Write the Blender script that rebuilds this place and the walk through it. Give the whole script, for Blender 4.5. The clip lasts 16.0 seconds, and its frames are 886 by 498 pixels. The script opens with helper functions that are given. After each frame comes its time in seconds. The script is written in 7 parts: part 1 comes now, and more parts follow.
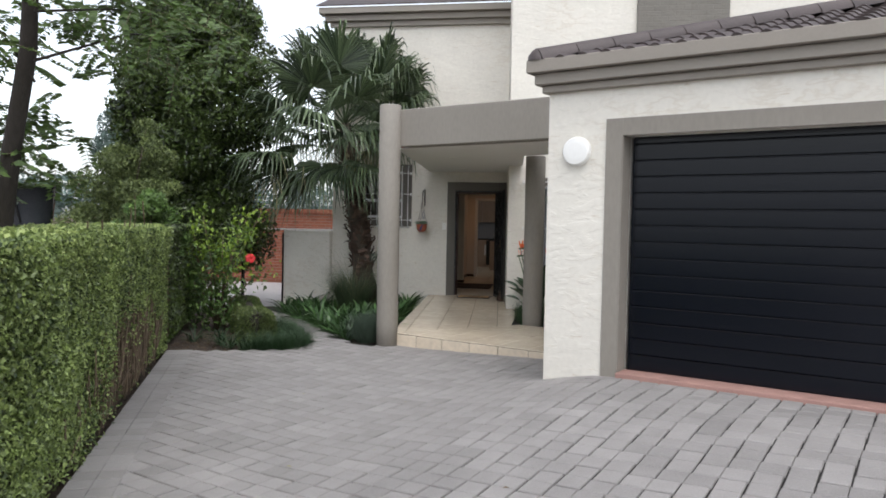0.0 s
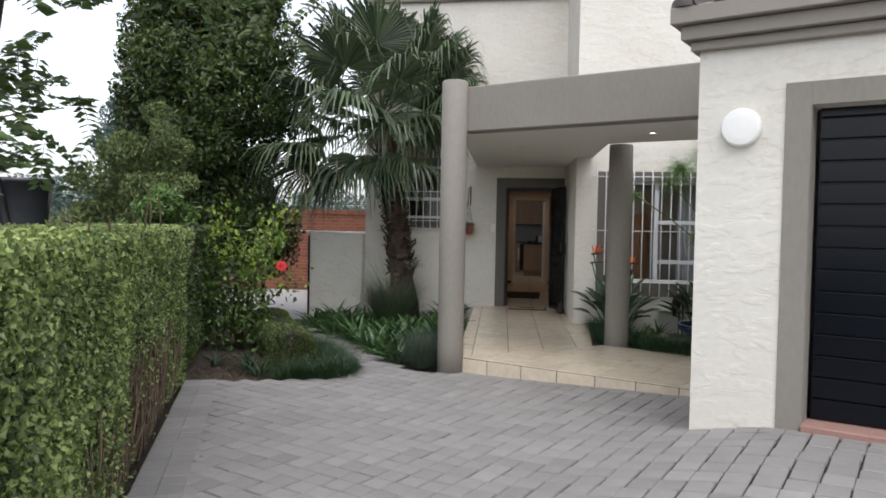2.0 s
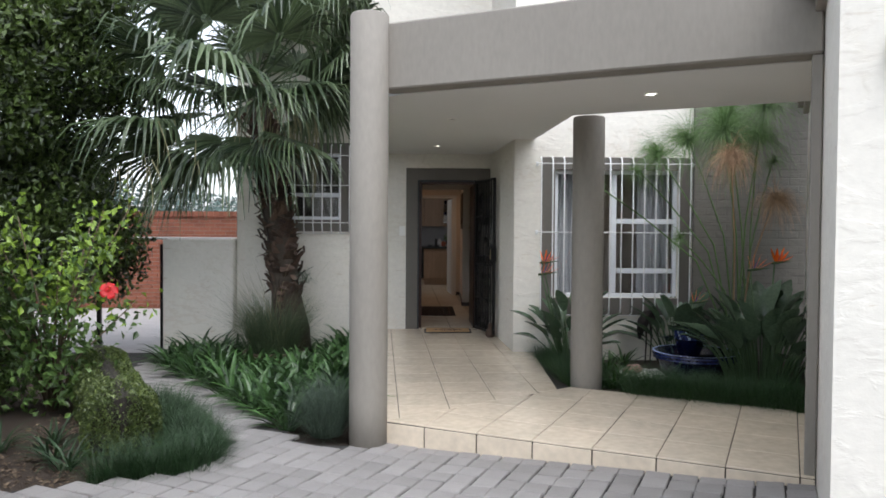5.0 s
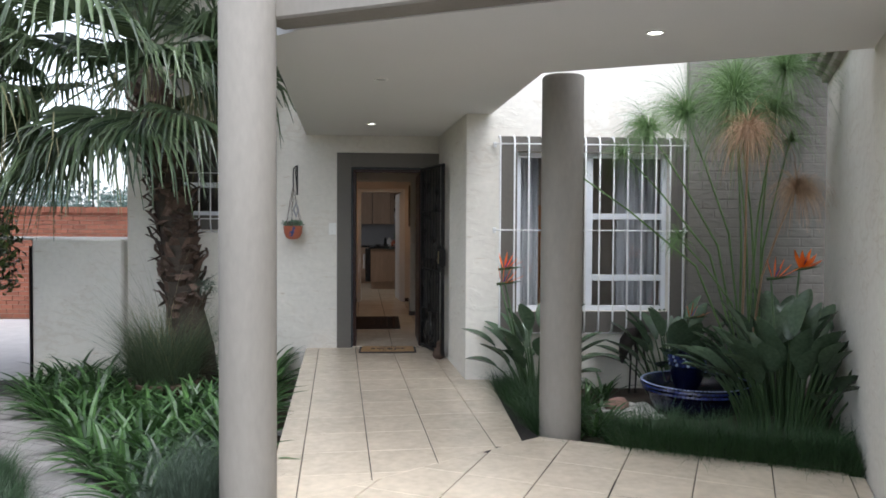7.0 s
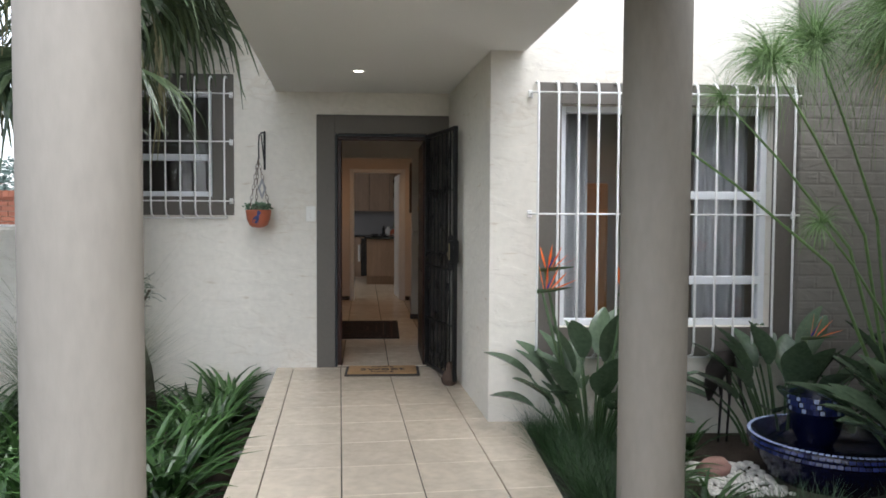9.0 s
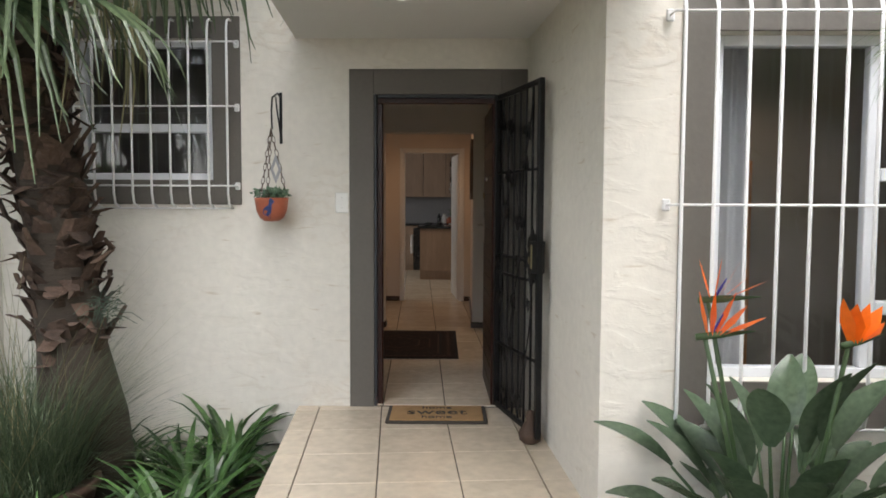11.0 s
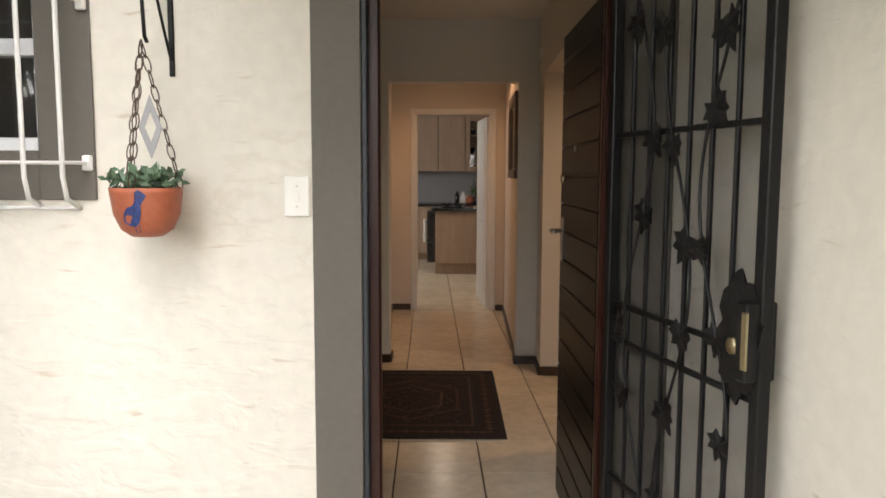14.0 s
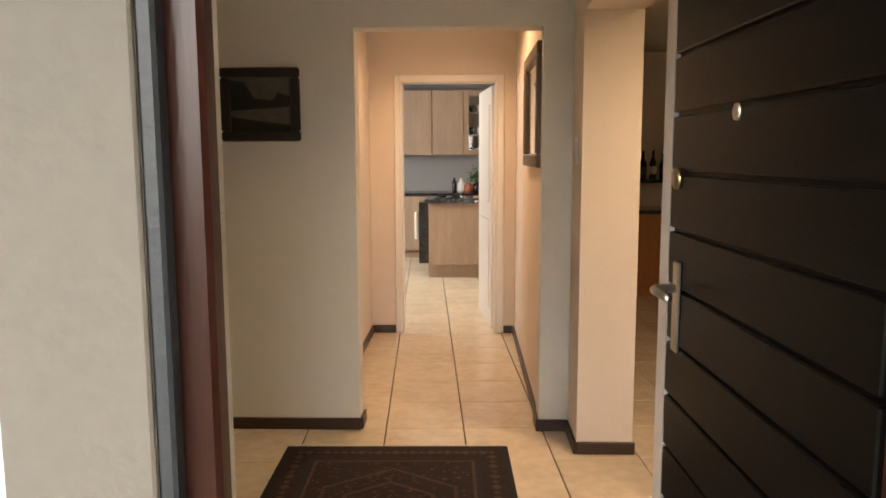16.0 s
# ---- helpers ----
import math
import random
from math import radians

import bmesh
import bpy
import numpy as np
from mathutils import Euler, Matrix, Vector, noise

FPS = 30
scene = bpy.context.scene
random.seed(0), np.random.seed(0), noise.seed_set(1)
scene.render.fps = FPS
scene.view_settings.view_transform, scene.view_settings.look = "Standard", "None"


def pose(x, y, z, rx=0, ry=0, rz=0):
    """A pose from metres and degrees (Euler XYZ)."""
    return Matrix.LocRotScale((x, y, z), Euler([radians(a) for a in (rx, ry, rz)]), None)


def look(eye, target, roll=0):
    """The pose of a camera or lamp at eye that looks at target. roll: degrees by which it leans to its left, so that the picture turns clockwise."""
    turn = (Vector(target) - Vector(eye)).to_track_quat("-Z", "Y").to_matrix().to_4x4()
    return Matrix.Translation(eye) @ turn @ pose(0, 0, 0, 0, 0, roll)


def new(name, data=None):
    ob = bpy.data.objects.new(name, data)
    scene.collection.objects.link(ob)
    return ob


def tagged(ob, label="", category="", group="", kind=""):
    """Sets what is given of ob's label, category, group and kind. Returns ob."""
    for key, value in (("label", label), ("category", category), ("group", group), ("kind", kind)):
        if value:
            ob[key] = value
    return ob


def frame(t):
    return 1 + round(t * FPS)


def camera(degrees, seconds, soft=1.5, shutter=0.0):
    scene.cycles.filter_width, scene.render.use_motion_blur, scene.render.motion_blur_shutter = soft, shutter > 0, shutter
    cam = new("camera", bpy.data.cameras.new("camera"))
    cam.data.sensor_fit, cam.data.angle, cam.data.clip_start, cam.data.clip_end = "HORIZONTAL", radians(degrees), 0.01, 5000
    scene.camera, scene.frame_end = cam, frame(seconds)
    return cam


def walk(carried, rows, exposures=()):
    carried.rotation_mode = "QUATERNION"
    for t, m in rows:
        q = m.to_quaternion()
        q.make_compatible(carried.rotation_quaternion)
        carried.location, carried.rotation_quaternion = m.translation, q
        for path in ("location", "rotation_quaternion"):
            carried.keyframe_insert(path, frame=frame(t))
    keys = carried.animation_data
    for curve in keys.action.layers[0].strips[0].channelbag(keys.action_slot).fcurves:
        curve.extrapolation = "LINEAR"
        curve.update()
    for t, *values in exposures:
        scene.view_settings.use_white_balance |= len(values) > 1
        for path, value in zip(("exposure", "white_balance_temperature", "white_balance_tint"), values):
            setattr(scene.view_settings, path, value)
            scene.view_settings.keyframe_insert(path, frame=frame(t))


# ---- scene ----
cam = camera(61.9, 16.0, 1.7)
PATH = [
    (0, (0.819, 0.021, 1.405), (0.49, 1.993, 1.335), 1.1),
    (0.5, (0.609, 0.413, 1.412), (0.273, 2.383, 1.344), 1.2),
    (1, (0.272, 0.809, 1.39), (-0.062, 2.779, 1.325), 1.2),
    (1.5, (0.016, 1.168, 1.372), (-0.32, 3.139, 1.308), 1.1),
    (2, (-0.278, 1.57, 1.375), (-0.608, 3.541, 1.311), 1.1),
    (2.5, (-0.482, 1.927, 1.379), (-0.802, 3.9, 1.317), 1.0),
    (3, (-0.666, 2.372, 1.384), (-0.962, 4.349, 1.323), 0.9),
    (3.5, (-0.799, 2.727, 1.393), (-1.034, 4.713, 1.334), 0.8),
    (4, (-0.898, 3.163, 1.386), (-1.038, 5.157, 1.333), 0.7),
    (4.5, (-0.966, 3.607, 1.37), (-1.034, 5.605, 1.318), 0.5),
    (5, (-0.965, 4.11, 1.364), (-0.967, 6.109, 1.312), 0.4),
    (7.5, (-0.712, 6.308, 1.35), (-0.599, 8.304, 1.291), 0.4),
    (8, (-0.712, 6.805, 1.334), (-0.596, 8.8, 1.262), 0.5),
    (8.5, (-0.7, 7.234, 1.332), (-0.581, 9.229, 1.252), 0.3),
    (9, (-0.722, 7.749, 1.316), (-0.617, 9.744, 1.232), 0.3),
    (9.5, (-0.714, 8.149, 1.313), (-0.639, 10.145, 1.226), 0.3),
    (10, (-0.72, 8.608, 1.312), (-0.698, 10.605, 1.213), 0.2),
    (12.5, (-0.884, 10.602, 1.423), (-0.952, 12.594, 1.253), 0.4),
    (13, (-0.918, 11.052, 1.423), (-0.986, 13.043, 1.237), 0.4),
    (13.5, (-0.931, 11.442, 1.427), (-0.999, 13.431, 1.231), 0.3),
    (14, (-0.979, 11.863, 1.42), (-1.049, 13.851, 1.217), 0.2),
    (14.5, (-0.995, 12.261, 1.409), (-1.063, 14.248, 1.193), 0.1),
    (15, (-1.011, 12.708, 1.416), (-1.082, 14.693, 1.181), -0.0),
    (15.5, (-1.018, 13.096, 1.416), (-1.085, 15.08, 1.172), -0.1),
    (16, (-1.007, 13.518, 1.449), (-1.07, 15.501, 1.198), -0.2),
]
EXPOSURES = [(0.0, 0.12, 6350, 10), (2.0, 0.08, 6350, 10), (3.0, 0.11, 6350, 10), (4.0, 0.37, 6250, 10), (5.0, 0.5, 6150, 10), (7.5, 0.8, 6000, 10), (9.0, 0.92, 6150, 10), (10.0, 1.05, 6500, 10),
             (12.5, 1.55, 6600, 11), (13.5, 1.9, 6750, 11), (14.5, 2.25, 7200, 13), (15.0, 2.6, 7450, 13), (15.5, 2.9, 7800, 13), (16.0, 3.45, 7300, 11)]
walk(cam, [(t, look(eye, target, roll)) for t, eye, target, roll in PATH], EXPOSURES)

# ---- sky, sun ----
world = bpy.data.worlds.new("overcast_sky")
scene.world = world
world.use_nodes = True
wn, wl = world.node_tree.nodes, world.node_tree.links
sky = wn.new("ShaderNodeTexSky")
sky.sky_type = "NISHITA"
sky.sun_disc = False
SUN_ELEVATION, SUN_AZIMUTH = 62.0, 158.0
sky.sun_elevation, sky.sun_rotation = radians(SUN_ELEVATION), radians(SUN_AZIMUTH)
sky.air_density, sky.dust_density, sky.ozone_density = 1.0, 2.5, 1.5
cloud = wn.new("ShaderNodeHueSaturation")
cloud.inputs["Saturation"].default_value = 0.26
wl.new(sky.outputs[0], cloud.inputs["Color"])
wl.new(cloud.outputs[0], wn["Background"].inputs["Color"])
wn["Background"].inputs["Strength"].default_value = 0.3

sun_data = bpy.data.lights.new("sun", "SUN")
sun_data.energy, sun_data.angle, sun_data.color = 0.6, radians(45), (1.0, 0.99, 0.975)
sun = new("sun", sun_data)
az, el = radians(SUN_AZIMUTH), radians(SUN_ELEVATION)
to_sun = Vector((math.sin(az) * math.cos(el), math.cos(az) * math.cos(el), math.sin(el)))
sun.matrix_world = look(to_sun * 30, (0, 0, 0))


def spot_lamp(name, x, y, z, watts, colour, degrees=120, radius=0.05):
    data = bpy.data.lights.new(name, "SPOT")
    data.energy, data.color, data.spot_size, data.spot_blend, data.shadow_soft_size = watts, colour, radians(degrees), 0.6, radius
    ob = new(name, data)
    ob.matrix_world = look((x, y, z), (x, y, z - 1.0))
    return ob


WARM, SOFT = (1.0, 0.70, 0.43), (1.0, 0.86, 0.70)


# ---- materials ----
def material(name, colour, rough=0.6, metal=0.0, vary=0.12, scale=6.0, fine=60.0, bump=0.15, depth=0.01, stretch=(1, 1, 1), island=0.0,
             random_ob=0.0, spec=0.5, blotch=None, coat=0.0):
    """Principled surface with two scales of tone variation and fine relief."""
    m = bpy.data.materials.new(name)
    m.use_nodes = True
    n, l = m.node_tree.nodes, m.node_tree.links
    p = n["Principled BSDF"]
    p.inputs["Roughness"].default_value, p.inputs["Metallic"].default_value = rough, metal
    p.inputs["Specular IOR Level"].default_value = spec
    p.inputs["Coat Weight"].default_value = coat
    tex = n.new("ShaderNodeTexCoord")
    mp = n.new("ShaderNodeMapping")
    mp.inputs["Scale"].default_value = stretch
    l.new(tex.outputs["Object"], mp.inputs["Vector"])
    big, small = n.new("ShaderNodeTexNoise"), n.new("ShaderNodeTexNoise")
    for node, s, d in ((big, scale, 4.0), (small, fine, 3.0)):
        node.inputs["Scale"].default_value, node.inputs["Detail"].default_value = s, d
        l.new(mp.outputs[0], node.inputs["Vector"])
    add = n.new("ShaderNodeMath")
    add.operation = "ADD"
    l.new(big.outputs[0], add.inputs[0])
    l.new(small.outputs[0], add.inputs[1])
    total = add
    for amount, kind, out in ((island, "ShaderNodeNewGeometry", "Random Per Island"), (random_ob, "ShaderNodeObjectInfo", "Random")):
        if amount:
            src, mul, plus = n.new(kind), n.new("ShaderNodeMath"), n.new("ShaderNodeMath")
            mul.operation, plus.operation = "MULTIPLY_ADD", "ADD"
            l.new(src.outputs[out], mul.inputs[0])
            mul.inputs[1].default_value, mul.inputs[2].default_value = amount, -amount / 2
            l.new(total.outputs[0], plus.inputs[0])
            l.new(mul.outputs[0], plus.inputs[1])
            total = plus
    rng = n.new("ShaderNodeMapRange")
    rng.inputs["From Min"].default_value, rng.inputs["From Max"].default_value = 0.4, 1.6
    rng.inputs["To Min"].default_value, rng.inputs["To Max"].default_value = 0.0, 1.0
    l.new(total.outputs[0], rng.inputs["Value"])
    ramp = n.new("ShaderNodeMix")
    ramp.data_type = "RGBA"
    a = tuple(max(0.0, c * (1 - vary)) for c in colour)
    b = blotch or tuple(min(1.0, c * (1 + vary)) for c in colour)
    ramp.inputs["A"].default_value, ramp.inputs["B"].default_value = (*a, 1), (*b, 1)
    l.new(rng.outputs[0], ramp.inputs["Factor"])
    l.new(ramp.outputs["Result"], p.inputs["Base Color"])
    if bump:
        bp = n.new("ShaderNodeBump")
        bp.inputs["Strength"].default_value, bp.inputs["Distance"].default_value = bump, depth
        l.new(add.outputs[0], bp.inputs["Height"])
        l.new(bp.outputs[0], p.inputs["Normal"])
    return m


def emitter(name, colour, strength):
    m = bpy.data.materials.new(name)
    m.use_nodes = True
    p = m.node_tree.nodes["Principled BSDF"]
    p.inputs["Base Color"].default_value = (*colour, 1)
    p.inputs["Emission Color"].default_value = (*colour, 1)
    p.inputs["Emission Strength"].default_value = strength
    return m


def glass(name, tint=(1, 1, 1), rough=0.0):
    m = bpy.data.materials.new(name)
    m.use_nodes = True
    p = m.node_tree.nodes["Principled BSDF"]
    p.inputs["Base Color"].default_value = (*tint, 1)
    p.inputs["Roughness"].default_value = rough
    p.inputs["Transmission Weight"].default_value = 1.0
    p.inputs["IOR"].default_value = 1.45
    return m


def foliage(name, colour, vary=0.6, rough=0.45, blotch=None, through_light=0.25):
    """Leaf surface: per-leaf tone, some light passing through."""
    m = material(name, colour, rough, vary=vary, scale=1.2, fine=40, bump=0.1, depth=0.002, island=1.1, blotch=blotch)
    n, l = m.node_tree.nodes, m.node_tree.links
    p = n["Principled BSDF"]
    tr, mix = n.new("ShaderNodeBsdfTranslucent"), n.new("ShaderNodeMixShader")
    src = p.inputs["Base Color"].links[0].from_socket
    l.new(src, tr.inputs["Color"])
    mix.inputs[0].default_value = through_light
    l.new(p.outputs[0], mix.inputs[1])
    l.new(tr.outputs[0], mix.inputs[2])
    l.new(mix.outputs[0], n["Material Output"].inputs["Surface"])
    return m


def bagged(name, colour, vary=0.11, bump=0.19, dirt_shade=(0.50, 0.41, 0.30), bricks=0.0):
    """Bagged brick plaster: trowelled ledges under paint, tan dirt and painted relief shade along some of them."""
    m = material(name, colour, 0.85, vary=vary, scale=1.6, fine=20, bump=0.0)
    n, l = m.node_tree.nodes, m.node_tree.links
    p = n["Principled BSDF"]
    tex, mp = n.new("ShaderNodeTexCoord"), n.new("ShaderNodeMapping")
    mp.inputs["Scale"].default_value = (4.0, 4.0, 9.0)
    l.new(tex.outputs["Object"], mp.inputs["Vector"])

    def noise_node(scale, detail, vector, distortion=0.0):
        node = n.new("ShaderNodeTexNoise")
        node.inputs["Scale"].default_value, node.inputs["Detail"].default_value, node.inputs["Distortion"].default_value = scale, detail, distortion
        l.new(vector, node.inputs["Vector"])
        return node.outputs[0]

    def ranged(src, lo, hi, to_lo=0.0, to_hi=1.0):
        node = n.new("ShaderNodeMapRange")
        node.interpolation_type = "SMOOTHSTEP"
        for key, value in (("From Min", lo), ("From Max", hi), ("To Min", to_lo), ("To Max", to_hi)):
            node.inputs[key].default_value = value
        l.new(src, node.inputs["Value"])
        return node.outputs[0]

    def calc(op, x, y):
        node = n.new("ShaderNodeMath")
        node.operation = op
        for i, v in enumerate((x, y)):
            if isinstance(v, float):
                node.inputs[i].default_value = v
            else:
                l.new(v, node.inputs[i])
        return node.outputs[0]

    course = noise_node(1.0, 5.0, mp.outputs[0], 0.45)
    ledge = ranged(course, 0.48, 0.58)
    grain = noise_node(75.0, 3.0, tex.outputs["Object"])
    height = calc("ADD", calc("ADD", calc("MULTIPLY", ledge, 0.35), course), calc("MULTIPLY", grain, 0.12))
    if bricks:
        turn, wall = n.new("ShaderNodeMapping"), n.new("ShaderNodeTexBrick")
        turn.inputs["Rotation"].default_value = (radians(-90), 0, 0)
        l.new(tex.outputs["Object"], turn.inputs["Vector"])
        l.new(turn.outputs[0], wall.inputs["Vector"])
        for key, value in (("Scale", 1.0), ("Brick Width", 0.235), ("Row Height", 0.086), ("Mortar Size", 0.010), ("Mortar Smooth", 0.6)):
            wall.inputs[key].default_value = value
        height = calc("SUBTRACT", height, calc("MULTIPLY", wall.outputs["Fac"], bricks))
    bp = n.new("ShaderNodeBump")
    bp.inputs["Strength"].default_value, bp.inputs["Distance"].default_value = bump, 0.022
    l.new(height, bp.inputs["Height"])
    l.new(bp.outputs[0], p.inputs["Normal"])
    # Tan tone on ledge edges: dirt, plus relief shadow put into the colour.
    edge = calc("MULTIPLY", ranged(course, 0.45, 0.50), ranged(course, 0.50, 0.58, 1.0, 0.0))
    patch = ranged(noise_node(1.1, 3.0, tex.outputs["Object"]), 0.48, 0.66)
    mix = n.new("ShaderNodeMix")
    mix.data_type = "RGBA"
    flat = n.new("ShaderNodeMapping")
    flat.inputs["Scale"].default_value = (5.0, 5.0, 34.0)
    l.new(tex.outputs["Object"], flat.inputs["Vector"])
    streak = calc("MULTIPLY", ranged(noise_node(1.0, 3.0, flat.outputs[0], 0.6), 0.62, 0.74), ranged(noise_node(0.9, 2.0, mp.outputs[0]), 0.42, 0.60))
    l.new(calc("MAXIMUM", calc("MULTIPLY", calc("MULTIPLY", edge, patch), 0.24), calc("MULTIPLY", streak, 0.6)), mix.inputs["Factor"])
    l.new(p.inputs["Base Color"].links[0].from_socket, mix.inputs["A"])
    mix.inputs["B"].default_value = (*dirt_shade, 1)
    l.new(mix.outputs["Result"], p.inputs["Base Color"])
    return m


CREAM = bagged("cream_bagged_plaster", (0.71, 0.675, 0.605))
TAUPE_BAG = bagged("taupe_bagged_plaster", (0.185, 0.172, 0.15), 0.14, 0.3, (0.11, 0.10, 0.085), 0.8)
TAUPE = material("taupe_paint", (0.245, 0.222, 0.192), 0.75, vary=0.14, scale=1.6, fine=35, bump=0.12, stretch=(1, 1, 0.35))
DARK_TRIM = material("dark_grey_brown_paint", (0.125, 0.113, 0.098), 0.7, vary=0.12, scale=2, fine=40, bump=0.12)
FASCIA = material("fascia_paint", (0.27, 0.24, 0.205), 0.55, vary=0.08, scale=2.0, fine=50, bump=0.05)
SOFFIT = material("soffit_white_paint", (0.72, 0.71, 0.69), 0.85, vary=0.04, scale=1.5, fine=70, bump=0.06)
INNER = material("grey_green_inner_wall", (0.66, 0.665, 0.635), 0.75, vary=0.04, scale=1.5, fine=90, bump=0.08)
PASSAGE = material("warm_beige_inner_wall", (0.70, 0.63, 0.56), 0.75, vary=0.04, scale=1.5, fine=90, bump=0.08)
CEIL = material("ceiling_white_paint", (0.78, 0.77, 0.74), 0.85, vary=0.03, scale=2, fine=80, bump=0.05)
WHITE = material("white_gloss_paint", (0.78, 0.78, 0.77), 0.35, vary=0.04, scale=4, fine=80, bump=0.05)
PLASTIC = material("white_plastic", (0.80, 0.79, 0.75), 0.35, vary=0.03, scale=8, fine=80, bump=0.02)
PAVER = material("grey_concrete_paver", (0.248, 0.233, 0.224), 0.8, vary=0.30, scale=2.5, fine=120, bump=0.35, depth=0.004, island=0.45)
PAVER_ONE = material("grey_concrete_paver_piece", (0.248, 0.233, 0.224), 0.8, vary=0.30, scale=2.5, fine=120, bump=0.35, depth=0.004, random_ob=0.45)
PALE_PAVE = material("pale_paving", (0.46, 0.44, 0.43), 0.85, vary=0.25, scale=5, fine=60, bump=0.3)
SAND = material("joint_sand", (0.03, 0.028, 0.026), 0.95, vary=0.3, scale=9, fine=140, bump=0.4)
SOIL = material("garden_soil", (0.055, 0.038, 0.027), 0.95, vary=0.45, scale=7, fine=70, bump=0.9, depth=0.03)
TILE = material("cream_ceramic_tile", (0.66, 0.565, 0.44), 0.22, vary=0.22, scale=6, fine=18, bump=0.06, depth=0.003, random_ob=0.25, spec=0.5)
GROUT = material("dark_grout", (0.022, 0.018, 0.015), 0.9, vary=0.2, scale=12, fine=80, bump=0.2)
ROOF_TILE = material("brown_concrete_roof_tile", (0.060, 0.045, 0.043), 0.55, vary=0.35, scale=3, fine=60, bump=0.25, random_ob=0.5)
GARAGE_BLACK = material("black_garage_door_paint", (0.0030, 0.0042, 0.0078), 0.24, vary=0.2, scale=2, fine=60, bump=0.05, stretch=(0.3, 1, 3), spec=0.3)
RED_BRICK = material("red_brick", (0.27, 0.10, 0.06), 0.85, vary=0.3, scale=5, fine=60, bump=0.3, island=0.7)
MORTAR = material("mortar", (0.30, 0.25, 0.21), 0.9, vary=0.2, scale=6, fine=60, bump=0.3)
PINK_SILL = material("red_brick_sill", (0.33, 0.19, 0.16), 0.8, vary=0.25, scale=6, fine=60, bump=0.3)
BLACK_STEEL = material("black_steel", (0.006, 0.006, 0.0065), 0.42, metal=0.0, spec=0.3, vary=0.3, scale=8, fine=70, bump=0.15)
BLUE_STEEL = material("worn_grey_blue_steel", (0.016, 0.020, 0.025), 0.5, vary=0.6, scale=14, fine=70, bump=0.2)
WHITE_STEEL = material("white_painted_steel", (0.74, 0.74, 0.73), 0.4, vary=0.06, scale=7, fine=70, bump=0.08)
ALU_WHITE = material("white_window_frame", (0.72, 0.74, 0.77), 0.35, vary=0.05, scale=5, fine=60, bump=0.04)
CHROME = material("brushed_steel", (0.62, 0.60, 0.57), 0.28, metal=1.0, vary=0.1, scale=8, fine=90, bump=0.04)
BRASS = material("worn_brass", (0.40, 0.33, 0.20), 0.35, metal=1.0, vary=0.2, scale=9, fine=60, bump=0.1)
DARK_WOOD = material("dark_stained_door", (0.0038, 0.0031, 0.0029), 0.34, vary=0.35, scale=4, fine=40, bump=0.08, stretch=(1, 1, 7), spec=0.12)
RED_WOOD = material("varnished_red_brown_wood", (0.024, 0.0055, 0.003), 0.32, vary=0.45, scale=3, fine=35, bump=0.06, stretch=(6, 6, 0.5), spec=0.3)
SKIRTING = material("dark_brown_skirting", (0.035, 0.018, 0.012), 0.4, vary=0.3, scale=5, fine=40, bump=0.1)
OAK = material("grey_oak_laminate", (0.37, 0.26, 0.185), 0.5, vary=0.32, scale=2.2, fine=16, bump=0.06, stretch=(6, 6, 0.45), random_ob=0.3)
ORANGE_WOOD = material("orange_wood_cabinet", (0.48, 0.20, 0.06), 0.4, vary=0.22, scale=2.5, fine=20, bump=0.06, stretch=(5, 5, 0.5))
STONE_TOP = material("black_granite", (0.014, 0.014, 0.015), 0.15, vary=0.6, scale=30, fine=150, bump=0.0)
SPLASH = material("grey_splashback", (0.30, 0.30, 0.31), 0.4, vary=0.08, scale=3, fine=40, bump=0.05)
MIRROR = material("mirror_glass", (0.9, 0.9, 0.9), 0.02, metal=1.0, vary=0.0, bump=0.0)
GLASS = glass("window_glass", (0.95, 0.98, 1.0))
CURTAIN = material("grey_curtain", (0.42, 0.42, 0.43), 0.9, vary=0.12, scale=4, fine=60, bump=0.2)
# Dim tone for closed rooms: their shade is put into the colour.
ROOM_SHADE = material("room_shade_tone", (0.36, 0.33, 0.29), 0.85, vary=0.05, scale=2, fine=50, bump=0.05)
LAMP_ON = emitter("lamp_glow", (1.0, 0.93, 0.82), 9.0)
DIFFUSER = material("opal_lamp_diffuser", (0.86, 0.85, 0.82), 0.25, vary=0.03, scale=6, fine=50, bump=0.02, spec=0.6)
BARK = material("grey_brown_bark", (0.085, 0.066, 0.05), 0.95, vary=0.45, scale=6, fine=40, bump=0.9, depth=0.02, stretch=(1, 1, 0.35))
# Dark bark of the leaning tree, and painted shade inside the hedges.
BARK_AND_GAP_SHADE = material("dark_bark_and_gap_shade", (0.024, 0.019, 0.015), 0.95, vary=0.45, scale=6, fine=40, bump=0.9, depth=0.02, stretch=(1, 1, 0.35))
PALM_BARK = material("palm_boot_fibre", (0.088, 0.056, 0.040), 0.95, vary=0.7, scale=5, fine=45, bump=0.8, depth=0.015, island=0.8)
PALM_CORE = material("ringed_palm_trunk", (0.060, 0.046, 0.034), 0.95, vary=0.5, scale=3, fine=30, bump=0.8, depth=0.012, stretch=(1, 1, 12))
TERRACOTTA = material("painted_terracotta", (0.40, 0.115, 0.06), 0.5, vary=0.2, scale=6, fine=60, bump=0.12)
RUST = material("rusty_steel", (0.075, 0.045, 0.03), 0.8, vary=0.4, scale=8, fine=60, bump=0.3)
DARK_IRON = material("dark_weathered_iron", (0.020, 0.015, 0.013), 0.8, vary=0.5, scale=8, fine=60, bump=0.3)
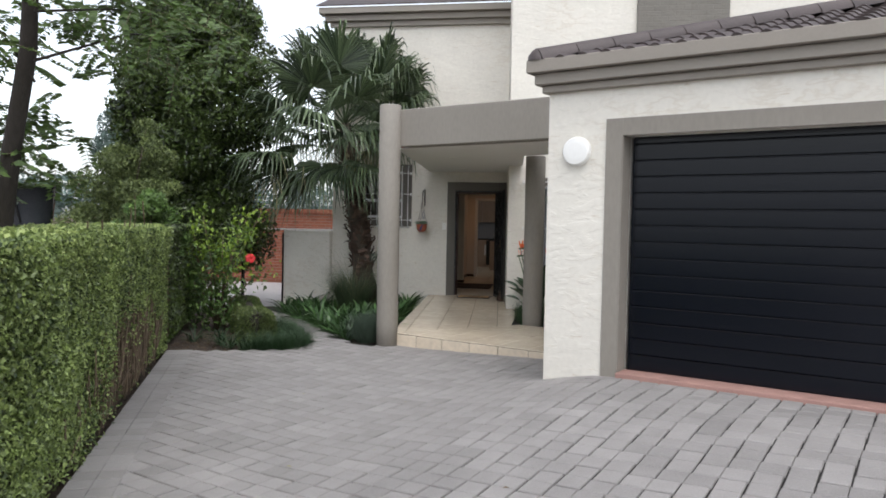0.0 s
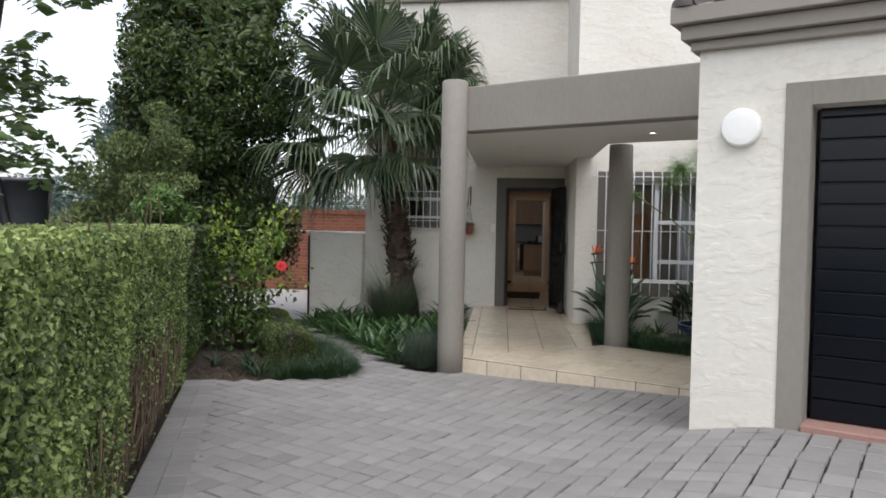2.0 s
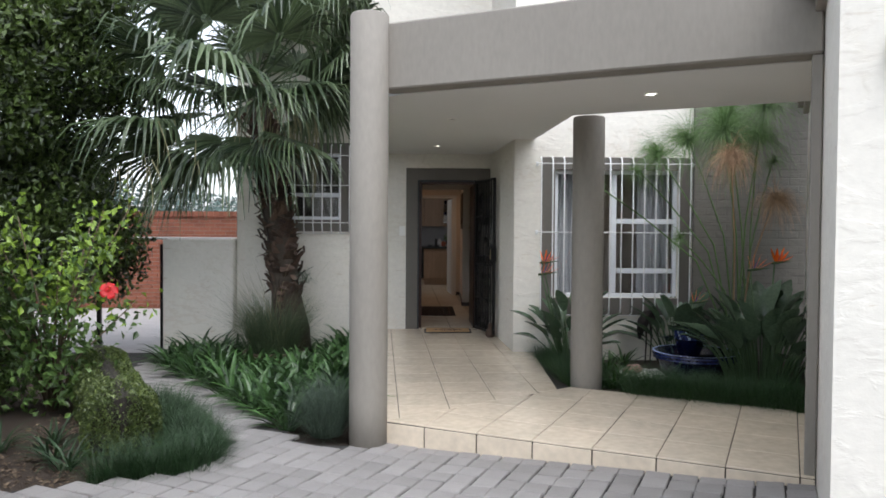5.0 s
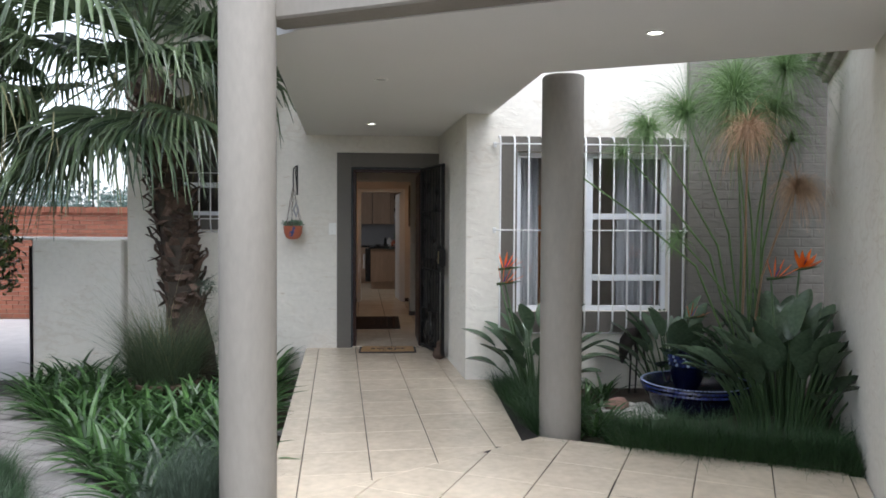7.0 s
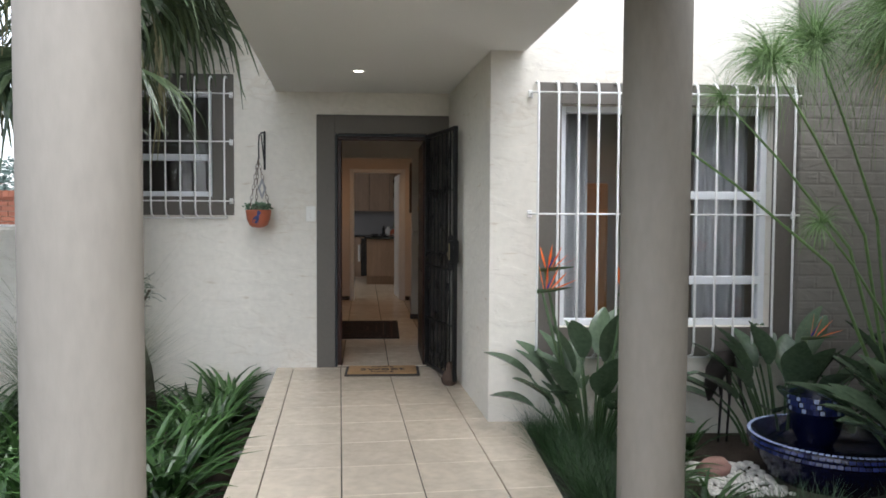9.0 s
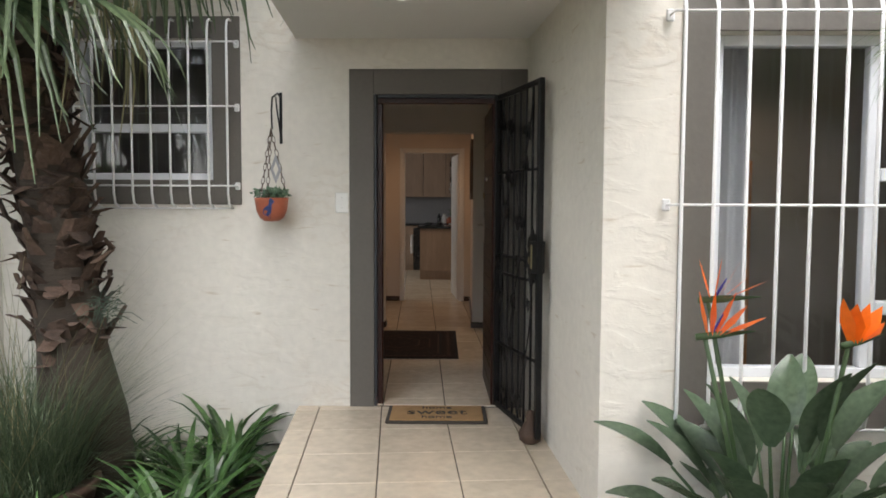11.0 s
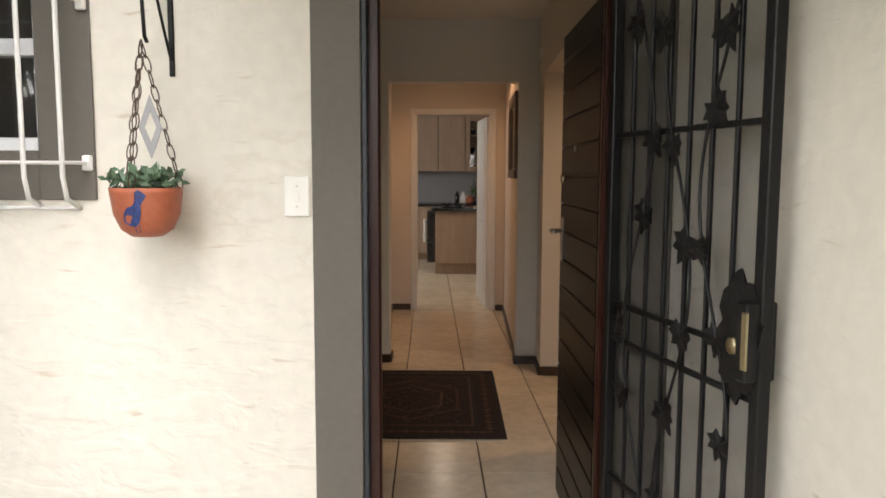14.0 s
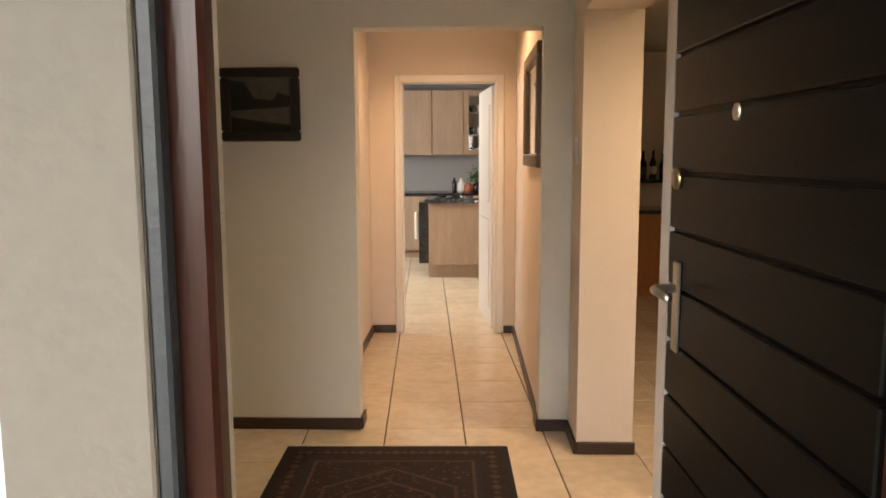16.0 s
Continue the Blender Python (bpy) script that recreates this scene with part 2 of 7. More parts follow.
COBALT = material("cobalt_blue_glaze", (0.004, 0.006, 0.03), 0.18, vary=0.4, scale=6, fine=40, bump=0.08)
BIRD_BLUE = material("painted_blue", (0.035, 0.06, 0.19), 0.5, vary=0.8, scale=60, fine=160, bump=0.1)
MOSAIC_DEEP = material("deep_blue_mosaic", (0.014, 0.022, 0.10), 0.2, vary=0.6, scale=9, fine=60, bump=0.1, random_ob=0.9)
MOSAIC = material("pale_blue_mosaic", (0.35, 0.42, 0.62), 0.25, vary=0.4, scale=9, fine=60, bump=0.1, island=0.8)
PEBBLE = material("white_pebbles", (0.62, 0.60, 0.56), 0.7, vary=0.25, scale=20, fine=90, bump=0.2, island=0.7)
COIR = material("coir_doormat", (0.46, 0.28, 0.13), 0.95, vary=0.3, scale=14, fine=180, bump=0.9, depth=0.006)
MAT_EDGE = material("dark_mat_edge", (0.07, 0.06, 0.05), 0.95, vary=0.3, scale=14, fine=160, bump=0.8)
RUG = material("dark_red_rug", (0.015, 0.0055, 0.005), 0.95, vary=0.6, scale=18, fine=120, bump=0.8, depth=0.005)
RUG_PALE = material("rug_rust_motif", (0.065, 0.034, 0.028), 0.95, vary=0.4, scale=18, fine=120, bump=0.8, depth=0.005)
RUG_BLACK = material("rug_black_border", (0.012, 0.010, 0.012), 0.95, vary=0.4, scale=18, fine=120, bump=0.8, depth=0.005)
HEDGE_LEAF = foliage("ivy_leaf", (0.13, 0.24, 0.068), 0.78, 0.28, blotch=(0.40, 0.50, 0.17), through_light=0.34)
# New growth, its colour also lightened for the sky light from above.
HEDGE_NEW_SKYLIT = foliage("young_skylit_hedge_leaf", (0.25, 0.38, 0.11), 0.55, 0.3, blotch=(0.50, 0.58, 0.22), through_light=0.35)
HEDGE_TWIG = material("dry_hedge_twig", (0.13, 0.095, 0.062), 0.9, vary=0.4, scale=8, fine=50, bump=0.4, island=0.6)
BOX_LEAF = foliage("clipped_box_leaf", (0.075, 0.125, 0.035), 0.6, 0.4, blotch=(0.17, 0.22, 0.06))
SUCCULENT = foliage("succulent_leaf", (0.10, 0.20, 0.12), 0.4, 0.4, blotch=(0.22, 0.34, 0.22))
DARK_LEAF = foliage("dark_evergreen_leaf", (0.019, 0.042, 0.013), 0.85, 0.32, blotch=(0.115, 0.17, 0.042))
LIGHT_LEAF = foliage("light_shrub_leaf", (0.085, 0.165, 0.045), 0.55, 0.42, blotch=(0.17, 0.28, 0.07))
OLIVE_LEAF = foliage("olive_shrub_leaf", (0.095, 0.14, 0.042), 0.6, 0.5, blotch=(0.20, 0.25, 0.085))
FEATHER_LEAF = foliage("feathery_tree_leaf", (0.055, 0.10, 0.025), 0.5, 0.45, blotch=(0.11, 0.18, 0.04))
HIB_LEAF = foliage("hibiscus_leaf", (0.085, 0.18, 0.035), 0.6, 0.35, blotch=(0.30, 0.44, 0.05), through_light=0.32)
HIB_FLOWER = foliage("red_hibiscus_petal", (0.46, 0.006, 0.008), 0.25, 0.5)
PALM_LEAF = foliage("fan_palm_leaf", (0.056, 0.096, 0.048), 0.55, 0.28, blotch=(0.15, 0.20, 0.10))
PALM_DEAD = foliage("dry_palm_thread", (0.26, 0.24, 0.13), 0.4, 0.7)
STRAP_LEAF = foliage("strap_leaf", (0.042, 0.105, 0.032), 0.6, 0.28, blotch=(0.10, 0.20, 0.06))
GRASS_LEAF = foliage("blue_green_grass", (0.085, 0.13, 0.075), 0.5, 0.5, blotch=(0.15, 0.20, 0.11))
MONDO_LEAF = foliage("mondo_grass", (0.050, 0.10, 0.040), 0.5, 0.45)
MONDO_PALE = foliage("green_mondo_grass", (0.028, 0.062, 0.022), 0.5, 0.5)
LAVENDER_LEAF = foliage("grey_green_lavender", (0.085, 0.12, 0.085), 0.4, 0.6)
STREL_LEAF = foliage("crane_flower_leaf", (0.048, 0.092, 0.055), 0.5, 0.24, blotch=(0.14, 0.20, 0.12), through_light=0.12)
STREL_STEM = foliage("crane_flower_stem", (0.07, 0.12, 0.05), 0.3, 0.4)
ORANGE_PETAL = foliage("orange_petal", (0.93, 0.17, 0.008), 0.2, 0.45)
BLUE_PETAL = foliage("blue_petal", (0.05, 0.05, 0.35), 0.2, 0.45)
PAPYRUS_GREEN = foliage("papyrus_thread", (0.13, 0.22, 0.075), 0.4, 0.5)
PAPYRUS_DRY = foliage("dry_papyrus_thread", (0.42, 0.28, 0.17), 0.4, 0.7)
# Distance haze is mixed into this pale bluish leaf colour.
FAR_HAZE_GREEN = foliage("far_tree_leaf_haze", (0.13, 0.18, 0.16), 0.35, 0.8)


# ---- mesh helpers ----
class Shape:
    """A growing list of vertices and faces."""

    def __init__(self):
        self.v, self.f = [], []

    def add(self, verts, faces):
        k = len(self.v)
        self.v += [tuple(p) for p in verts]
        self.f += [tuple(i + k for i in face) for face in faces]
        return self

    def box(self, x0, x1, y0, y1, z0, z1, bevel=0.0):
        if bevel:
            b = min(bevel, (x1 - x0) / 2.1, (y1 - y0) / 2.1, (z1 - z0) / 2.1)
            vs = []
            for z, k in ((z0, b), (z0 + b, 0), (z1 - b, 0), (z1, b)):
                c = b
                xa, xb, ya, yb = x0 + k, x1 - k, y0 + k, y1 - k
                vs += [(xa + c, ya, z), (xb - c, ya, z), (xb, ya + c, z), (xb, yb - c, z), (xb - c, yb, z), (xa + c, yb, z), (xa, yb - c, z), (xa, ya + c, z)]
            fs = [tuple(range(7, -1, -1)), tuple(range(24, 32))]
            for r in range(3):
                fs += [(8 * r + i, 8 * r + (i + 1) % 8, 8 * r + 8 + (i + 1) % 8, 8 * r + 8 + i) for i in range(8)]
            return self.add(vs, fs)
        vs = [(x, y, z) for z in (z0, z1) for x, y in ((x0, y0), (x1, y0), (x1, y1), (x0, y1))]
        return self.add(vs, [(3, 2, 1, 0), (4, 5, 6, 7), (0, 1, 5, 4), (1, 2, 6, 5), (2, 3, 7, 6), (3, 0, 4, 7)])

    def prism(self, outline, z0, z1):
        """Upright prism over a plan outline (counter-clockwise); z may be numbers or functions of x, y."""
        lo = z0 if callable(z0) else (lambda x, y: z0)
        hi = z1 if callable(z1) else (lambda x, y: z1)
        n = len(outline)
        vs = [(x, y, lo(x, y)) for x, y in outline] + [(x, y, hi(x, y)) for x, y in outline]
        return self.add(vs, [tuple(range(n - 1, -1, -1)), tuple(range(n, 2 * n))] + [(i, (i + 1) % n, n + (i + 1) % n, n + i) for i in range(n)])

    def lathe(self, profile, n=24, cx=0.0, cy=0.0, closed=True):
        """Turn a profile of (radius, z) round the upright axis."""
        vs, fs = [], []
        for r, z in profile:
            vs += [(cx + r * math.cos(2 * math.pi * i / n), cy + r * math.sin(2 * math.pi * i / n), z) for i in range(n)]
        for k in range(len(profile) - 1):
            fs += [(k * n + i, k * n + (i + 1) % n, (k + 1) * n + (i + 1) % n, (k + 1) * n + i) for i in range(n)]
        if closed:
            fs += [tuple(range(n - 1, -1, -1)), tuple((len(profile) - 1) * n + i for i in range(n))]
        return self.add(vs, fs)

    def tube(self, points, radius, n=8, ends=True):
        """Round bar along points; radius a number or one per point."""
        pts = [Vector(p) for p in points]
        rad = radius if isinstance(radius, (list, tuple)) else [radius] * len(pts)
        vs, fs = [], []
        side = None
        for i, p in enumerate(pts):
            d = (pts[min(i + 1, len(pts) - 1)] - pts[max(i - 1, 0)]).normalized()
            if side is None:
                side = d.cross(Vector((0, 0, 1)) if abs(d.z) < 0.9 else Vector((1, 0, 0))).normalized()
            side = (side - d * side.dot(d)).normalized()
            up = d.cross(side)
            vs += [p + rad[i] * (math.cos(2 * math.pi * k / n) * side + math.sin(2 * math.pi * k / n) * up) for k in range(n)]
        for i in range(len(pts) - 1):
            fs += [(i * n + k, (i + 1) * n + k, (i + 1) * n + (k + 1) % n, i * n + (k + 1) % n) for k in range(n)]
        if ends:
            fs += [tuple(range(n)), tuple((len(pts) - 1) * n + k for k in range(n - 1, -1, -1))]
        return self.add(vs, fs)

    def strip(self, rows):
        """Ribbon or sheet from rows of points of equal count."""
        n = len(rows[0])
        vs = [p for row in rows for p in row]
        fs = [(i * n + k, i * n + k + 1, (i + 1) * n + k + 1, (i + 1) * n + k) for i in range(len(rows) - 1) for k in range(n - 1)]
        return self.add(vs, fs)

    def mesh(self, name, mat, smooth=False):
        me = bpy.data.meshes.new(name)
        me.from_pydata(self.v, [], self.f)
        me.validate()
        if mat:
            me.materials.append(mat)
        if smooth:
            me.polygons.foreach_set("use_smooth", [True] * len(me.polygons))
        return me


def fast_mesh(name, verts, quads, mat, smooth=False):
    """Mesh from numpy arrays of vertices (n, 3) and faces (m, 3 or 4)."""
    me = bpy.data.meshes.new(name)
    me.from_pydata(np.asarray(verts, float).tolist(), [], np.asarray(quads, int).tolist())
    me.materials.append(mat)
    if smooth:
        me.polygons.foreach_set("use_smooth", [True] * len(me.polygons))
    return me


def structure(name, shape, mat, label="", category="", smooth=False, m=None):
    ob = new(name, shape.mesh(name, mat, smooth))
    if m is not None:
        ob.matrix_world = m
    return tagged(ob, label, category, kind="structure")


def thing(name, label, category, group="", m=None):
    ob = new(name)
    ob.empty_display_size = 0.1
    if m is not None:
        ob.matrix_world = m
    return tagged(ob, label, category, group)


def part(name, shape, mat, parent, label="", smooth=False, m=None):
    me = shape if isinstance(shape, bpy.types.Mesh) else shape.mesh(name, mat, smooth)
    ob = new(name, me)
    ob.parent = parent
    if m is not None:
        ob.matrix_local = m
    return tagged(ob, label)


def at(x, y, z=0.0, rz=0.0):
    return pose(x, y, z, 0, 0, rz)


def smooth_step(t):
    t = min(1.0, max(0.0, t))
    return t * t * (3 - 2 * t)


# ---- plan ----
SKEW = -25.0
CX, CY = 0.63, 7.12
PX, PY = -1.10, 9.493
GARAGE = at(CX, CY, 0, SKEW)
PORCH = at(PX, PY, 0, SKEW)
COS, SIN = math.cos(radians(SKEW)), math.sin(radians(SKEW))
WALL_Y, LOUNGE_Y, LOUNGE_X = 14.24, 12.55, -0.165
RETURN_X = -0.333


def garage_plan(x, y):
    dx, dy = x - CX, y - CY
    return dx * COS + dy * SIN, -dx * SIN + dy * COS


def from_porch(s, d):
    return PX + s * COS - d * SIN, PY + s * SIN + d * COS


def drive_z(x, y):
    """Height of the paved yard: level on the hedge side, rising to the garage, falling along the side path."""
    s, d = garage_plan(x, y)
    z = -0.24 + 0.045 * max(0.0, x + 1.1)
    z += 0.2 * smooth_step((s + 0.8) / 1.7) * (smooth_step(1 + d / 3.5) if d < 0 else smooth_step(1 - d / 2.0))
    if z > 0.02:
        z = 0.02 + 0.045 * (1 - math.exp(-(z - 0.02) / 0.045))
    z -= 0.13 * smooth_step((y - 9.6) / 4.4) * smooth_step((-1.9 - x) / 1.0)
    return z


def porch_z(x, y):
    return max(-0.073, -0.015 * (WALL_Y - y))


# ---- ground ----
def ground_sheet():
    xs = [-600, -200, -60, -25, -15] + [-11 + 0.5 * i for i in range(33)] + [9, 15, 25, 60, 200, 600]
    ys = [-600, -200, -60, -25, -12] + [-8 + 0.5 * i for i in range(48)] + [20, 30, 60, 200, 600]
    vs = [(x, y, (drive_z(max(-8, min(6, x)), max(-6, min(15, y))) if y < 14.3 else -0.45) - 0.075 - (0.0 if abs(x) < 20 and -12 < y < 22 else 0.5)) for y in ys for x in xs]
    n = len(xs)
    fs = [(j * n + i, j * n + i + 1, (j + 1) * n + i + 1, (j + 1) * n + i) for j in range(len(ys) - 1) for i in range(n - 1)]
    s = Shape().add(vs, fs)
    structure("ground", s, SOIL, "dark brown garden soil under the beds", "ground", smooth=True)


ground_sheet()

HEDGE_A, HEDGE_B = Vector((-4.05, 8.45)), Vector((-0.55, 0.25))
HEDGE_DIR = (HEDGE_B - HEDGE_A).normalized()
HEDGE_LEFT = Vector((HEDGE_DIR.y, -HEDGE_DIR.x))
if HEDGE_LEFT.x > 0:
    HEDGE_LEFT = -HEDGE_LEFT


def hedge_distance(x, y):
    """How far a point lies on the yard side of the hedge's foot."""
    return -(Vector((x, y)) - HEDGE_A).dot(HEDGE_LEFT)


def in_outline(x, y, outline):
    hit = False
    for (xa, ya), (xb, yb) in zip(outline, outline[1:] + outline[:1]):
        if (ya > y) != (yb > y) and x < (xb - xa) * (y - ya) / (yb - ya) + xa:
            hit = not hit
    return hit


# bed on the hedge side, planted strip against the house, paving runs between them to the side gate
BED_LEFT = [(-4.05, 8.42), (-3.30, 8.62), (-2.80, 8.85), (-2.50, 9.22), (-2.72, 9.75), (-3.12, 10.35), (-3.84, 11.4), (-4.95, 12.9), (-5.65, 14.1), (-9, 14.1), (-9, 8.4)]
BED_HOUSE = [(-1.66, 9.55), (-2.0, 9.62), (-2.46, 10.25), (-3.05, 11.35), (-3.75, 12.4), (-4.45, 13.35), (-4.72, 14.24), (-1.80, 14.24), (-1.45, 9.7)]


def paved(x, y):
    if hedge_distance(x, y) < 0.32 or in_outline(x, y, BED_LEFT) or in_outline(x, y, BED_HOUSE):
        return False
    s, d = garage_plan(x, y)
    if d > (-0.02 if s > 0.0 else 99):
        return False
    ps, pd = (x - PX) * COS + (y - PY) * SIN, -(x - PX) * SIN + (y - PY) * COS
    if pd > -0.01 and ps > -0.36:
        return False
    return True


def yard_bedding():
    """Sand bed that shows in the joints."""
    step = 0.1
    vs, fs, index = [], [], {}
    for i in range(-100, 70):
        for j in range(-30, 144):
            x, y = i * step, j * step
            if paved(x + 0.05, y + 0.05):
                face = []
                for a, b in ((0, 0), (1, 0), (1, 1), (0, 1)):
                    key = (i + a, j + b)
                    if key not in index:
                        index[key] = len(vs)
                        px, py = key[0] * step, key[1] * step
                        vs.append((px, py, drive_z(px, py) - 0.016))
                    face.append(index[key])
                fs.append(tuple(face))
    return structure("pavement", Shape().add(vs, fs), SAND, "grey block paving of the yard in herringbone", "paving", smooth=True)


pavement = yard_bedding()

# ---- walls ----
w = Shape()
DOOR_X0, DOOR_X1, DOOR_TOP = -1.325, -0.50, 2.045
KW_X0, KW_X1, KW_Z0, KW_Z1 = -3.28, -2.375, 1.49, 2.40
Y0, Y1 = WALL_Y, WALL_Y + 0.24
w.box(-3.80, KW_X0, Y0, Y1, -0.6, 5.6)
w.box(KW_X0, KW_X1, Y0, Y1, -0.6, KW_Z0)
w.box(KW_X0, KW_X1, Y0, Y1, KW_Z1, 5.6)
w.box(KW_X1, DOOR_X0, Y0, Y1, -0.6, 5.6)
w.box(DOOR_X0, DOOR_X1, Y0, Y1, DOOR_TOP, 5.6)
w.box(DOOR_X1, RETURN_X + 0.2, Y0, Y1, -0.6, 5.6)
structure("wall_entrance", w, CREAM, "cream bagged plaster wall beside the front door", "wall")
w = Shape().box(-3.80, -3.56, Y1, 24.8, -0.6, 5.6)
structure("wall_west", w, CREAM, "cream bagged plaster side wall of the house", "wall")
w = Shape().prism([(LOUNGE_X, LOUNGE_Y), (0.06, LOUNGE_Y), (0.06, WALL_Y), (RETURN_X, WALL_Y)], -0.6, 7.4)
structure("wall_return", w, CREAM, "cream bagged plaster corner pier beside the door", "wall")
LW_X0, LW_X1, LW_Z0, LW_Z1 = 0.30, 1.715, 0.60, 2.06
w = Shape()
w.box(0.06, LW_X0, LOUNGE_Y, LOUNGE_Y + 0.24, -0.6, 7.4)
w.box(LW_X0, LW_X1, LOUNGE_Y, LOUNGE_Y + 0.24, -0.6, LW_Z0)
w.box(LW_X0, LW_X1, LOUNGE_Y, LOUNGE_Y + 0.24, LW_Z1, 7.4)
w.box(LW_X1, 9.0, LOUNGE_Y, LOUNGE_Y + 0.24, -0.6, 7.4)
structure("wall_lounge", w, CREAM, "cream bagged plaster two-storey wall round the barred window", "wall")
w = Shape().box(1.866, 3.30, LOUNGE_Y - 0.06, LOUNGE_Y - 0.003, -0.6, 7.4, 0.01)
structure("chimney_breast", w, TAUPE_BAG, "taupe painted bagged brick panel up the house wall", "wall")
structure("wall_lounge_side", Shape().prism([(8.76, 12.8), (9.0, 12.8), (9.0, 24.8), (8.76, 24.8)], -0.6, 7.4), CREAM, "cream plaster end wall", "wall")
structure("wall_rear", Shape().box(-3.8, 9.0, 24.8, 25.04, -0.6, 7.4), CREAM, "cream plaster rear wall", "wall")

# painted bands
w = Shape()
w.box(-1.484, DOOR_X0, WALL_Y - 0.012, WALL_Y - 0.001, -0.02, 2.205, 0.003)
w.box(DOOR_X1, RETURN_X - 0.002, WALL_Y - 0.012, WALL_Y - 0.001, -0.02, 2.205, 0.003)
w.box(DOOR_X0, DOOR_X1, WALL_Y - 0.012, WALL_Y - 0.001, DOOR_TOP, 2.205, 0.003)
structure("door_surround", w, DARK_TRIM, "dark grey-brown painted band round the front door", "trim")
w = Shape()
for x0, x1, z0, z1 in ((-3.43, KW_X0, 1.33, 2.54), (KW_X1, -2.19, 1.33, 2.54), (KW_X0, KW_X1, 1.33, KW_Z0), (KW_X0, KW_X1, KW_Z1, 2.54)):
    w.box(x0, x1, WALL_Y - 0.012, WALL_Y - 0.001, z0, z1, 0.003)
structure("window_surround", w, DARK_TRIM, "dark grey-brown painted band round the small window", "trim")
w = Shape()
for x0, x1, z0, z1 in ((0.15, LW_X0, 0.40, 2.20), (LW_X1, 1.86, 0.40, 2.20), (LW_X0, LW_X1, 0.40, LW_Z0), (LW_X0, LW_X1, LW_Z1, 2.20)):
    w.box(x0, x1, LOUNGE_Y - 0.012, LOUNGE_Y - 0.001, z0, z1, 0.003)
structure("window_surround_lounge", w, DARK_TRIM, "dark grey-brown painted band round the large window", "trim")

# upper eaves of the door side
w = Shape()
for k, (z0, z1, out) in enumerate(((5.22, 5.32, 0.08), (5.322, 5.44, 0.16), (5.442, 5.56, 0.26))):
    w.box(-3.80 - out, LOUNGE_X - 0.13, WALL_Y - out, WALL_Y - 0.001, z0, z1, 0.006)
structure("eaves_upper", w, FASCIA, "stepped taupe eaves under the upper roof", "eaves")
w = Shape().add([(-4.1, 13.95, 5.575), (-0.3, 13.95, 5.575), (-0.3, 18.5, 7.6), (-4.1, 18.5, 7.6), (-4.1, 13.95, 5.60), (-0.3, 13.95, 5.60), (-0.3, 18.5, 7.64), (-4.1, 18.5, 7.64)],
                [(3, 2, 1, 0), (4, 5, 6, 7), (0, 1, 5, 4), (1, 2, 6, 5), (2, 3, 7, 6), (3, 0, 4, 7)])
structure("roof_upper", w, ROOF_TILE, "dark brown tiled upper roof", "roof")
structure("roof_lounge", Shape().box(-0.3, 9.1, 12.3, 25.1, 7.4, 7.6), ROOF_TILE, "dark brown roof over the tall wall", "roof")

# ---- porch ----
SOFFIT_Z = 2.40


def porch_outline(inset=0.0):
    k = [from_porch(-0.32, 0.0 + inset), from_porch(2.565, 0.0 + inset)]
    inner = [from_porch(2.565, 1.71), (0.19, 10.775)]
    return k + inner + [(0.06, LOUNGE_Y), (LOUNGE_X, LOUNGE_Y), (RETURN_X, WALL_Y), (-1.83, WALL_Y), (-1.48, 9.9)]


w = Shape().prism(porch_outline(0.012), -0.6, lambda x, y: porch_z(x, y) - 0.012)
porch = structure("porch_floor", w, GROUT, "raised porch floor of cream ceramic tiles with dark grout", "floor")
outline = [from_porch(-0.30, 0.20), from_porch(2.565, 0.20), from_porch(2.565, 1.71), (0.19, 10.775), (0.06, LOUNGE_Y), (LOUNGE_X, LOUNGE_Y), (RETURN_X, WALL_Y), (-1.83, WALL_Y), (-1.50, 10.0)]
structure("ceiling_porch", Shape().prism(outline, SOFFIT_Z, SOFFIT_Z + 0.10), SOFFIT, "flat white painted porch ceiling", "ceiling")
outline = [from_porch(-0.28, 0.20), from_porch(2.565, 0.20), from_porch(2.565, 1.69), (0.17, 10.76), (0.04, LOUNGE_Y), (LOUNGE_X, LOUNGE_Y), (RETURN_X, WALL_Y), (-1.80, WALL_Y), (-1.48, 10.0)]
structure("roof_porch", Shape().prism(outline, SOFFIT_Z + 0.102, 2.78), TAUPE, "flat taupe painted porch roof", "roof")
w = Shape().box(-0.40, 2.565, 0.0, 0.20, 2.405, 2.895, 0.012)
structure("porch_beam", w, TAUPE, "taupe painted concrete beam over the porch edge", "beam", m=PORCH)


def column(x, y, z0, z1, r, label):
    s = Shape().lathe([(r, z0), (r, z0 + 0.4), (r * 1.004, 1.2), (r, z1 - 0.012), (r - 0.012, z1)], 40, 0, 0)
    ob = new("column", s.mesh("column", TAUPE, True))
    ob.matrix_world = at(x, y)
    tagged(ob, label, "column", kind="structure")


column(-1.525, 9.635, -0.35, 2.955, 0.143, "round taupe painted porch column at the paving edge")
column(0.352, 10.87, -0.35, 2.40, 0.143, "round taupe painted column beside the crane flowers")

# ---- garage ----
GD0, GD1, GTOP = 0.734, 5.65, 2.215
w = Shape()
w.box(0, GD0, 0, 0.25, -0.6, 2.66)
w.box(GD0, GD1, 0, 0.25, GTOP, 2.66)
w.box(GD1, 6.6, 0, 0.25, -0.6, 2.66)
w.box(0, 0.25, 0.25, 5.6, -0.6, 2.66)
w.box(6.35, 6.6, 0.25, 6.0, -0.6, 2.66)
structure("wall_garage", w, CREAM, "cream bagged plaster garage wall", "wall", m=GARAGE)
w = Shape()
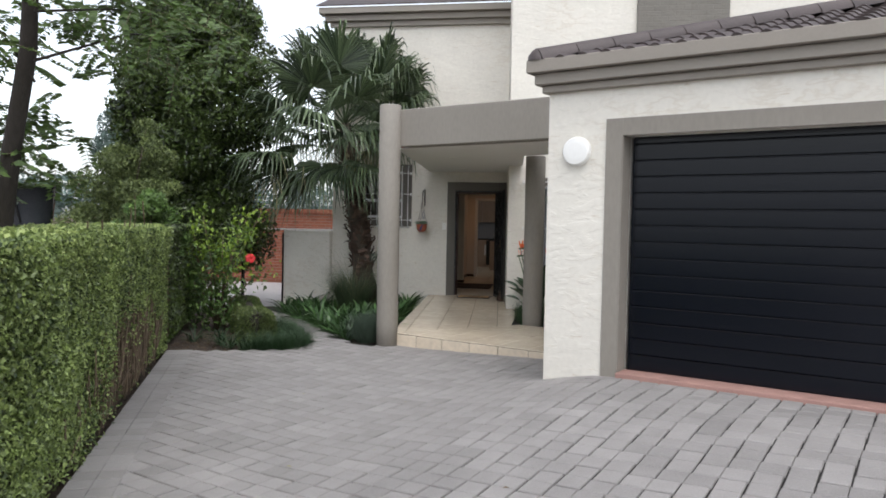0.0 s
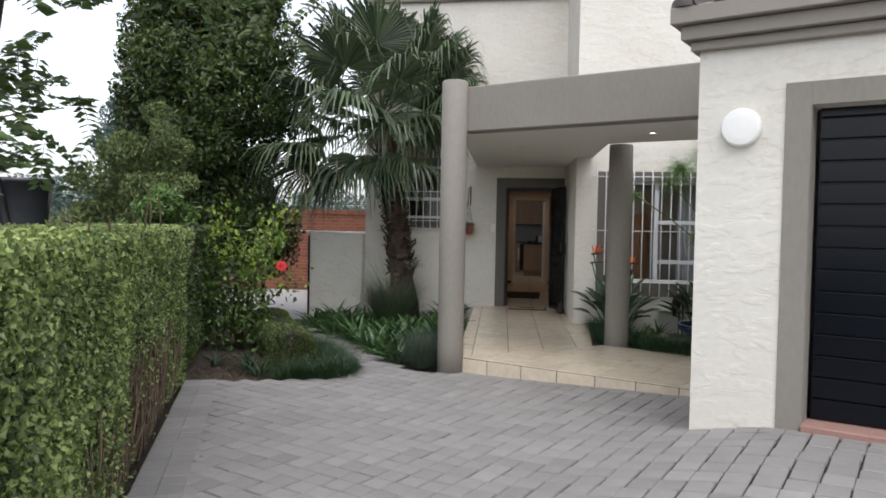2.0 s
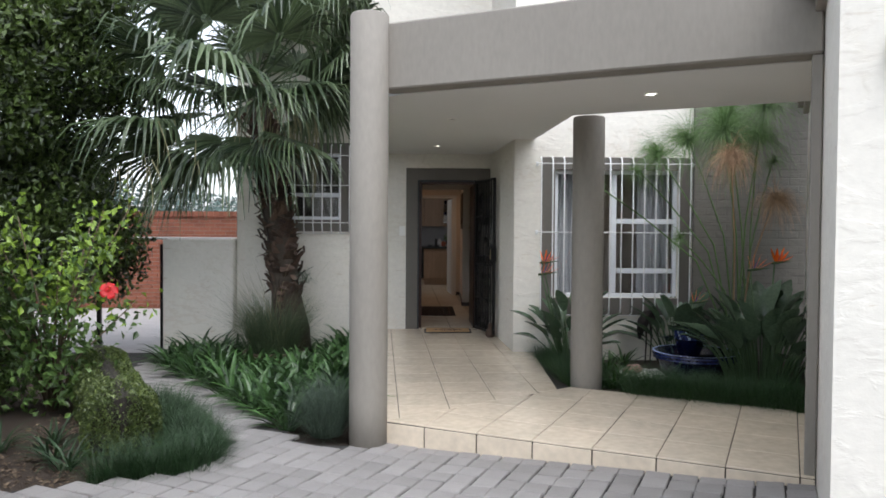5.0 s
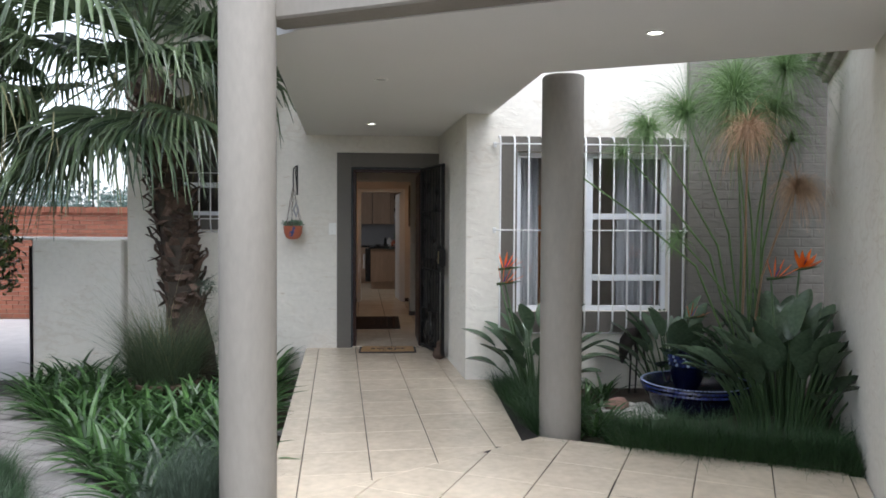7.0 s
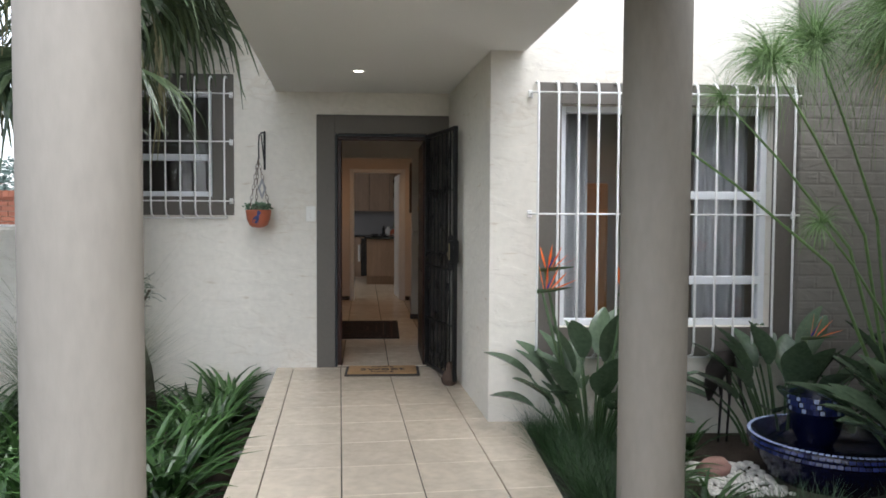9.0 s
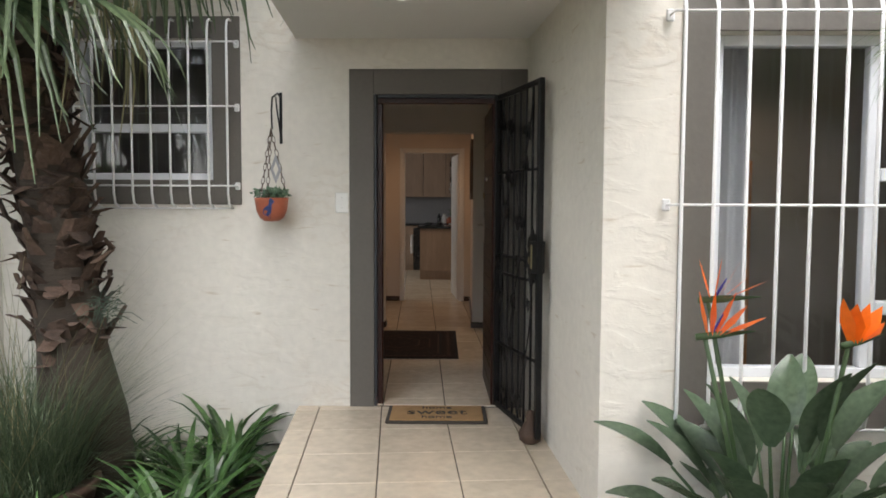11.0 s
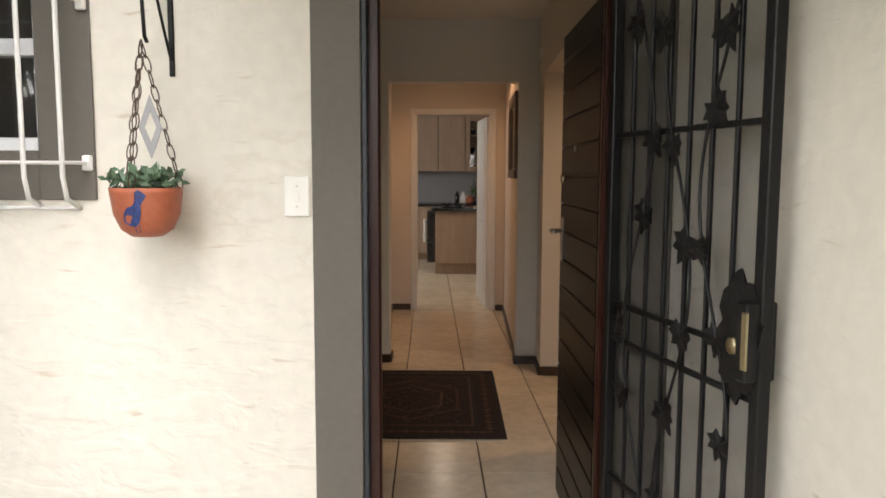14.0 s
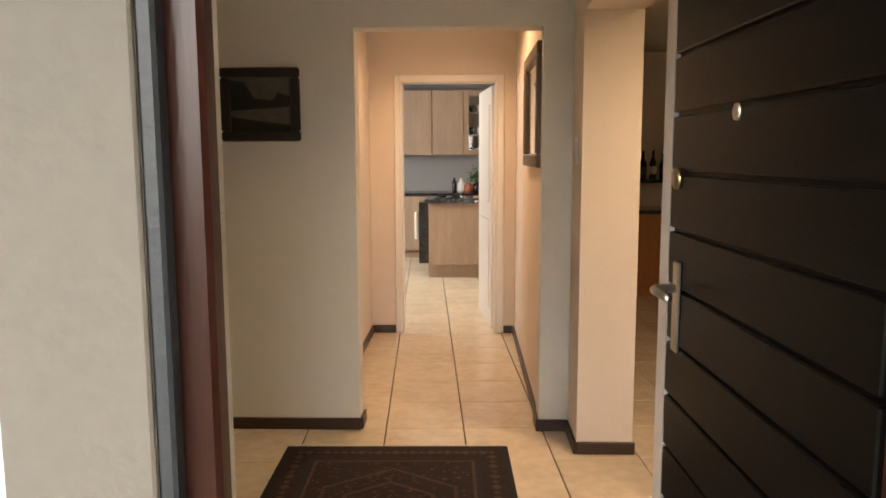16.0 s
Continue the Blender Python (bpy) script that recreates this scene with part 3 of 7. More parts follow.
w.box(0.578, GD0 + 0.002, -0.014, -0.001, -0.2, 2.372, 0.003)
w.box(GD0 + 0.002, GD1, -0.014, -0.001, GTOP, 2.372, 0.003)
w.box(GD1, GD1 + 0.16, -0.014, -0.001, -0.2, 2.372, 0.003)
w.box(GD0 + 0.001, GD0 + 0.006, 0.0, 0.18, -0.2, GTOP)
structure("garage_surround", w, TAUPE, "taupe painted band round the garage door", "trim", m=GARAGE)
w = Shape()
for z0, z1, out, back in ((2.645, 2.715, 0.055, 0.1), (2.717, 2.82, 0.11, 0.1), (2.822, 2.945, 0.17, -0.10)):
    w.box(-out, 6.8, -out, back, z0, z1, 0.008)
    w.box(-out, back, back, 5.55, z0, z1, 0.008)
structure("eaves_garage", w, FASCIA, "stepped taupe eaves moulding of the garage", "eaves", m=GARAGE)
w = Shape().box(GD0, GD1, -0.05, 0.20, -0.3, 0.095, 0.008)
structure("garage_sill", w, PINK_SILL, "worn red brick threshold under the garage door", "sill", m=GARAGE)
structure("garage_back", Shape().box(0.25, 6.35, 1.6, 1.7, -0.3, 2.66), ROOM_SHADE, "plain inner garage wall", "wall", m=GARAGE)
w = Shape().box(2.505, 2.564, 0.02, 0.17, -0.4, 2.404, 0.006)
structure("pilaster", w, TAUPE, "taupe painted pilaster under the beam's end", "pilaster", m=PORCH)

garage_door = thing("garage_door", "closed black sectional garage door with horizontal ribs", "garage door", m=GARAGE)
slat_h = (2.30 - 0.10) / 15
slat = Shape()
prof = [(0.004, 0.002), (-0.003, 0.006), (-0.0032, slat_h * 0.25), (-0.0033, slat_h * 0.5), (-0.0032, slat_h * 0.72), (-0.003, slat_h - 0.014), (-0.0065, slat_h - 0.009), (-0.0060, slat_h - 0.006), (0.006, slat_h - 0.003), (0.02, slat_h - 0.003), (0.02, 0.002)]
vs = [(x, 0.17 + y, z) for x in (GD0 + 0.04, GD1 - 0.04) for y, z in prof]
k = len(prof)
slat.add(vs, [tuple(range(k)), tuple(range(2 * k - 1, k - 1, -1))] + [(i, k + i, k + (i + 1) % k, (i + 1) % k) for i in range(k)])
slat_mesh = slat.mesh("panel", GARAGE_BLACK)
for i in range(15):
    part("panel", slat_mesh, None, garage_door, m=at(0, 0, 0.10 + i * slat_h))
part("backing", Shape().box(GD0 + 0.03, GD1 - 0.03, 0.192, 0.21, 0.09, 2.31), GARAGE_BLACK, garage_door)


def roof_garage():
    """Hipped roof of barrel tiles behind the eaves."""
    roof = thing("roof_garage", "hipped garage roof of dark brown concrete tiles", "roof", m=GARAGE)
    roof["kind"] = "structure"
    pitch = math.tan(radians(17))
    e0, z0 = -0.135, 2.90
    top = 3.2
    s = Shape().add([(x, y, z + 0.014) for x, y, z in ((e0, e0, z0), (7.0, e0, z0), (7.0, top, z0 + (top - e0) * pitch), (top, top, z0 + (top - e0) * pitch), (e0, 6.0, z0))], [(0, 1, 2, 3), (0, 3, 4)])
    part("deck", s, ROOF_TILE, roof)
    tile = Shape()
    n = 10
    rows = []
    for y, lift in ((-0.02, 0.03), (0.34, 0.012)):
        row = []
        for i in range(n + 1):
            u = i / n
            h = 0.042 * max(0.0, math.sin(math.pi * min(1, u / 0.62))) if u < 0.62 else 0.0
            row.append((u * 0.22, y, h + lift))
        rows.append(row)
    tile.strip(rows)
    tile.strip([[(x, y, z - 0.025) for x, y, z in rows[0]], rows[0]])
    mesh = tile.mesh("roof_tile", ROOF_TILE, True)
    ang = math.degrees(math.atan(pitch))
    for r in range(8):
        d = r * 0.32
        for c in range(31):
            x = e0 + 0.02 + c * 0.22
            if x < e0 + d + 0.1 or x > 6.6:
                continue
            part("roof_tile", mesh, None, roof, m=pose(x, e0 + d, z0 + d * pitch, ang, 0, 0))
    for r in range(8):
        d = r * 0.32
        for c in range(18):
            y = e0 + 0.02 + c * 0.22
            if y < e0 + d + 0.1 or y > 5.2:
                continue
            part("roof_tile", mesh, None, roof, m=at(e0 + d, y + 0.22, z0 + d * pitch) @ pose(0, 0, 0, 0, -ang, 0) @ pose(0, 0, 0, 0, 0, -90))
    cap = Shape()
    rows = []
    for t, r in ((0, 0.135), (0.44, 0.118)):
        rows.append([(r * math.cos(a), t, r * 0.95 * math.sin(a)) for a in [math.pi * i / 12 for i in range(13)]])
    cap.strip(rows)
    cap.strip([[(x * 0.8, y, z * 0.8) for x, y, z in rows[0]], rows[0]])
    cm = cap.mesh("ridge_tile", ROOF_TILE, True)
    hip = math.degrees(math.atan(pitch / math.sqrt(2)))
    for i in range(13):
        q = e0 + 0.05 + i * 0.255
        part("ridge_tile", cm, None, roof, m=at(q, q, z0 + (q - e0) * pitch + 0.02) @ pose(0, 0, 0, 0, 0, -45) @ pose(0, 0, 0, hip + 2, 0, 0))
    s = Shape()
    s.lathe([(0.002, 0.10), (0.07, 0.085), (0.11, 0.03), (0.115, -0.02)], 20, e0 + 0.06, e0 + 0.06, closed=False)
    for i, (x, y, z) in enumerate(s.v):
        s.v[i] = (x, y, z + z0 + 0.06)
    part("hip_end", s, ROOF_TILE, roof, smooth=True)


roof_garage()

# ---- garden wall, side gate, boundary ----
w = Shape().box(-4.775, -3.80, 14.10, 14.30, -0.7, 1.22, 0.02)
structure("wall_garden", w, CREAM, "low cream bagged plaster garden wall", "wall")
structure("wall_boundary_west", Shape().box(-12.5, -12.3, -4, 22.2, -0.8, 1.35), MORTAR, "plain boundary wall beyond the hedge", "wall")

# ---- inside: hall, passage, kitchen, bar room ----
FLOOR_Z = 0.012
structure("floor_inside", Shape().box(-3.56, 8.76, WALL_Y + 0.002, 24.8, -0.3, FLOOR_Z - 0.008), GROUT, "cream tiled floor through the house", "floor")
structure("ceiling_inside", Shape().box(-3.56, 8.76, Y1, 24.8, 2.52, 2.62), CEIL, "white painted ceiling", "ceiling")
HALL_Y, HALL_R = 17.27, -0.474
w = Shape()
w.box(-2.75, -1.567, HALL_Y, HALL_Y + 0.14, FLOOR_Z, 2.52)
w.box(-1.567, -0.627, HALL_Y, HALL_Y + 0.14, 2.08, 2.52)
w.box(-0.627, -0.20, HALL_Y, HALL_Y + 0.14, FLOOR_Z, 2.52)
structure("wall_hall_end", w, INNER, "grey-green hall wall with the passage opening", "wall")
w = Shape()
w.box(HALL_R, -0.205, 16.97, HALL_Y, FLOOR_Z, 2.52)
w.box(HALL_R, -0.205, 15.55, 16.97, 2.10, 2.52)
w.box(HALL_R, -0.205, Y1, 15.55, FLOOR_Z, 2.52)
structure("wall_hall_east", w, PASSAGE, "beige hall wall with an opening to the bar room", "wall")
structure("wall_hall_west", Shape().box(-2.85, -2.75, 15.0, HALL_Y + 0.14, FLOOR_Z, 2.52), INNER, "grey-green hall side wall", "wall")
KIT_Y = 19.43
w = Shape()
w.box(-1.90, -1.774, HALL_Y + 0.14, KIT_Y, FLOOR_Z, 2.52)
structure("wall_passage_west", w, PASSAGE, "warm beige passage wall", "wall")
structure("wall_passage_east", Shape().box(-0.617, -0.50, HALL_Y + 0.14, KIT_Y, FLOOR_Z, 2.52), PASSAGE, "warm beige passage wall with a mirror", "wall")
w = Shape()
w.box(-3.56, -1.531, KIT_Y, KIT_Y + 0.14, FLOOR_Z, 2.52)
w.box(-1.531, -0.764, KIT_Y, KIT_Y + 0.14, 2.018, 2.52)
w.box(-0.764, 0.30, KIT_Y, KIT_Y + 0.14, FLOOR_Z, 2.52)
structure("wall_kitchen", w, PASSAGE, "warm beige wall with the kitchen doorway", "wall")
structure("wall_kitchen_east", Shape().box(0.20, 0.32, KIT_Y + 0.14, 24.8, FLOOR_Z, 2.52), PASSAGE, "beige kitchen side wall", "wall")
w = Shape()
w.box(-1.578, -1.531, KIT_Y - 0.018, KIT_Y - 0.001, FLOOR_Z, 2.078, 0.006)
w.box(-0.764, -0.707, KIT_Y - 0.018, KIT_Y - 0.001, FLOOR_Z, 2.078, 0.006)
w.box(-1.531, -0.764, KIT_Y - 0.018, KIT_Y - 0.001, 2.018, 2.078, 0.006)
w.box(-1.531, -1.515, KIT_Y, KIT_Y + 0.14, FLOOR_Z, 2.018)
w.box(-0.78, -0.764, KIT_Y, KIT_Y + 0.14, FLOOR_Z, 2.018)
structure("door_frame_kitchen", w, WHITE, "white painted frame of the kitchen doorway", "trim")
structure("wall_bar_back", Shape().box(0.32, 5.0, 21.55, 21.70, FLOOR_Z, 2.52), PASSAGE, "beige rear wall of the bar room", "wall")
structure("wall_bar_east", Shape().box(4.9, 5.0, 12.79, 21.55, FLOOR_Z, 2.52), PASSAGE, "beige side wall of the bar room", "wall")
structure("wall_bar_front", Shape().box(-0.204, 4.9, 14.49, 14.6, FLOOR_Z, 2.52), PASSAGE, "beige front wall of the bar room", "wall")

# Added wall, not a known room: blocks inner light, painted dark for the window.
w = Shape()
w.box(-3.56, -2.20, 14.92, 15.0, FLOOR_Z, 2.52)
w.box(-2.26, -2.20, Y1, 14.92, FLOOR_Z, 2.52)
structure("wall_added_dark", w, DARK_TRIM, "added dark wall that keeps the barred window dark", "wall")
w = Shape()
SK = 0.062
for x0, x1, y0, y1 in ((-2.75, -1.562, HALL_Y - 0.016, HALL_Y - 0.001), (-1.567, -1.551, HALL_Y - 0.001, HALL_Y + 0.14), (-0.643, -0.627, HALL_Y - 0.001, HALL_Y + 0.14),
                       (-0.643, HALL_R - 0.016, HALL_Y - 0.016, HALL_Y - 0.001), (HALL_R - 0.016, HALL_R - 0.001, 16.955, HALL_Y - 0.001), (HALL_R - 0.001, -0.195, 16.954, 16.969),
                       (-1.774, -1.58, KIT_Y - 0.016, KIT_Y - 0.001), (-0.705, -0.635, KIT_Y - 0.016, KIT_Y - 0.001), (-0.633, -0.618, HALL_Y + 0.141, KIT_Y - 0.017),
                       (-1.773, -1.758, HALL_Y + 0.141, KIT_Y - 0.017), (-2.749, -2.734, 15.001, HALL_Y - 0.017), (HALL_R - 0.016, HALL_R - 0.001, Y1, 15.55)):
    w.box(x0, x1, y0, y1, FLOOR_Z, FLOOR_Z + SK, 0.003)
structure("baseboard", w, SKIRTING, "dark brown timber skirting", "baseboard")

spot_lamp("downlight_lamp_hall", -1.15, 18.3, 2.49, 5.8, (1.0, 0.60, 0.34), 155)
spot_lamp("downlight_lamp_kitchen", -1.3, 21.0, 2.49, 7, SOFT, 160)
spot_lamp("downlight_lamp_bar", 0.75, 15.9, 2.49, 14, WARM, 160)
# Added fill lamp to brighten the kitchen; the wall behind has no window.
kd = bpy.data.lights.new("kitchen_fill", "AREA")
kd.shape, kd.size, kd.size_y, kd.energy, kd.color = "RECTANGLE", 1.6, 1.1, 8.5, (0.93, 0.96, 1.0)
kdo = new("kitchen_fill", kd)
kdo.matrix_world = look((-3.5, 22.0, 1.6), (-1.0, 22.0, 1.1))
for x, y in ((-1.06, 13.28), (-0.897, 11.06), (0.59, 9.71)):
    lit = y != 11.06
    fit_ = thing("downlight", "small recessed ceiling downlight with a white rim" + ("" if lit else ", switched off"), "light", "porch downlights", m=at(x, y, SOFFIT_Z))
    part("rim", Shape().lathe([(0.052, 0.0), (0.052, -0.006), (0.040, -0.008), (0.036, -0.001)], 24, closed=False), PLASTIC, fit_, smooth=True)
    part("bulb", Shape().lathe([(0.036, -0.002), (0.024, -0.003), (0.001, -0.004)], 20, closed=False), LAMP_ON if lit else SPLASH, fit_)
    if lit:
        spot_lamp("downlight_lamp", x, y, SOFFIT_Z - 0.012, 4, (1.0, 0.95, 0.88), 110, 0.03)


# ---- windows ----
def grille(name, label, x0, x1, z0, z1, y, n, rails, out=0.10, group="window bars"):
    """White burglar bars standing out from the wall, bent back at top and foot."""
    g = thing(name, label, "burglar bars", group, m=at(x0, y))
    w_ = x1 - x0
    bar = Shape()
    k = 0.05
    pts = [(0, 0, z1 + 0.02), (0, -out + k, z1 + 0.02), (0, -out + 0.015, z1), (0, -out, z1 - k), (0, -out, z0 + 2 * k), (0, -out + 0.02, z0 + 0.03), (0, -out + 2 * k, z0), (0, -0.005, z0)]
    bar.tube(pts, 0.0082, 8)
    mesh = bar.mesh("bar", WHITE_STEEL, True)
    for i in range(n):
        part("bar", mesh, None, g, m=at(w_ * i / (n - 1), 0))
    for z in rails:
        part("rail", Shape().tube([(-0.04, 0, z), (-0.04, -out, z), (w_ + 0.04, -out, z), (w_ + 0.04, 0, z)], 0.006, 8), WHITE_STEEL, g, smooth=True)
        for x in (-0.04, w_ + 0.04):
            part("bracket", Shape().box(x - 0.016, x + 0.016, -0.03, -0.014, z - 0.025, z + 0.025, 0.004), WHITE_STEEL, g)
    part("foot_rail", Shape().tube([(0, -0.02, z0), (w_, -0.02, z0)], 0.006, 8), WHITE_STEEL, g, smooth=True)
    return g


def sash_window(name, label, x0, x1, z0, z1, y, uprights, crossbars):
    """White framed window with real panes; crossbars: (from x, to x, z)."""
    win = thing(name, label, "window", m=at(x0, y))
    win["kind"] = "structure"
    w_, h = x1 - x0, z1 - z0
    f = 0.045
    fr = Shape()
    fr.box(0, f, -0.03, 0.03, z0, z1, 0.004).box(w_ - f, w_, -0.03, 0.03, z0, z1, 0.004)
    fr.box(f, w_ - f, -0.03, 0.03, z0, z0 + f, 0.004).box(f, w_ - f, -0.03, 0.03, z1 - f, z1, 0.004)
    part("window_frame", fr, ALU_WHITE, win)
    for u in uprights:
        part("mullion", Shape().box(u - x0 - 0.03, u - x0 + 0.03, -0.028, 0.028, z0 + f, z1 - f, 0.004), ALU_WHITE, win)
    for a, b, z in crossbars:
        part("transom", Shape().box(a - x0, b - x0, -0.032, 0.03, z - 0.028, z + 0.028, 0.004), ALU_WHITE, win)
    edges = [x0 + f] + list(uprights) + [x1 - f]
    for a, b in zip(edges[:-1], edges[1:]):
        pane = part("pane", Shape().box(a - x0, b - x0, -0.003, 0.003, z0 + f, z1 - f), GLASS, win)
        pane.visible_shadow = False
    part("window_sill", Shape().box(-0.01, w_ + 0.01, -0.06, 0.05, z0 - 0.03, z0 - 0.001, 0.006), ALU_WHITE, win)
    return win


def curtain(label, x0, x1, y, z0, z1, folds):
    s = Shape()
    n = folds * 8
    rows = []
    for z in (z0, (z0 + z1) / 2, z1):
        rows.append([(x0 + (x1 - x0) * i / n, y + 0.03 * math.sin(2 * math.pi * i / 8) + 0.01 * math.sin(i * 1.7), z) for i in range(n + 1)])
    s.strip(rows)
    s.strip([[(x, yy_ + 0.004, z) for x, yy_, z in r] for r in rows])
    ob = new("curtain", s.mesh("curtain", CURTAIN, True))
    tagged(ob, label, "curtain", "lounge curtains")


sash_window("window_1", "white framed lounge window with an opening side light", LW_X0, LW_X1, LW_Z0, LW_Z1, LOUNGE_Y + 0.10, [0.99],
            [(1.02, LW_X1 - 0.03, 1.475), (1.02, LW_X1 - 0.03, 0.905)])
grille("burglar_bars", "white steel burglar bars over the lounge window", 0.132, 1.815, 0.40, 2.175, LOUNGE_Y, 14, (2.12, 1.345))
sash_window("window_2", "white framed small window behind bars", KW_X0, KW_X1, KW_Z0, KW_Z1, WALL_Y + 0.09, [], [(KW_X0 + 0.04, KW_X1 - 0.04, 1.83)])
grille("burglar_bars", "white steel burglar bars over the small window", -3.36, -2.25, 1.305, 2.49, WALL_Y, 10, (2.36, 1.955, 1.45))
curtain("grey curtain drawn to the side of the lounge window", 0.34, 0.56, LOUNGE_Y + 0.34, 0.4, 2.2, 3)
curtain("grey curtain behind the opening light", 1.32, 1.70, LOUNGE_Y + 0.34, 0.4, 2.2, 4)
# Lounge shell behind the glass; its dimness is part of the surface colour.
structure("lounge_back", Shape().box(0.07, 4.0, 14.2, 14.3, -0.1, 2.52), ROOM_SHADE, "shaded lounge wall", "wall")
structure("lounge_floor", Shape().box(0.07, 4.0, 12.80, 14.2, -0.2, -0.002), ROOM_SHADE, "shaded lounge floor", "floor")
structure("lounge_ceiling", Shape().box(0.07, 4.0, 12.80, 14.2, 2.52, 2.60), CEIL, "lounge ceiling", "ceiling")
structure("lounge_east", Shape().box(4.0, 4.1, 12.80, 14.3, -0.2, 2.6), ROOM_SHADE, "shaded lounge side wall", "wall")
cab = thing("display_cabinet", "orange-brown wooden cabinet inside the lounge", "cabinet", m=at(0.62, 14.0))
part("body", Shape().box(0, 0.40, 0, 0.18, 0.0, 1.62, 0.01), ORANGE_WOOD, cab)
part("door", Shape().box(0.02, 0.38, -0.02, 0.0, 0.05, 1.58, 0.006), ORANGE_WOOD, cab)
spot_lamp("lounge_lamp", 0.8, 13.6, 2.45, 3, WARM, 120)

# ---- front door, gate ----
w = Shape()
for x0, x1, z0, z1 in ((DOOR_X0, DOOR_X0 + 0.020, 0.0, DOOR_TOP), (DOOR_X1 - 0.020, DOOR_X1, 0.0, DOOR_TOP), (DOOR_X0 + 0.024, DOOR_X1 - 0.024, DOOR_TOP - 0.024, DOOR_TOP)):
    w.box(x0, x1, WALL_Y - 0.006, WALL_Y + 0.022, z0, z1, 0.004)
structure("gate_frame", w, BLUE_STEEL, "worn dark steel frame of the security gate", "frame")
w = Shape()
for a, b, y0, y1 in ((0.0, 0.056, 0.024, 0.062), (0.0, 0.040, 0.062, 0.096)):
    w.box(DOOR_X0 + a, DOOR_X0 + b, WALL_Y + y0, WALL_Y + y1, 0.0, DOOR_TOP - b, 0.006)
    w.box(DOOR_X1 - b, DOOR_X1 - a, WALL_Y + y0, WALL_Y + y1, 0.0, DOOR_TOP - b, 0.006)
    w.box(DOOR_X0 + a, DOOR_X1 - a, WALL_Y + y0, WALL_Y + y1, DOOR_TOP - b, DOOR_TOP - a, 0.006)
structure("door_frame", w, RED_WOOD, "varnished red-brown timber door frame", "frame")

LEAF_L, LEAF_H = 0.755, 1.985
front_door = thing("door_1", "open dark-stained front door with horizontal grooves", "door", m=at(-0.537, WALL_Y + 0.07, FLOOR_Z, 92.0))
front_door["kind"] = ""
plank_n = 17
ph = LEAF_H / plank_n
board = Shape().box(0, LEAF_L, 0, 0.020, 0.004, ph - 0.004, 0.003).mesh("board", DARK_WOOD)
for i in range(plank_n):
    part("board", board, None, front_door, m=at(0, 0.0, i * ph))
part("core", Shape().box(0.001, LEAF_L - 0.001, -0.022, 0.010, 0.002, LEAF_H - 0.002), DARK_WOOD, front_door)
part("edge_strip", Shape().box(LEAF_L, LEAF_L + 0.004, -0.022, 0.020, 0.002, LEAF_H - 0.002), SPLASH, front_door, "pale grey door edge")
lock = part("lock_plate", Shape().box(LEAF_L - 0.085, LEAF_L - 0.05, 0.020, 0.027, 1.04, 1.225, 0.003), CHROME, front_door, "brushed steel lock plate")
part("handle", Shape().tube([(LEAF_L - 0.067, 0.02, 1.17), (LEAF_L - 0.067, 0.065, 1.17), (LEAF_L - 0.08, 0.072, 1.17), (LEAF_L - 0.17, 0.072, 1.17)], 0.009, 10), CHROME, lock, smooth=True)
part("inner_handle", Shape().tube([(LEAF_L - 0.067, -0.022, 1.17), (LEAF_L - 0.067, -0.065, 1.17), (LEAF_L - 0.08, -0.072, 1.17), (LEAF_L - 0.17, -0.072, 1.17)], 0.009, 10), CHROME, lock, smooth=True)
part("peephole", Shape().lathe([(0.014, 0.0), (0.014, 0.006), (0.006, 0.009)], 16), CHROME, front_door, smooth=True, m=pose(0.42, 0.020, 1.505, -90, 0, 0))
part("deadlock", Shape().lathe([(0.022, 0.0), (0.022, 0.008), (0.016, 0.011)], 16), BRASS, front_door, smooth=True, m=pose(LEAF_L - 0.05, 0.020, 1.39, -90, 0, 0))


def vine_leaf(s, x, z, size, turn):
    """Cut sheet-metal ivy leaf, slightly cupped."""
    half = [(0.24, -0.46), (0.56, -0.74), (0.60, -0.36), (0.95, -0.08), (0.62, 0.16), (0.66, 0.60), (0.30, 0.52)]
    outline = [(0, -0.55)] + half + [(0, 1.15)] + [(-a, b) for a, b in half[::-1]]
    c, sn = math.cos(turn), math.sin(turn)
    front = [(x + size * (a * c - b * sn), -0.014 - 0.012 * abs(a), z + size * (a * sn + b * c)) for a, b in outline]
    back = [(p[0], p[1] + 0.004, p[2]) for p in front]
    n = len(front)
    s.add([(x, -0.020, z)] + front + [(x, -0.015, z)] + back,
          [(0, 1 + i, 1 + (i + 1) % n) for i in range(n)] + [(n + 1, n + 2 + (i + 1) % n, n + 2 + i) for i in range(n)])


GATE_L, GATE_H = 0.765, 2.00
gate = thing("security_gate", "open black wrought steel security gate with ivy scrolls", "gate", m=at(-0.532, WALL_Y - 0.02, 0.03, -74.0))
for nm, a in (("hinge_stile", (0.0, 0.035)), ("lock_stile", (GATE_L - 0.035, GATE_L))):
    part(nm, Shape().box(a[0], a[1], -0.016, 0.016, 0, GATE_H, 0.003), BLACK_STEEL, gate)
for z in (0.0, GATE_H - 0.03):
    part("end_rail", Shape().box(0.035, GATE_L - 0.035, -0.012, 0.012, z, z + 0.03, 0.003), BLACK_STEEL, gate)
for z in (0.42, 0.87, 0.98, 1.50):
    part("cross_rail", Shape().box(0.035, GATE_L - 0.035, -0.006, 0.006, z, z + 0.016, 0.002), BLACK_STEEL, gate)
upright = Shape().box(-0.006, 0.006, -0.006, 0.006, 0.03, GATE_H - 0.03, 0.002).mesh("upright", BLACK_STEEL)
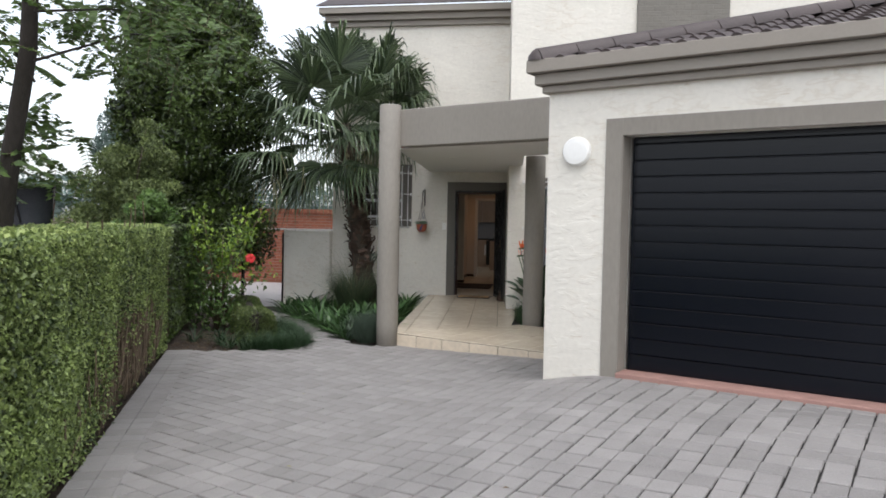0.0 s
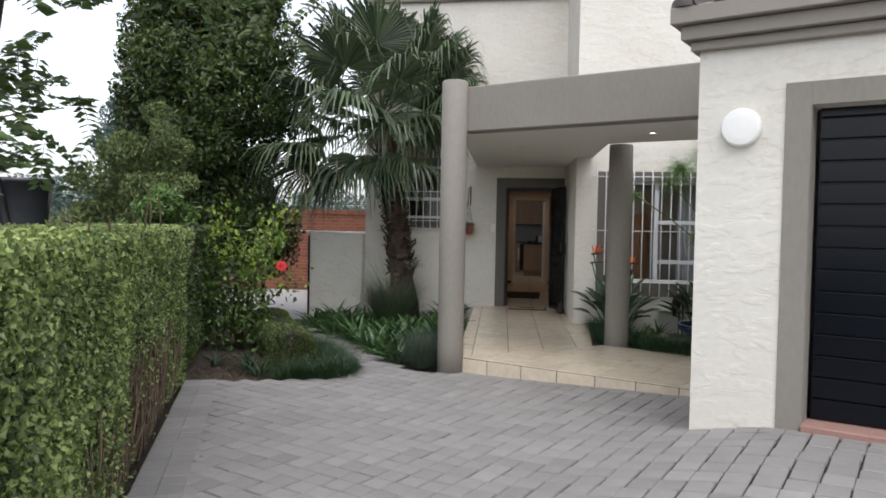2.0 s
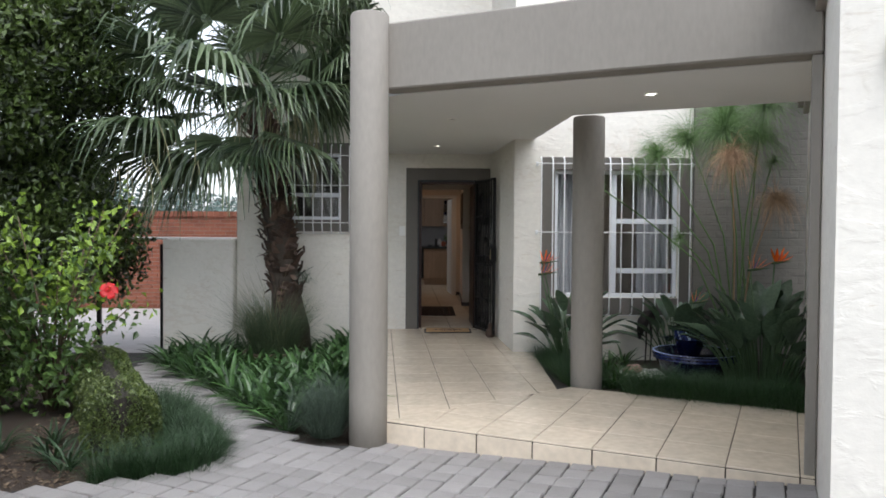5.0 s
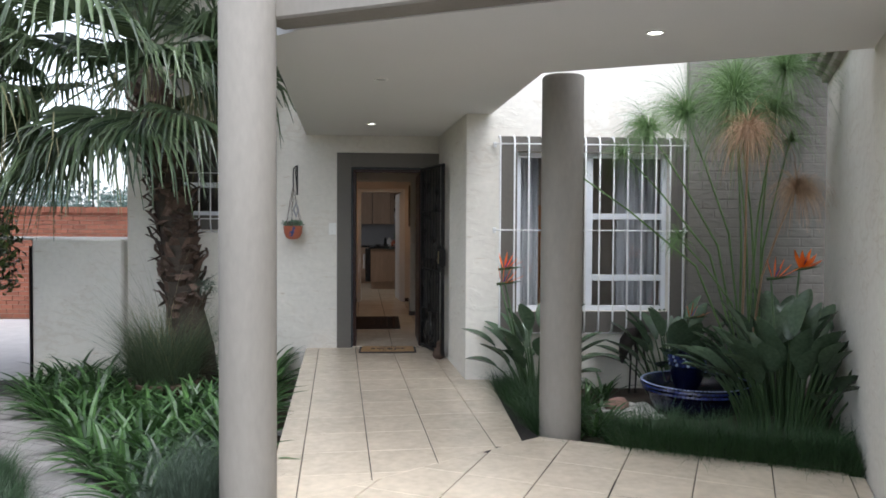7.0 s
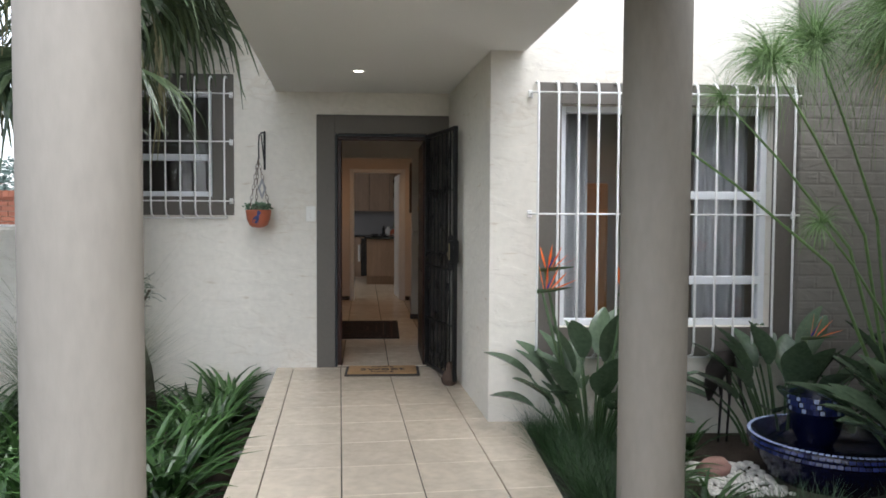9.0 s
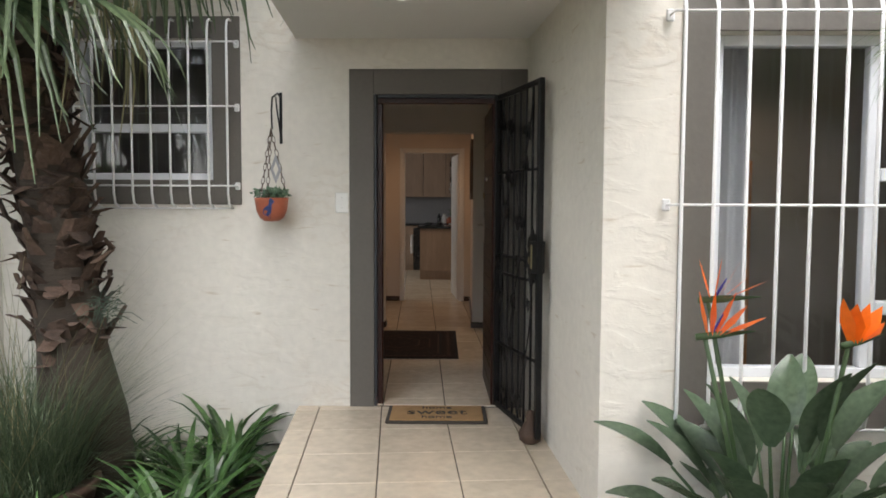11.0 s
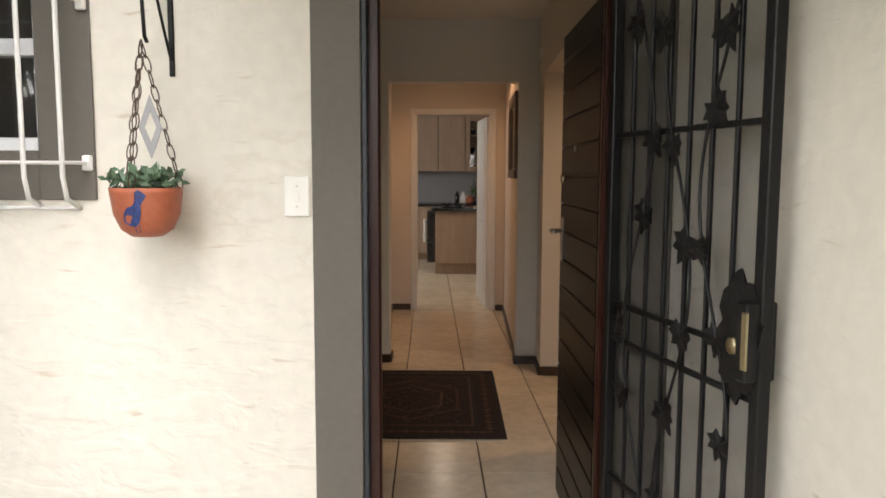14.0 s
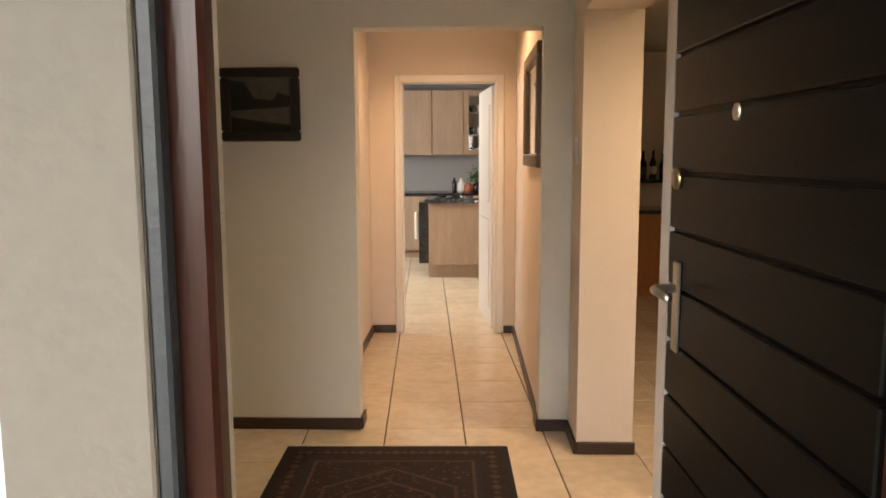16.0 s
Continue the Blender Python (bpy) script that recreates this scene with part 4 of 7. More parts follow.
for i in range(6):
    part("upright", upright, None, gate, m=at(0.035 + (GATE_L - 0.07) * (i + 1) / 7, 0))
rnd = random.Random(4)
for c, phase in ((0.20, 0.0), (0.40, 2.1), (0.58, 4.0)):
    pts = [(c + 0.075 * math.sin(phase + z * 5.2), -0.012, z) for z in [0.06 + 0.03 * i for i in range(63)]]
    part("scroll", Shape().tube(pts, 0.0045, 6), BLACK_STEEL, gate, smooth=True)
    for k in range(7):
        z = 0.16 + k * 0.27 + rnd.uniform(-0.05, 0.05)
        s = Shape()
        vine_leaf(s, c + 0.075 * math.sin(phase + z * 5.2) + rnd.uniform(-0.03, 0.03), z, rnd.uniform(0.044, 0.060), rnd.uniform(-0.7, 0.7) + math.pi)
        part("ivy_leaf", s, BLACK_STEEL, gate)
plate = Shape()
n = 28
ring = [(GATE_L - 0.075 + (0.075 + 0.014 * math.sin(i * 2.3)) * math.cos(2 * math.pi * i / n), (0.145 + 0.02 * math.sin(i * 1.9)) * math.sin(2 * math.pi * i / n) + 1.02) for i in range(n)]
plate.add([(x, -0.020, z) for x, z in ring] + [(x, -0.014, z) for x, z in ring], [tuple(range(n)), tuple(range(2 * n - 1, n - 1, -1))] + [(i, n + i, n + (i + 1) % n, (i + 1) % n) for i in range(n)])
lp = part("lock_plate", plate, BLACK_STEEL, gate, "hammered black lock plate")
part("lock_box", Shape().box(GATE_L - 0.045, GATE_L - 0.006, -0.05, 0.03, 0.93, 1.11, 0.004), BLACK_STEEL, lp)
part("keeper", Shape().box(GATE_L - 0.018, GATE_L + 0.004, -0.056, -0.050, 0.96, 1.09, 0.003), BRASS, lp, "worn brass keeper")
part("cylinder", Shape().lathe([(0.020, 0.0), (0.020, 0.018), (0.012, 0.022)], 16), BRASS, lp, "brass lock cylinder", smooth=True, m=pose(GATE_L - 0.075, -0.020, 1.0, 90, 0, 0))
FLY_MESH = material("fine_black_mesh", (0.010, 0.010, 0.010), 0.9, vary=0.2, scale=20, fine=90, bump=0.0, spec=0.1)
fn, fl = FLY_MESH.node_tree.nodes, FLY_MESH.node_tree.links
clear, blend = fn.new("ShaderNodeBsdfTransparent"), fn.new("ShaderNodeMixShader")
blend.inputs[0].default_value = 0.2
fl.new(clear.outputs[0], blend.inputs[1])
fl.new(fn["Principled BSDF"].outputs[0], blend.inputs[2])
fl.new(blend.outputs[0], fn["Material Output"].inputs["Surface"])
part("mesh_screen", Shape().box(0.036, GATE_L - 0.036, 0.010, 0.0115, 0.03, GATE_H - 0.03), FLY_MESH, gate, "fine black insect mesh")

# ---- fixtures at the door ----
def switch_plate(x, y, z, label, face=0.0):
    t = thing("light_switch", label, "switch", m=at(x, y, z, face))
    part("plate", Shape().box(-0.042, 0.042, -0.012, -0.001, -0.066, 0.066, 0.004), PLASTIC, t)
    part("rocker", Shape().box(-0.009, 0.009, -0.017, -0.012, -0.016, 0.016, 0.002), PLASTIC, t)
    for dz in (-0.033, 0.033):
        part("screw", Shape().lathe([(0.004, 0), (0.003, 0.002)], 10), CHROME, t, m=pose(0, -0.012, dz, 90, 0, 0))


switch_plate(-1.534, WALL_Y, 1.345, "white plastic light switch on the cream wall")
switch_plate(HALL_R, 17.10, 1.47, "white plastic switch on the hall wall", -90)

LAMP_X, LAMP_Y = 0.901, 6.994
lamp = thing("bulkhead_light", "round white opal wall light on the garage wall", "light", m=at(LAMP_X, LAMP_Y, 2.09, SKEW))
lens = Shape().lathe([(0.130, 0.0), (0.130, 0.034), (0.127, 0.044), (0.118, 0.051), (0.080, 0.055), (0.001, 0.057)], 56)
part("diffuser", lens, DIFFUSER, lamp, m=pose(0, -0.005, 0, 90, 0, 0))
part("base", Shape().lathe([(0.136, 0.0), (0.136, 0.016), (0.130, 0.020)], 32), PLASTIC, lamp, smooth=True, m=pose(0, -0.001, 0, 90, 0, 0))
part("clip", Shape().box(0.112, 0.128, -0.03, -0.012, -0.012, 0.012, 0.003), PLASTIC, lamp)

POT = (-1.95, WALL_Y - 0.18, 1.225)
pot = thing("hanging_planter", "terracotta wall planter with a painted blue bird, hung on chains", "planter", m=at(*POT))
prof = [(0.001, 0.0), (0.045, 0.004), (0.075, 0.025), (0.095, 0.07), (0.104, 0.135), (0.106, 0.15), (0.098, 0.15), (0.094, 0.12), (0.001, 0.11)]
part("bowl", Shape().lathe(prof, 32, closed=False), TERRACOTTA, pot, smooth=True)
bird = Shape()


def on_pot(a, z, lift=0.002):
    r = 0.045 + 0.059 * min(1, z / 0.10) ** 0.6 + lift
    return (r * math.sin(a), -r * math.cos(a), z)


outline = [(-0.40, 0.050), (-0.22, 0.040), (0.0, 0.036), (0.16, 0.050), (0.24, 0.075), (0.24, 0.098), (0.20, 0.118), (0.26, 0.132), (0.40, 0.128), (0.28, 0.140), (0.18, 0.146), (0.10, 0.138), (0.10, 0.115), (0.04, 0.100), (-0.14, 0.094), (-0.30, 0.076)]
bird.add([on_pot(0.02, 0.07, 0.003)] + [on_pot(a, z, 0.003) for a, z in outline], [(0, 1 + i, 1 + (i + 1) % len(outline)) for i in range(len(outline))])
for a in (-0.02, 0.12):
    bird.strip([[on_pot(a, 0.045, 0.003), on_pot(a + 0.03, 0.045, 0.003)], [on_pot(a, 0.018, 0.006), on_pot(a + 0.03, 0.018, 0.006)]])
part("painted_bird", bird, BIRD_BLUE, pot, "plain blue bird shape painted on the front")
chain = Shape()
HOOK_Z = 0.60
for a in (0.5, 2.6, 4.7):
    x0, y0 = 0.098 * math.cos(a), 0.098 * math.sin(a)
    for i in range(10):
        u, v = i / 10, (i + 1) / 10
        p0 = Vector((x0 * (1 - u), y0 * (1 - u), 0.15 + (HOOK_Z - 0.17) * u))
        p1 = Vector((x0 * (1 - v), y0 * (1 - v), 0.15 + (HOOK_Z - 0.17) * v))
        d = (p1 - p0) * 0.62
        side = Vector((0, 1, 0)) if i % 2 else Vector((1, 0, 0))
        mid = (p0 + p1) / 2
        loop = [mid + d * math.cos(q) + side * 0.0105 * math.sin(q) for q in [2 * math.pi * k / 8 for k in range(9)]]
        chain.tube(loop, 0.0021, 5, ends=False)
part("chain", chain, RUST, pot, "thin dark steel chain links")
charm = [(0.04, -0.05, 0.235), (0.075, -0.05, 0.325), (0.04, -0.05, 0.42), (0.005, -0.05, 0.325)]
hole = [(0.04 + (x - 0.04) * 0.5, y, 0.3275 + (z - 0.3275) * 0.5) for x, y, z in charm]
part("diamond", Shape().add([(x, y + d, z) for d in (0.0, 0.004) for x, y, z in charm + hole],
     [f for i in range(4) for f in ((i, (i + 1) % 4, 4 + (i + 1) % 4, 4 + i), (12 + i, 12 + (i + 1) % 4, 8 + (i + 1) % 4, 8 + i), (8 + i, 8 + (i + 1) % 4, (i + 1) % 4, i), (4 + i, 4 + (i + 1) % 4, 12 + (i + 1) % 4, 12 + i))]), SPLASH, pot, "grey metal diamond charm")
hook = thing("wall_bracket", "black steel plant bracket screwed to the wall", "bracket", m=at(POT[0], WALL_Y, POT[2]))
part("back_plate", Shape().box(0.012, 0.030, -0.010, -0.001, 0.50, 0.83, 0.003), BLACK_STEEL, hook)
part("arm", Shape().tube([(0.02, -0.01, 0.80), (0.015, -0.07, 0.815), (0.0, -0.14, 0.78), (0.0, -0.165, 0.70), (0.0, -0.155, 0.60), (0.0, -0.14, 0.585)], 0.006, 8), BLACK_STEEL, hook, smooth=True)
part("brace", Shape().tube([(0.02, -0.01, 0.55), (0.02, -0.05, 0.62), (0.015, -0.09, 0.72), (0.012, -0.10, 0.79)], 0.005, 8), BLACK_STEEL, hook, smooth=True)

mat_ = thing("doormat", "coir doormat with dark lettering and black edge", "doormat", m=at(-0.905, 14.05, porch_z(0, 14.0), 1.0))
part("edge", Shape().box(-0.315, 0.315, -0.185, 0.185, 0.0, 0.014, 0.006), MAT_EDGE, mat_)
part("coir", Shape().box(-0.29, 0.29, -0.16, 0.16, 0.014, 0.022, 0.004), COIR, mat_)


def words(text, size, x, y, z, mat_w, parent, name="lettering"):
    cu = bpy.data.curves.new(name, "FONT")
    cu.body, cu.size, cu.extrude, cu.align_x, cu.align_y = text, size, 0.001, "CENTER", "CENTER"
    tmp = bpy.data.objects.new(name, cu)
    scene.collection.objects.link(tmp)
    me = bpy.data.meshes.new_from_object(tmp.evaluated_get(bpy.context.evaluated_depsgraph_get()))
    bpy.data.objects.remove(tmp)
    me.materials.clear()
    me.materials.append(mat_w)
    return part(name, me, None, parent, m=at(x, y, z))


words("home", 0.085, 0.0, 0.10, 0.024, MAT_EDGE, mat_)
words("sweet", 0.16, 0.0, 0.0, 0.024, MAT_EDGE, mat_)
words("home", 0.085, 0.0, -0.105, 0.024, MAT_EDGE, mat_)

stop = thing("doorstop", "small dark stone weight holding the gate open", "doorstop", m=at(-0.36, 13.56, porch_z(0, 13.5)))
part("body", Shape().lathe([(0.035, 0), (0.06, 0.02), (0.065, 0.06), (0.045, 0.10), (0.022, 0.13), (0.028, 0.16), (0.018, 0.185), (0.001, 0.19)], 20), RUST, stop, smooth=True)

# ---- hall and passage ----
rug = thing("rug", "dark red patterned oriental rug on the hall tiles", "rug", m=at(-1.33, 16.34, FLOOR_Z, 1.5))
part("woven_field", Shape().box(-0.545, 0.545, -0.68, 0.68, 0.0, 0.010, 0.004), RUG_BLACK, rug)
for i, (a, b, mt) in enumerate(((0.52, 0.655, RUG), (0.40, 0.52, RUG_BLACK), (0.375, 0.495, RUG_PALE), (0.36, 0.48, RUG))):
    part("field", Shape().box(-a, a, -b, b, 0.010 + 0.0007 * i, 0.0112 + 0.0007 * i), mt, rug)
motif = Shape()
for scale_ in (0.62, 0.95):
    hexa = [(0.0, -0.42), (0.30, -0.22), (0.30, 0.22), (0.0, 0.42), (-0.30, 0.22), (-0.30, -0.22)]
    for (xa, ya), (xb, yb) in zip(hexa, hexa[1:] + hexa[:1]):
        for k in range(16):
            x, y, q = scale_ * (xa + (xb - xa) * k / 16), scale_ * (ya + (yb - ya) * k / 16), 0.009
            motif.box(x - q, x + q, y - q, y + q, 0.0125, 0.0150)
for k in range(88):
    u = k / 88 * 4
    side, t = int(u), u % 1
    x, y = ((-0.46 + 0.92 * t, -0.59), (0.46, -0.59 + 1.18 * t), (0.46 - 0.92 * t, 0.59), (-0.46, 0.59 - 1.18 * t))[side]
    r = 0.017 + 0.008 * (k % 2)
    motif.add([(x - r, y, 0.0115), (x, y - r, 0.0115), (x + r, y, 0.0115), (x, y + r, 0.0115), (x - r, y, 0.0135), (x, y - r, 0.0135), (x + r, y, 0.0135), (x, y + r, 0.0135)], [(4, 5, 6, 7), (0, 1, 5, 4), (1, 2, 6, 5), (2, 3, 7, 6), (3, 0, 4, 7)])
rnd = random.Random(7)
for k in range(520):
    x, y = rnd.uniform(-0.35, 0.35), rnd.uniform(-0.47, 0.47)
    if abs(x) / 0.34 + abs(y) / 0.46 > 1.0 and rnd.random() < 0.5:
        continue
    r = rnd.uniform(0.004, 0.011)
    motif.add([(x - r, y, 0.013), (x, y - r, 0.013), (x + r, y, 0.013), (x, y + r, 0.013), (x - r, y, 0.0152), (x, y - r, 0.0152), (x + r, y, 0.0152), (x, y + r, 0.0152)], [(4, 5, 6, 7), (0, 1, 5, 4), (1, 2, 6, 5), (2, 3, 7, 6), (3, 0, 4, 7)])
part("motif", motif, RUG_PALE, rug, "rust coloured woven motifs")["kind"] = "stuff"
fr = Shape()
for sgn in (-1, 1):
    for i in range(110):
        x = -0.54 + 1.08 * i / 109
        fr.box(x - 0.002, x + 0.002, min(sgn * 0.68, sgn * 0.715), max(sgn * 0.68, sgn * 0.715), 0.001, 0.005)
part("fringe", fr, PEBBLE, rug)["kind"] = "stuff"

picture = thing("picture", "dark framed landscape print on the hall wall", "picture", m=at(-2.04, HALL_Y, 1.705))
fw, fh = 0.40, 0.365
DARK_FRAME = material("dark_carved_frame", (0.022, 0.013, 0.009), 0.4, vary=0.5, scale=20, fine=90, bump=0.4)
PRINT_SKY = material("print_pale_sky", (0.10, 0.10, 0.09), 0.35, vary=0.5, scale=7, fine=50, bump=0.02)
PRINT_DARK = material("print_dark_trees", (0.014, 0.015, 0.013), 0.35, vary=0.6, scale=9, fine=50, bump=0.02)
for x0, x1, z0, z1 in ((-fw / 2, fw / 2, fh / 2 - 0.05, fh / 2), (-fw / 2, fw / 2, -fh / 2, -fh / 2 + 0.05), (-fw / 2, -fw / 2 + 0.05, -fh / 2 + 0.05, fh / 2 - 0.05), (fw / 2 - 0.05, fw / 2, -fh / 2 + 0.05, fh / 2 - 0.05)):
    part("frame", Shape().box(x0, x1, -0.03, -0.001, z0, z1, 0.008), DARK_FRAME, picture)
part("print", Shape().box(-fw / 2 + 0.04, fw / 2 - 0.04, -0.012, -0.004, -fh / 2 + 0.04, fh / 2 - 0.04), PRINT_SKY, picture)
tr = Shape()
tr.add([(-0.15, -0.014, -0.03), (0.15, -0.014, -0.01), (0.15, -0.014, 0.04), (0.09, -0.014, 0.06), (0.06, -0.014, 0.02), (-0.03, -0.014, 0.03), (-0.08, -0.014, 0.11), (-0.15, -0.014, 0.12)], [(0, 1, 2, 3, 4, 5, 6, 7)])
tr.add([(-0.15, -0.014, -0.135), (0.15, -0.014, -0.135), (0.15, -0.014, -0.10), (0.02, -0.014, -0.085), (-0.15, -0.014, -0.06)], [(0, 1, 2, 3, 4)])
part("painted_landscape", tr, PRINT_DARK, picture)

mir = thing("mirror", "framed wall mirror in the passage", "mirror", m=at(-0.617, 17.78, 1.705))
GREY_FRAME = material("brown_grey_frame", (0.12, 0.09, 0.07), 0.45, vary=0.4, scale=12, fine=70, bump=0.2)
for y0, y1, z0, z1 in ((-0.44, 0.44, 0.25, 0.32), (-0.44, 0.44, -0.32, -0.25), (-0.44, -0.37, -0.25, 0.25), (0.37, 0.44, -0.25, 0.25)):
    part("frame", Shape().box(-0.035, -0.001, y0, y1, z0, z1, 0.008), GREY_FRAME, mir)
part("glass", Shape().box(-0.014, -0.008, -0.38, 0.38, -0.26, 0.26), MIRROR, mir)
kdoor = thing("door_2", "white panel door standing open into the kitchen", "door", m=at(-0.782, KIT_Y + 0.15, FLOOR_Z, 96.5))
part("leaf", Shape().box(0, 0.79, -0.02, 0.02, 0.004, 1.995, 0.004), WHITE, kdoor)
for z0, z1 in ((0.15, 0.9), (1.05, 1.85)):
    part("moulding", Shape().box(0.12, 0.67, 0.020, 0.026, z0, z1, 0.005), WHITE, kdoor)
part("handle", Shape().tube([(0.73, 0.02, 1.02), (0.73, 0.06, 1.02), (0.62, 0.065, 1.02)], 0.009, 8), CHROME, kdoor, smooth=True)

# ---- kitchen ----
def cupboard(name, label, x0, x1, y0, y1, z0, z1, doors, group, kick=0.0, mat_b=OAK, handles=False):
    c = thing(name, label, "cupboard", group, m=at(x0, y0, 0))
    part("carcass", Shape().box(0.001, x1 - x0 - 0.001, 0.02, y1 - y0, z0, z1, 0.002), mat_b, c)
    if kick:
        part("kick_board", Shape().box(0.0, x1 - x0, 0.07, 0.085, FLOOR_Z, z0), mat_b, c)
    step = (x1 - x0) / doors
    for i in range(doors):
        d = part("door", Shape().box(i * step + 0.002, (i + 1) * step - 0.002, -0.001, 0.019, z0 + 0.002, z1 - 0.002, 0.003), mat_b, c)
        if handles:
            part("handle", Shape().tube([((i + 0.9) * step, 0.0, z1 - 0.28), ((i + 0.9) * step, -0.03, z1 - 0.28), ((i + 0.9) * step, -0.03, z1 - 0.10), ((i + 0.9) * step, 0.0, z1 - 0.10)], 0.006, 8), CHROME, d, smooth=True)
    return c


cupboard("wall_cupboard", "grey oak kitchen wall cupboard", -1.93, -1.50, 24.20, 24.53, 1.455, 2.37, 1, "kitchen wall cupboards")
cupboard("wall_cupboard", "grey oak kitchen wall cupboard", -2.36, -1.935, 24.20, 24.53, 1.455, 2.37, 1, "kitchen wall cupboards")
cupboard("wall_cupboard", "grey oak kitchen wall cupboard", -1.495, -1.05, 24.20, 24.53, 1.455, 2.37, 1, "kitchen wall cupboards")
gc = thing("wall_cupboard", "grey oak glass-fronted cupboard with crockery", "cupboard", "kitchen wall cupboards", m=at(-1.045, 24.20, 0))
for x0, x1, z0, z1 in ((0, 0.075, 1.455, 2.37), (0.385, 0.46, 1.455, 2.37), (0.075, 0.385, 2.29, 2.37), (0.075, 0.385, 1.455, 1.535)):
    part("door_frame", Shape().box(x0, x1, 0, 0.02, z0, z1, 0.003), OAK, gc)
part("back", Shape().box(0.002, 0.458, 0.31, 0.33, 1.456, 2.369), OAK, gc)
for x in (0.0, 0.445):
    part("side", Shape().box(x, x + 0.015, 0.021, 0.31, 1.456, 2.369), OAK, gc)
for z in (1.456, 1.74, 2.05):
    part("shelf", Shape().box(0.016, 0.444, 0.03, 0.309, z, z + 0.012), OAK, gc)
part("pane", Shape().box(0.074, 0.386, 0.008, 0.012, 1.53, 2.295), GLASS, gc).visible_shadow = False
rnd = random.Random(3)
for z in (1.468, 1.752, 2.062):
    for k in range(3):
        b = thing("crockery", "white crockery standing in the glass cupboard", "bowl", "crockery", m=at(-1.045 + 0.12 + 0.11 * k, 24.34, z))
        part("body", Shape().lathe([(0.02, 0), (0.03, 0.01), (0.042, 0.06 + 0.05 * rnd.random()), (0.038, 0.10)], 14), PLASTIC if k % 2 else COBALT, b, smooth=True)
cupboard("base_cupboard", "grey oak kitchen base cupboard", -2.36, -1.60, 23.85, 24.53, 0.12, 0.89, 1, "kitchen base cupboards", 0.1, handles=False)
cupboard("base_cupboard", "grey oak kitchen base cupboard", -1.595, -0.3, 23.85, 24.53, 0.12, 0.89, 3, "kitchen base cupboards", 0.1)
wt = new("worktop", Shape().box(-2.40, -0.3, 23.82, 24.54, 0.892, 0.93, 0.004).mesh("worktop", STONE_TOP))
tagged(wt, "polished black granite worktop along the kitchen wall", "worktop")
structure("splashback", Shape().box(-3.5, 0.19, 24.54, 24.799, FLOOR_Z, 2.52), SPLASH, "grey kitchen wall behind the worktop", "wall")
cupboard("peninsula_cupboard", "grey oak end panel of the kitchen peninsula", -1.45, -0.30, 22.12, 22.74, 0.17, 0.90, 1, "peninsula", 0.1)
wt = new("worktop", Shape().box(-1.49, -0.28, 22.07, 22.78, 0.902, 0.945, 0.004).mesh("worktop", STONE_TOP))
tagged(wt, "polished black granite peninsula top", "worktop")
oven = thing("oven", "black built-in oven with a steel rail beside the peninsula", "oven", m=at(-1.57, 22.25, 0))
part("body", Shape().box(0.0, 0.115, 0, 0.48, 0.17, 0.90, 0.004), STONE_TOP, oven)
part("rail", Shape().tube([(-0.03, 0.05, 0.76), (-0.03, 0.43, 0.76)], 0.008, 8), CHROME, oven, smooth=True)
towel = new("tea_towel", Shape().box(-1.625, -1.585, 22.30, 22.42, 0.45, 0.78, 0.012).mesh("tea_towel", WHITE))
tagged(towel, "white folded tea towel over the oven rail", "towel")
hob = thing("hob", "black gas hob on the peninsula top", "hob", m=at(-1.40, 22.2, 0.946))
part("plate", Shape().box(0.02, 0.36, 0.0, 0.45, 0.0, 0.012, 0.004), STONE_TOP, hob)
for x, y in ((0.10, 0.10), (0.27, 0.10), (0.10, 0.32), (0.27, 0.32)):
    part("burner", Shape().lathe([(0.045, 0.012), (0.045, 0.03), (0.02, 0.035)], 14), BLACK_STEEL, hob, m=at(x, y))
    part("grid", Shape().box(x - 0.07, x + 0.07, y - 0.006, y + 0.006, 0.035, 0.047).box(x - 0.006, x + 0.006, y - 0.07, y + 0.07, 0.0355, 0.0475), BLACK_STEEL, hob)
for x, y, r, h, mt, nm, lab in ((-1.18, 24.2, 0.035, 0.20, STONE_TOP, "bottle", "dark bottle on the worktop"), (-1.08, 24.25, 0.07, 0.17, WHITE, "canister", "white lidded kitchen canister on the worktop"),
                                (-0.97, 24.2, 0.065, 0.13, TERRACOTTA, "pot", "copper red pot on the worktop"), (-0.86, 24.2, 0.05, 0.16, STONE_TOP, "plant_pot", "dark pot holding herbs")):
    t = thing(nm, lab, nm.replace("_", " "), m=at(x, y, 0.93))
    part("body", Shape().lathe([(r * 0.9, 0), (r, h * 0.1), (r, h * 0.7), (r * 0.45, h * 0.85), (r * 0.45, h)], 18), mt, t, smooth=True)
    if nm == "plant_pot":
        herb_pot = t
    if nm == "canister":
        part("lid", Shape().lathe([(r * 0.5, h), (r * 0.5, h + 0.02), (0.002, h + 0.025)], 14), CHROME, t)
tray = new("chopping_board", Shape().box(-0.92, -0.62, 22.25, 22.55, 0.945, 0.96, 0.004).mesh("chopping_board", OAK))
tagged(tray, "pale wooden board lying on the peninsula", "board")

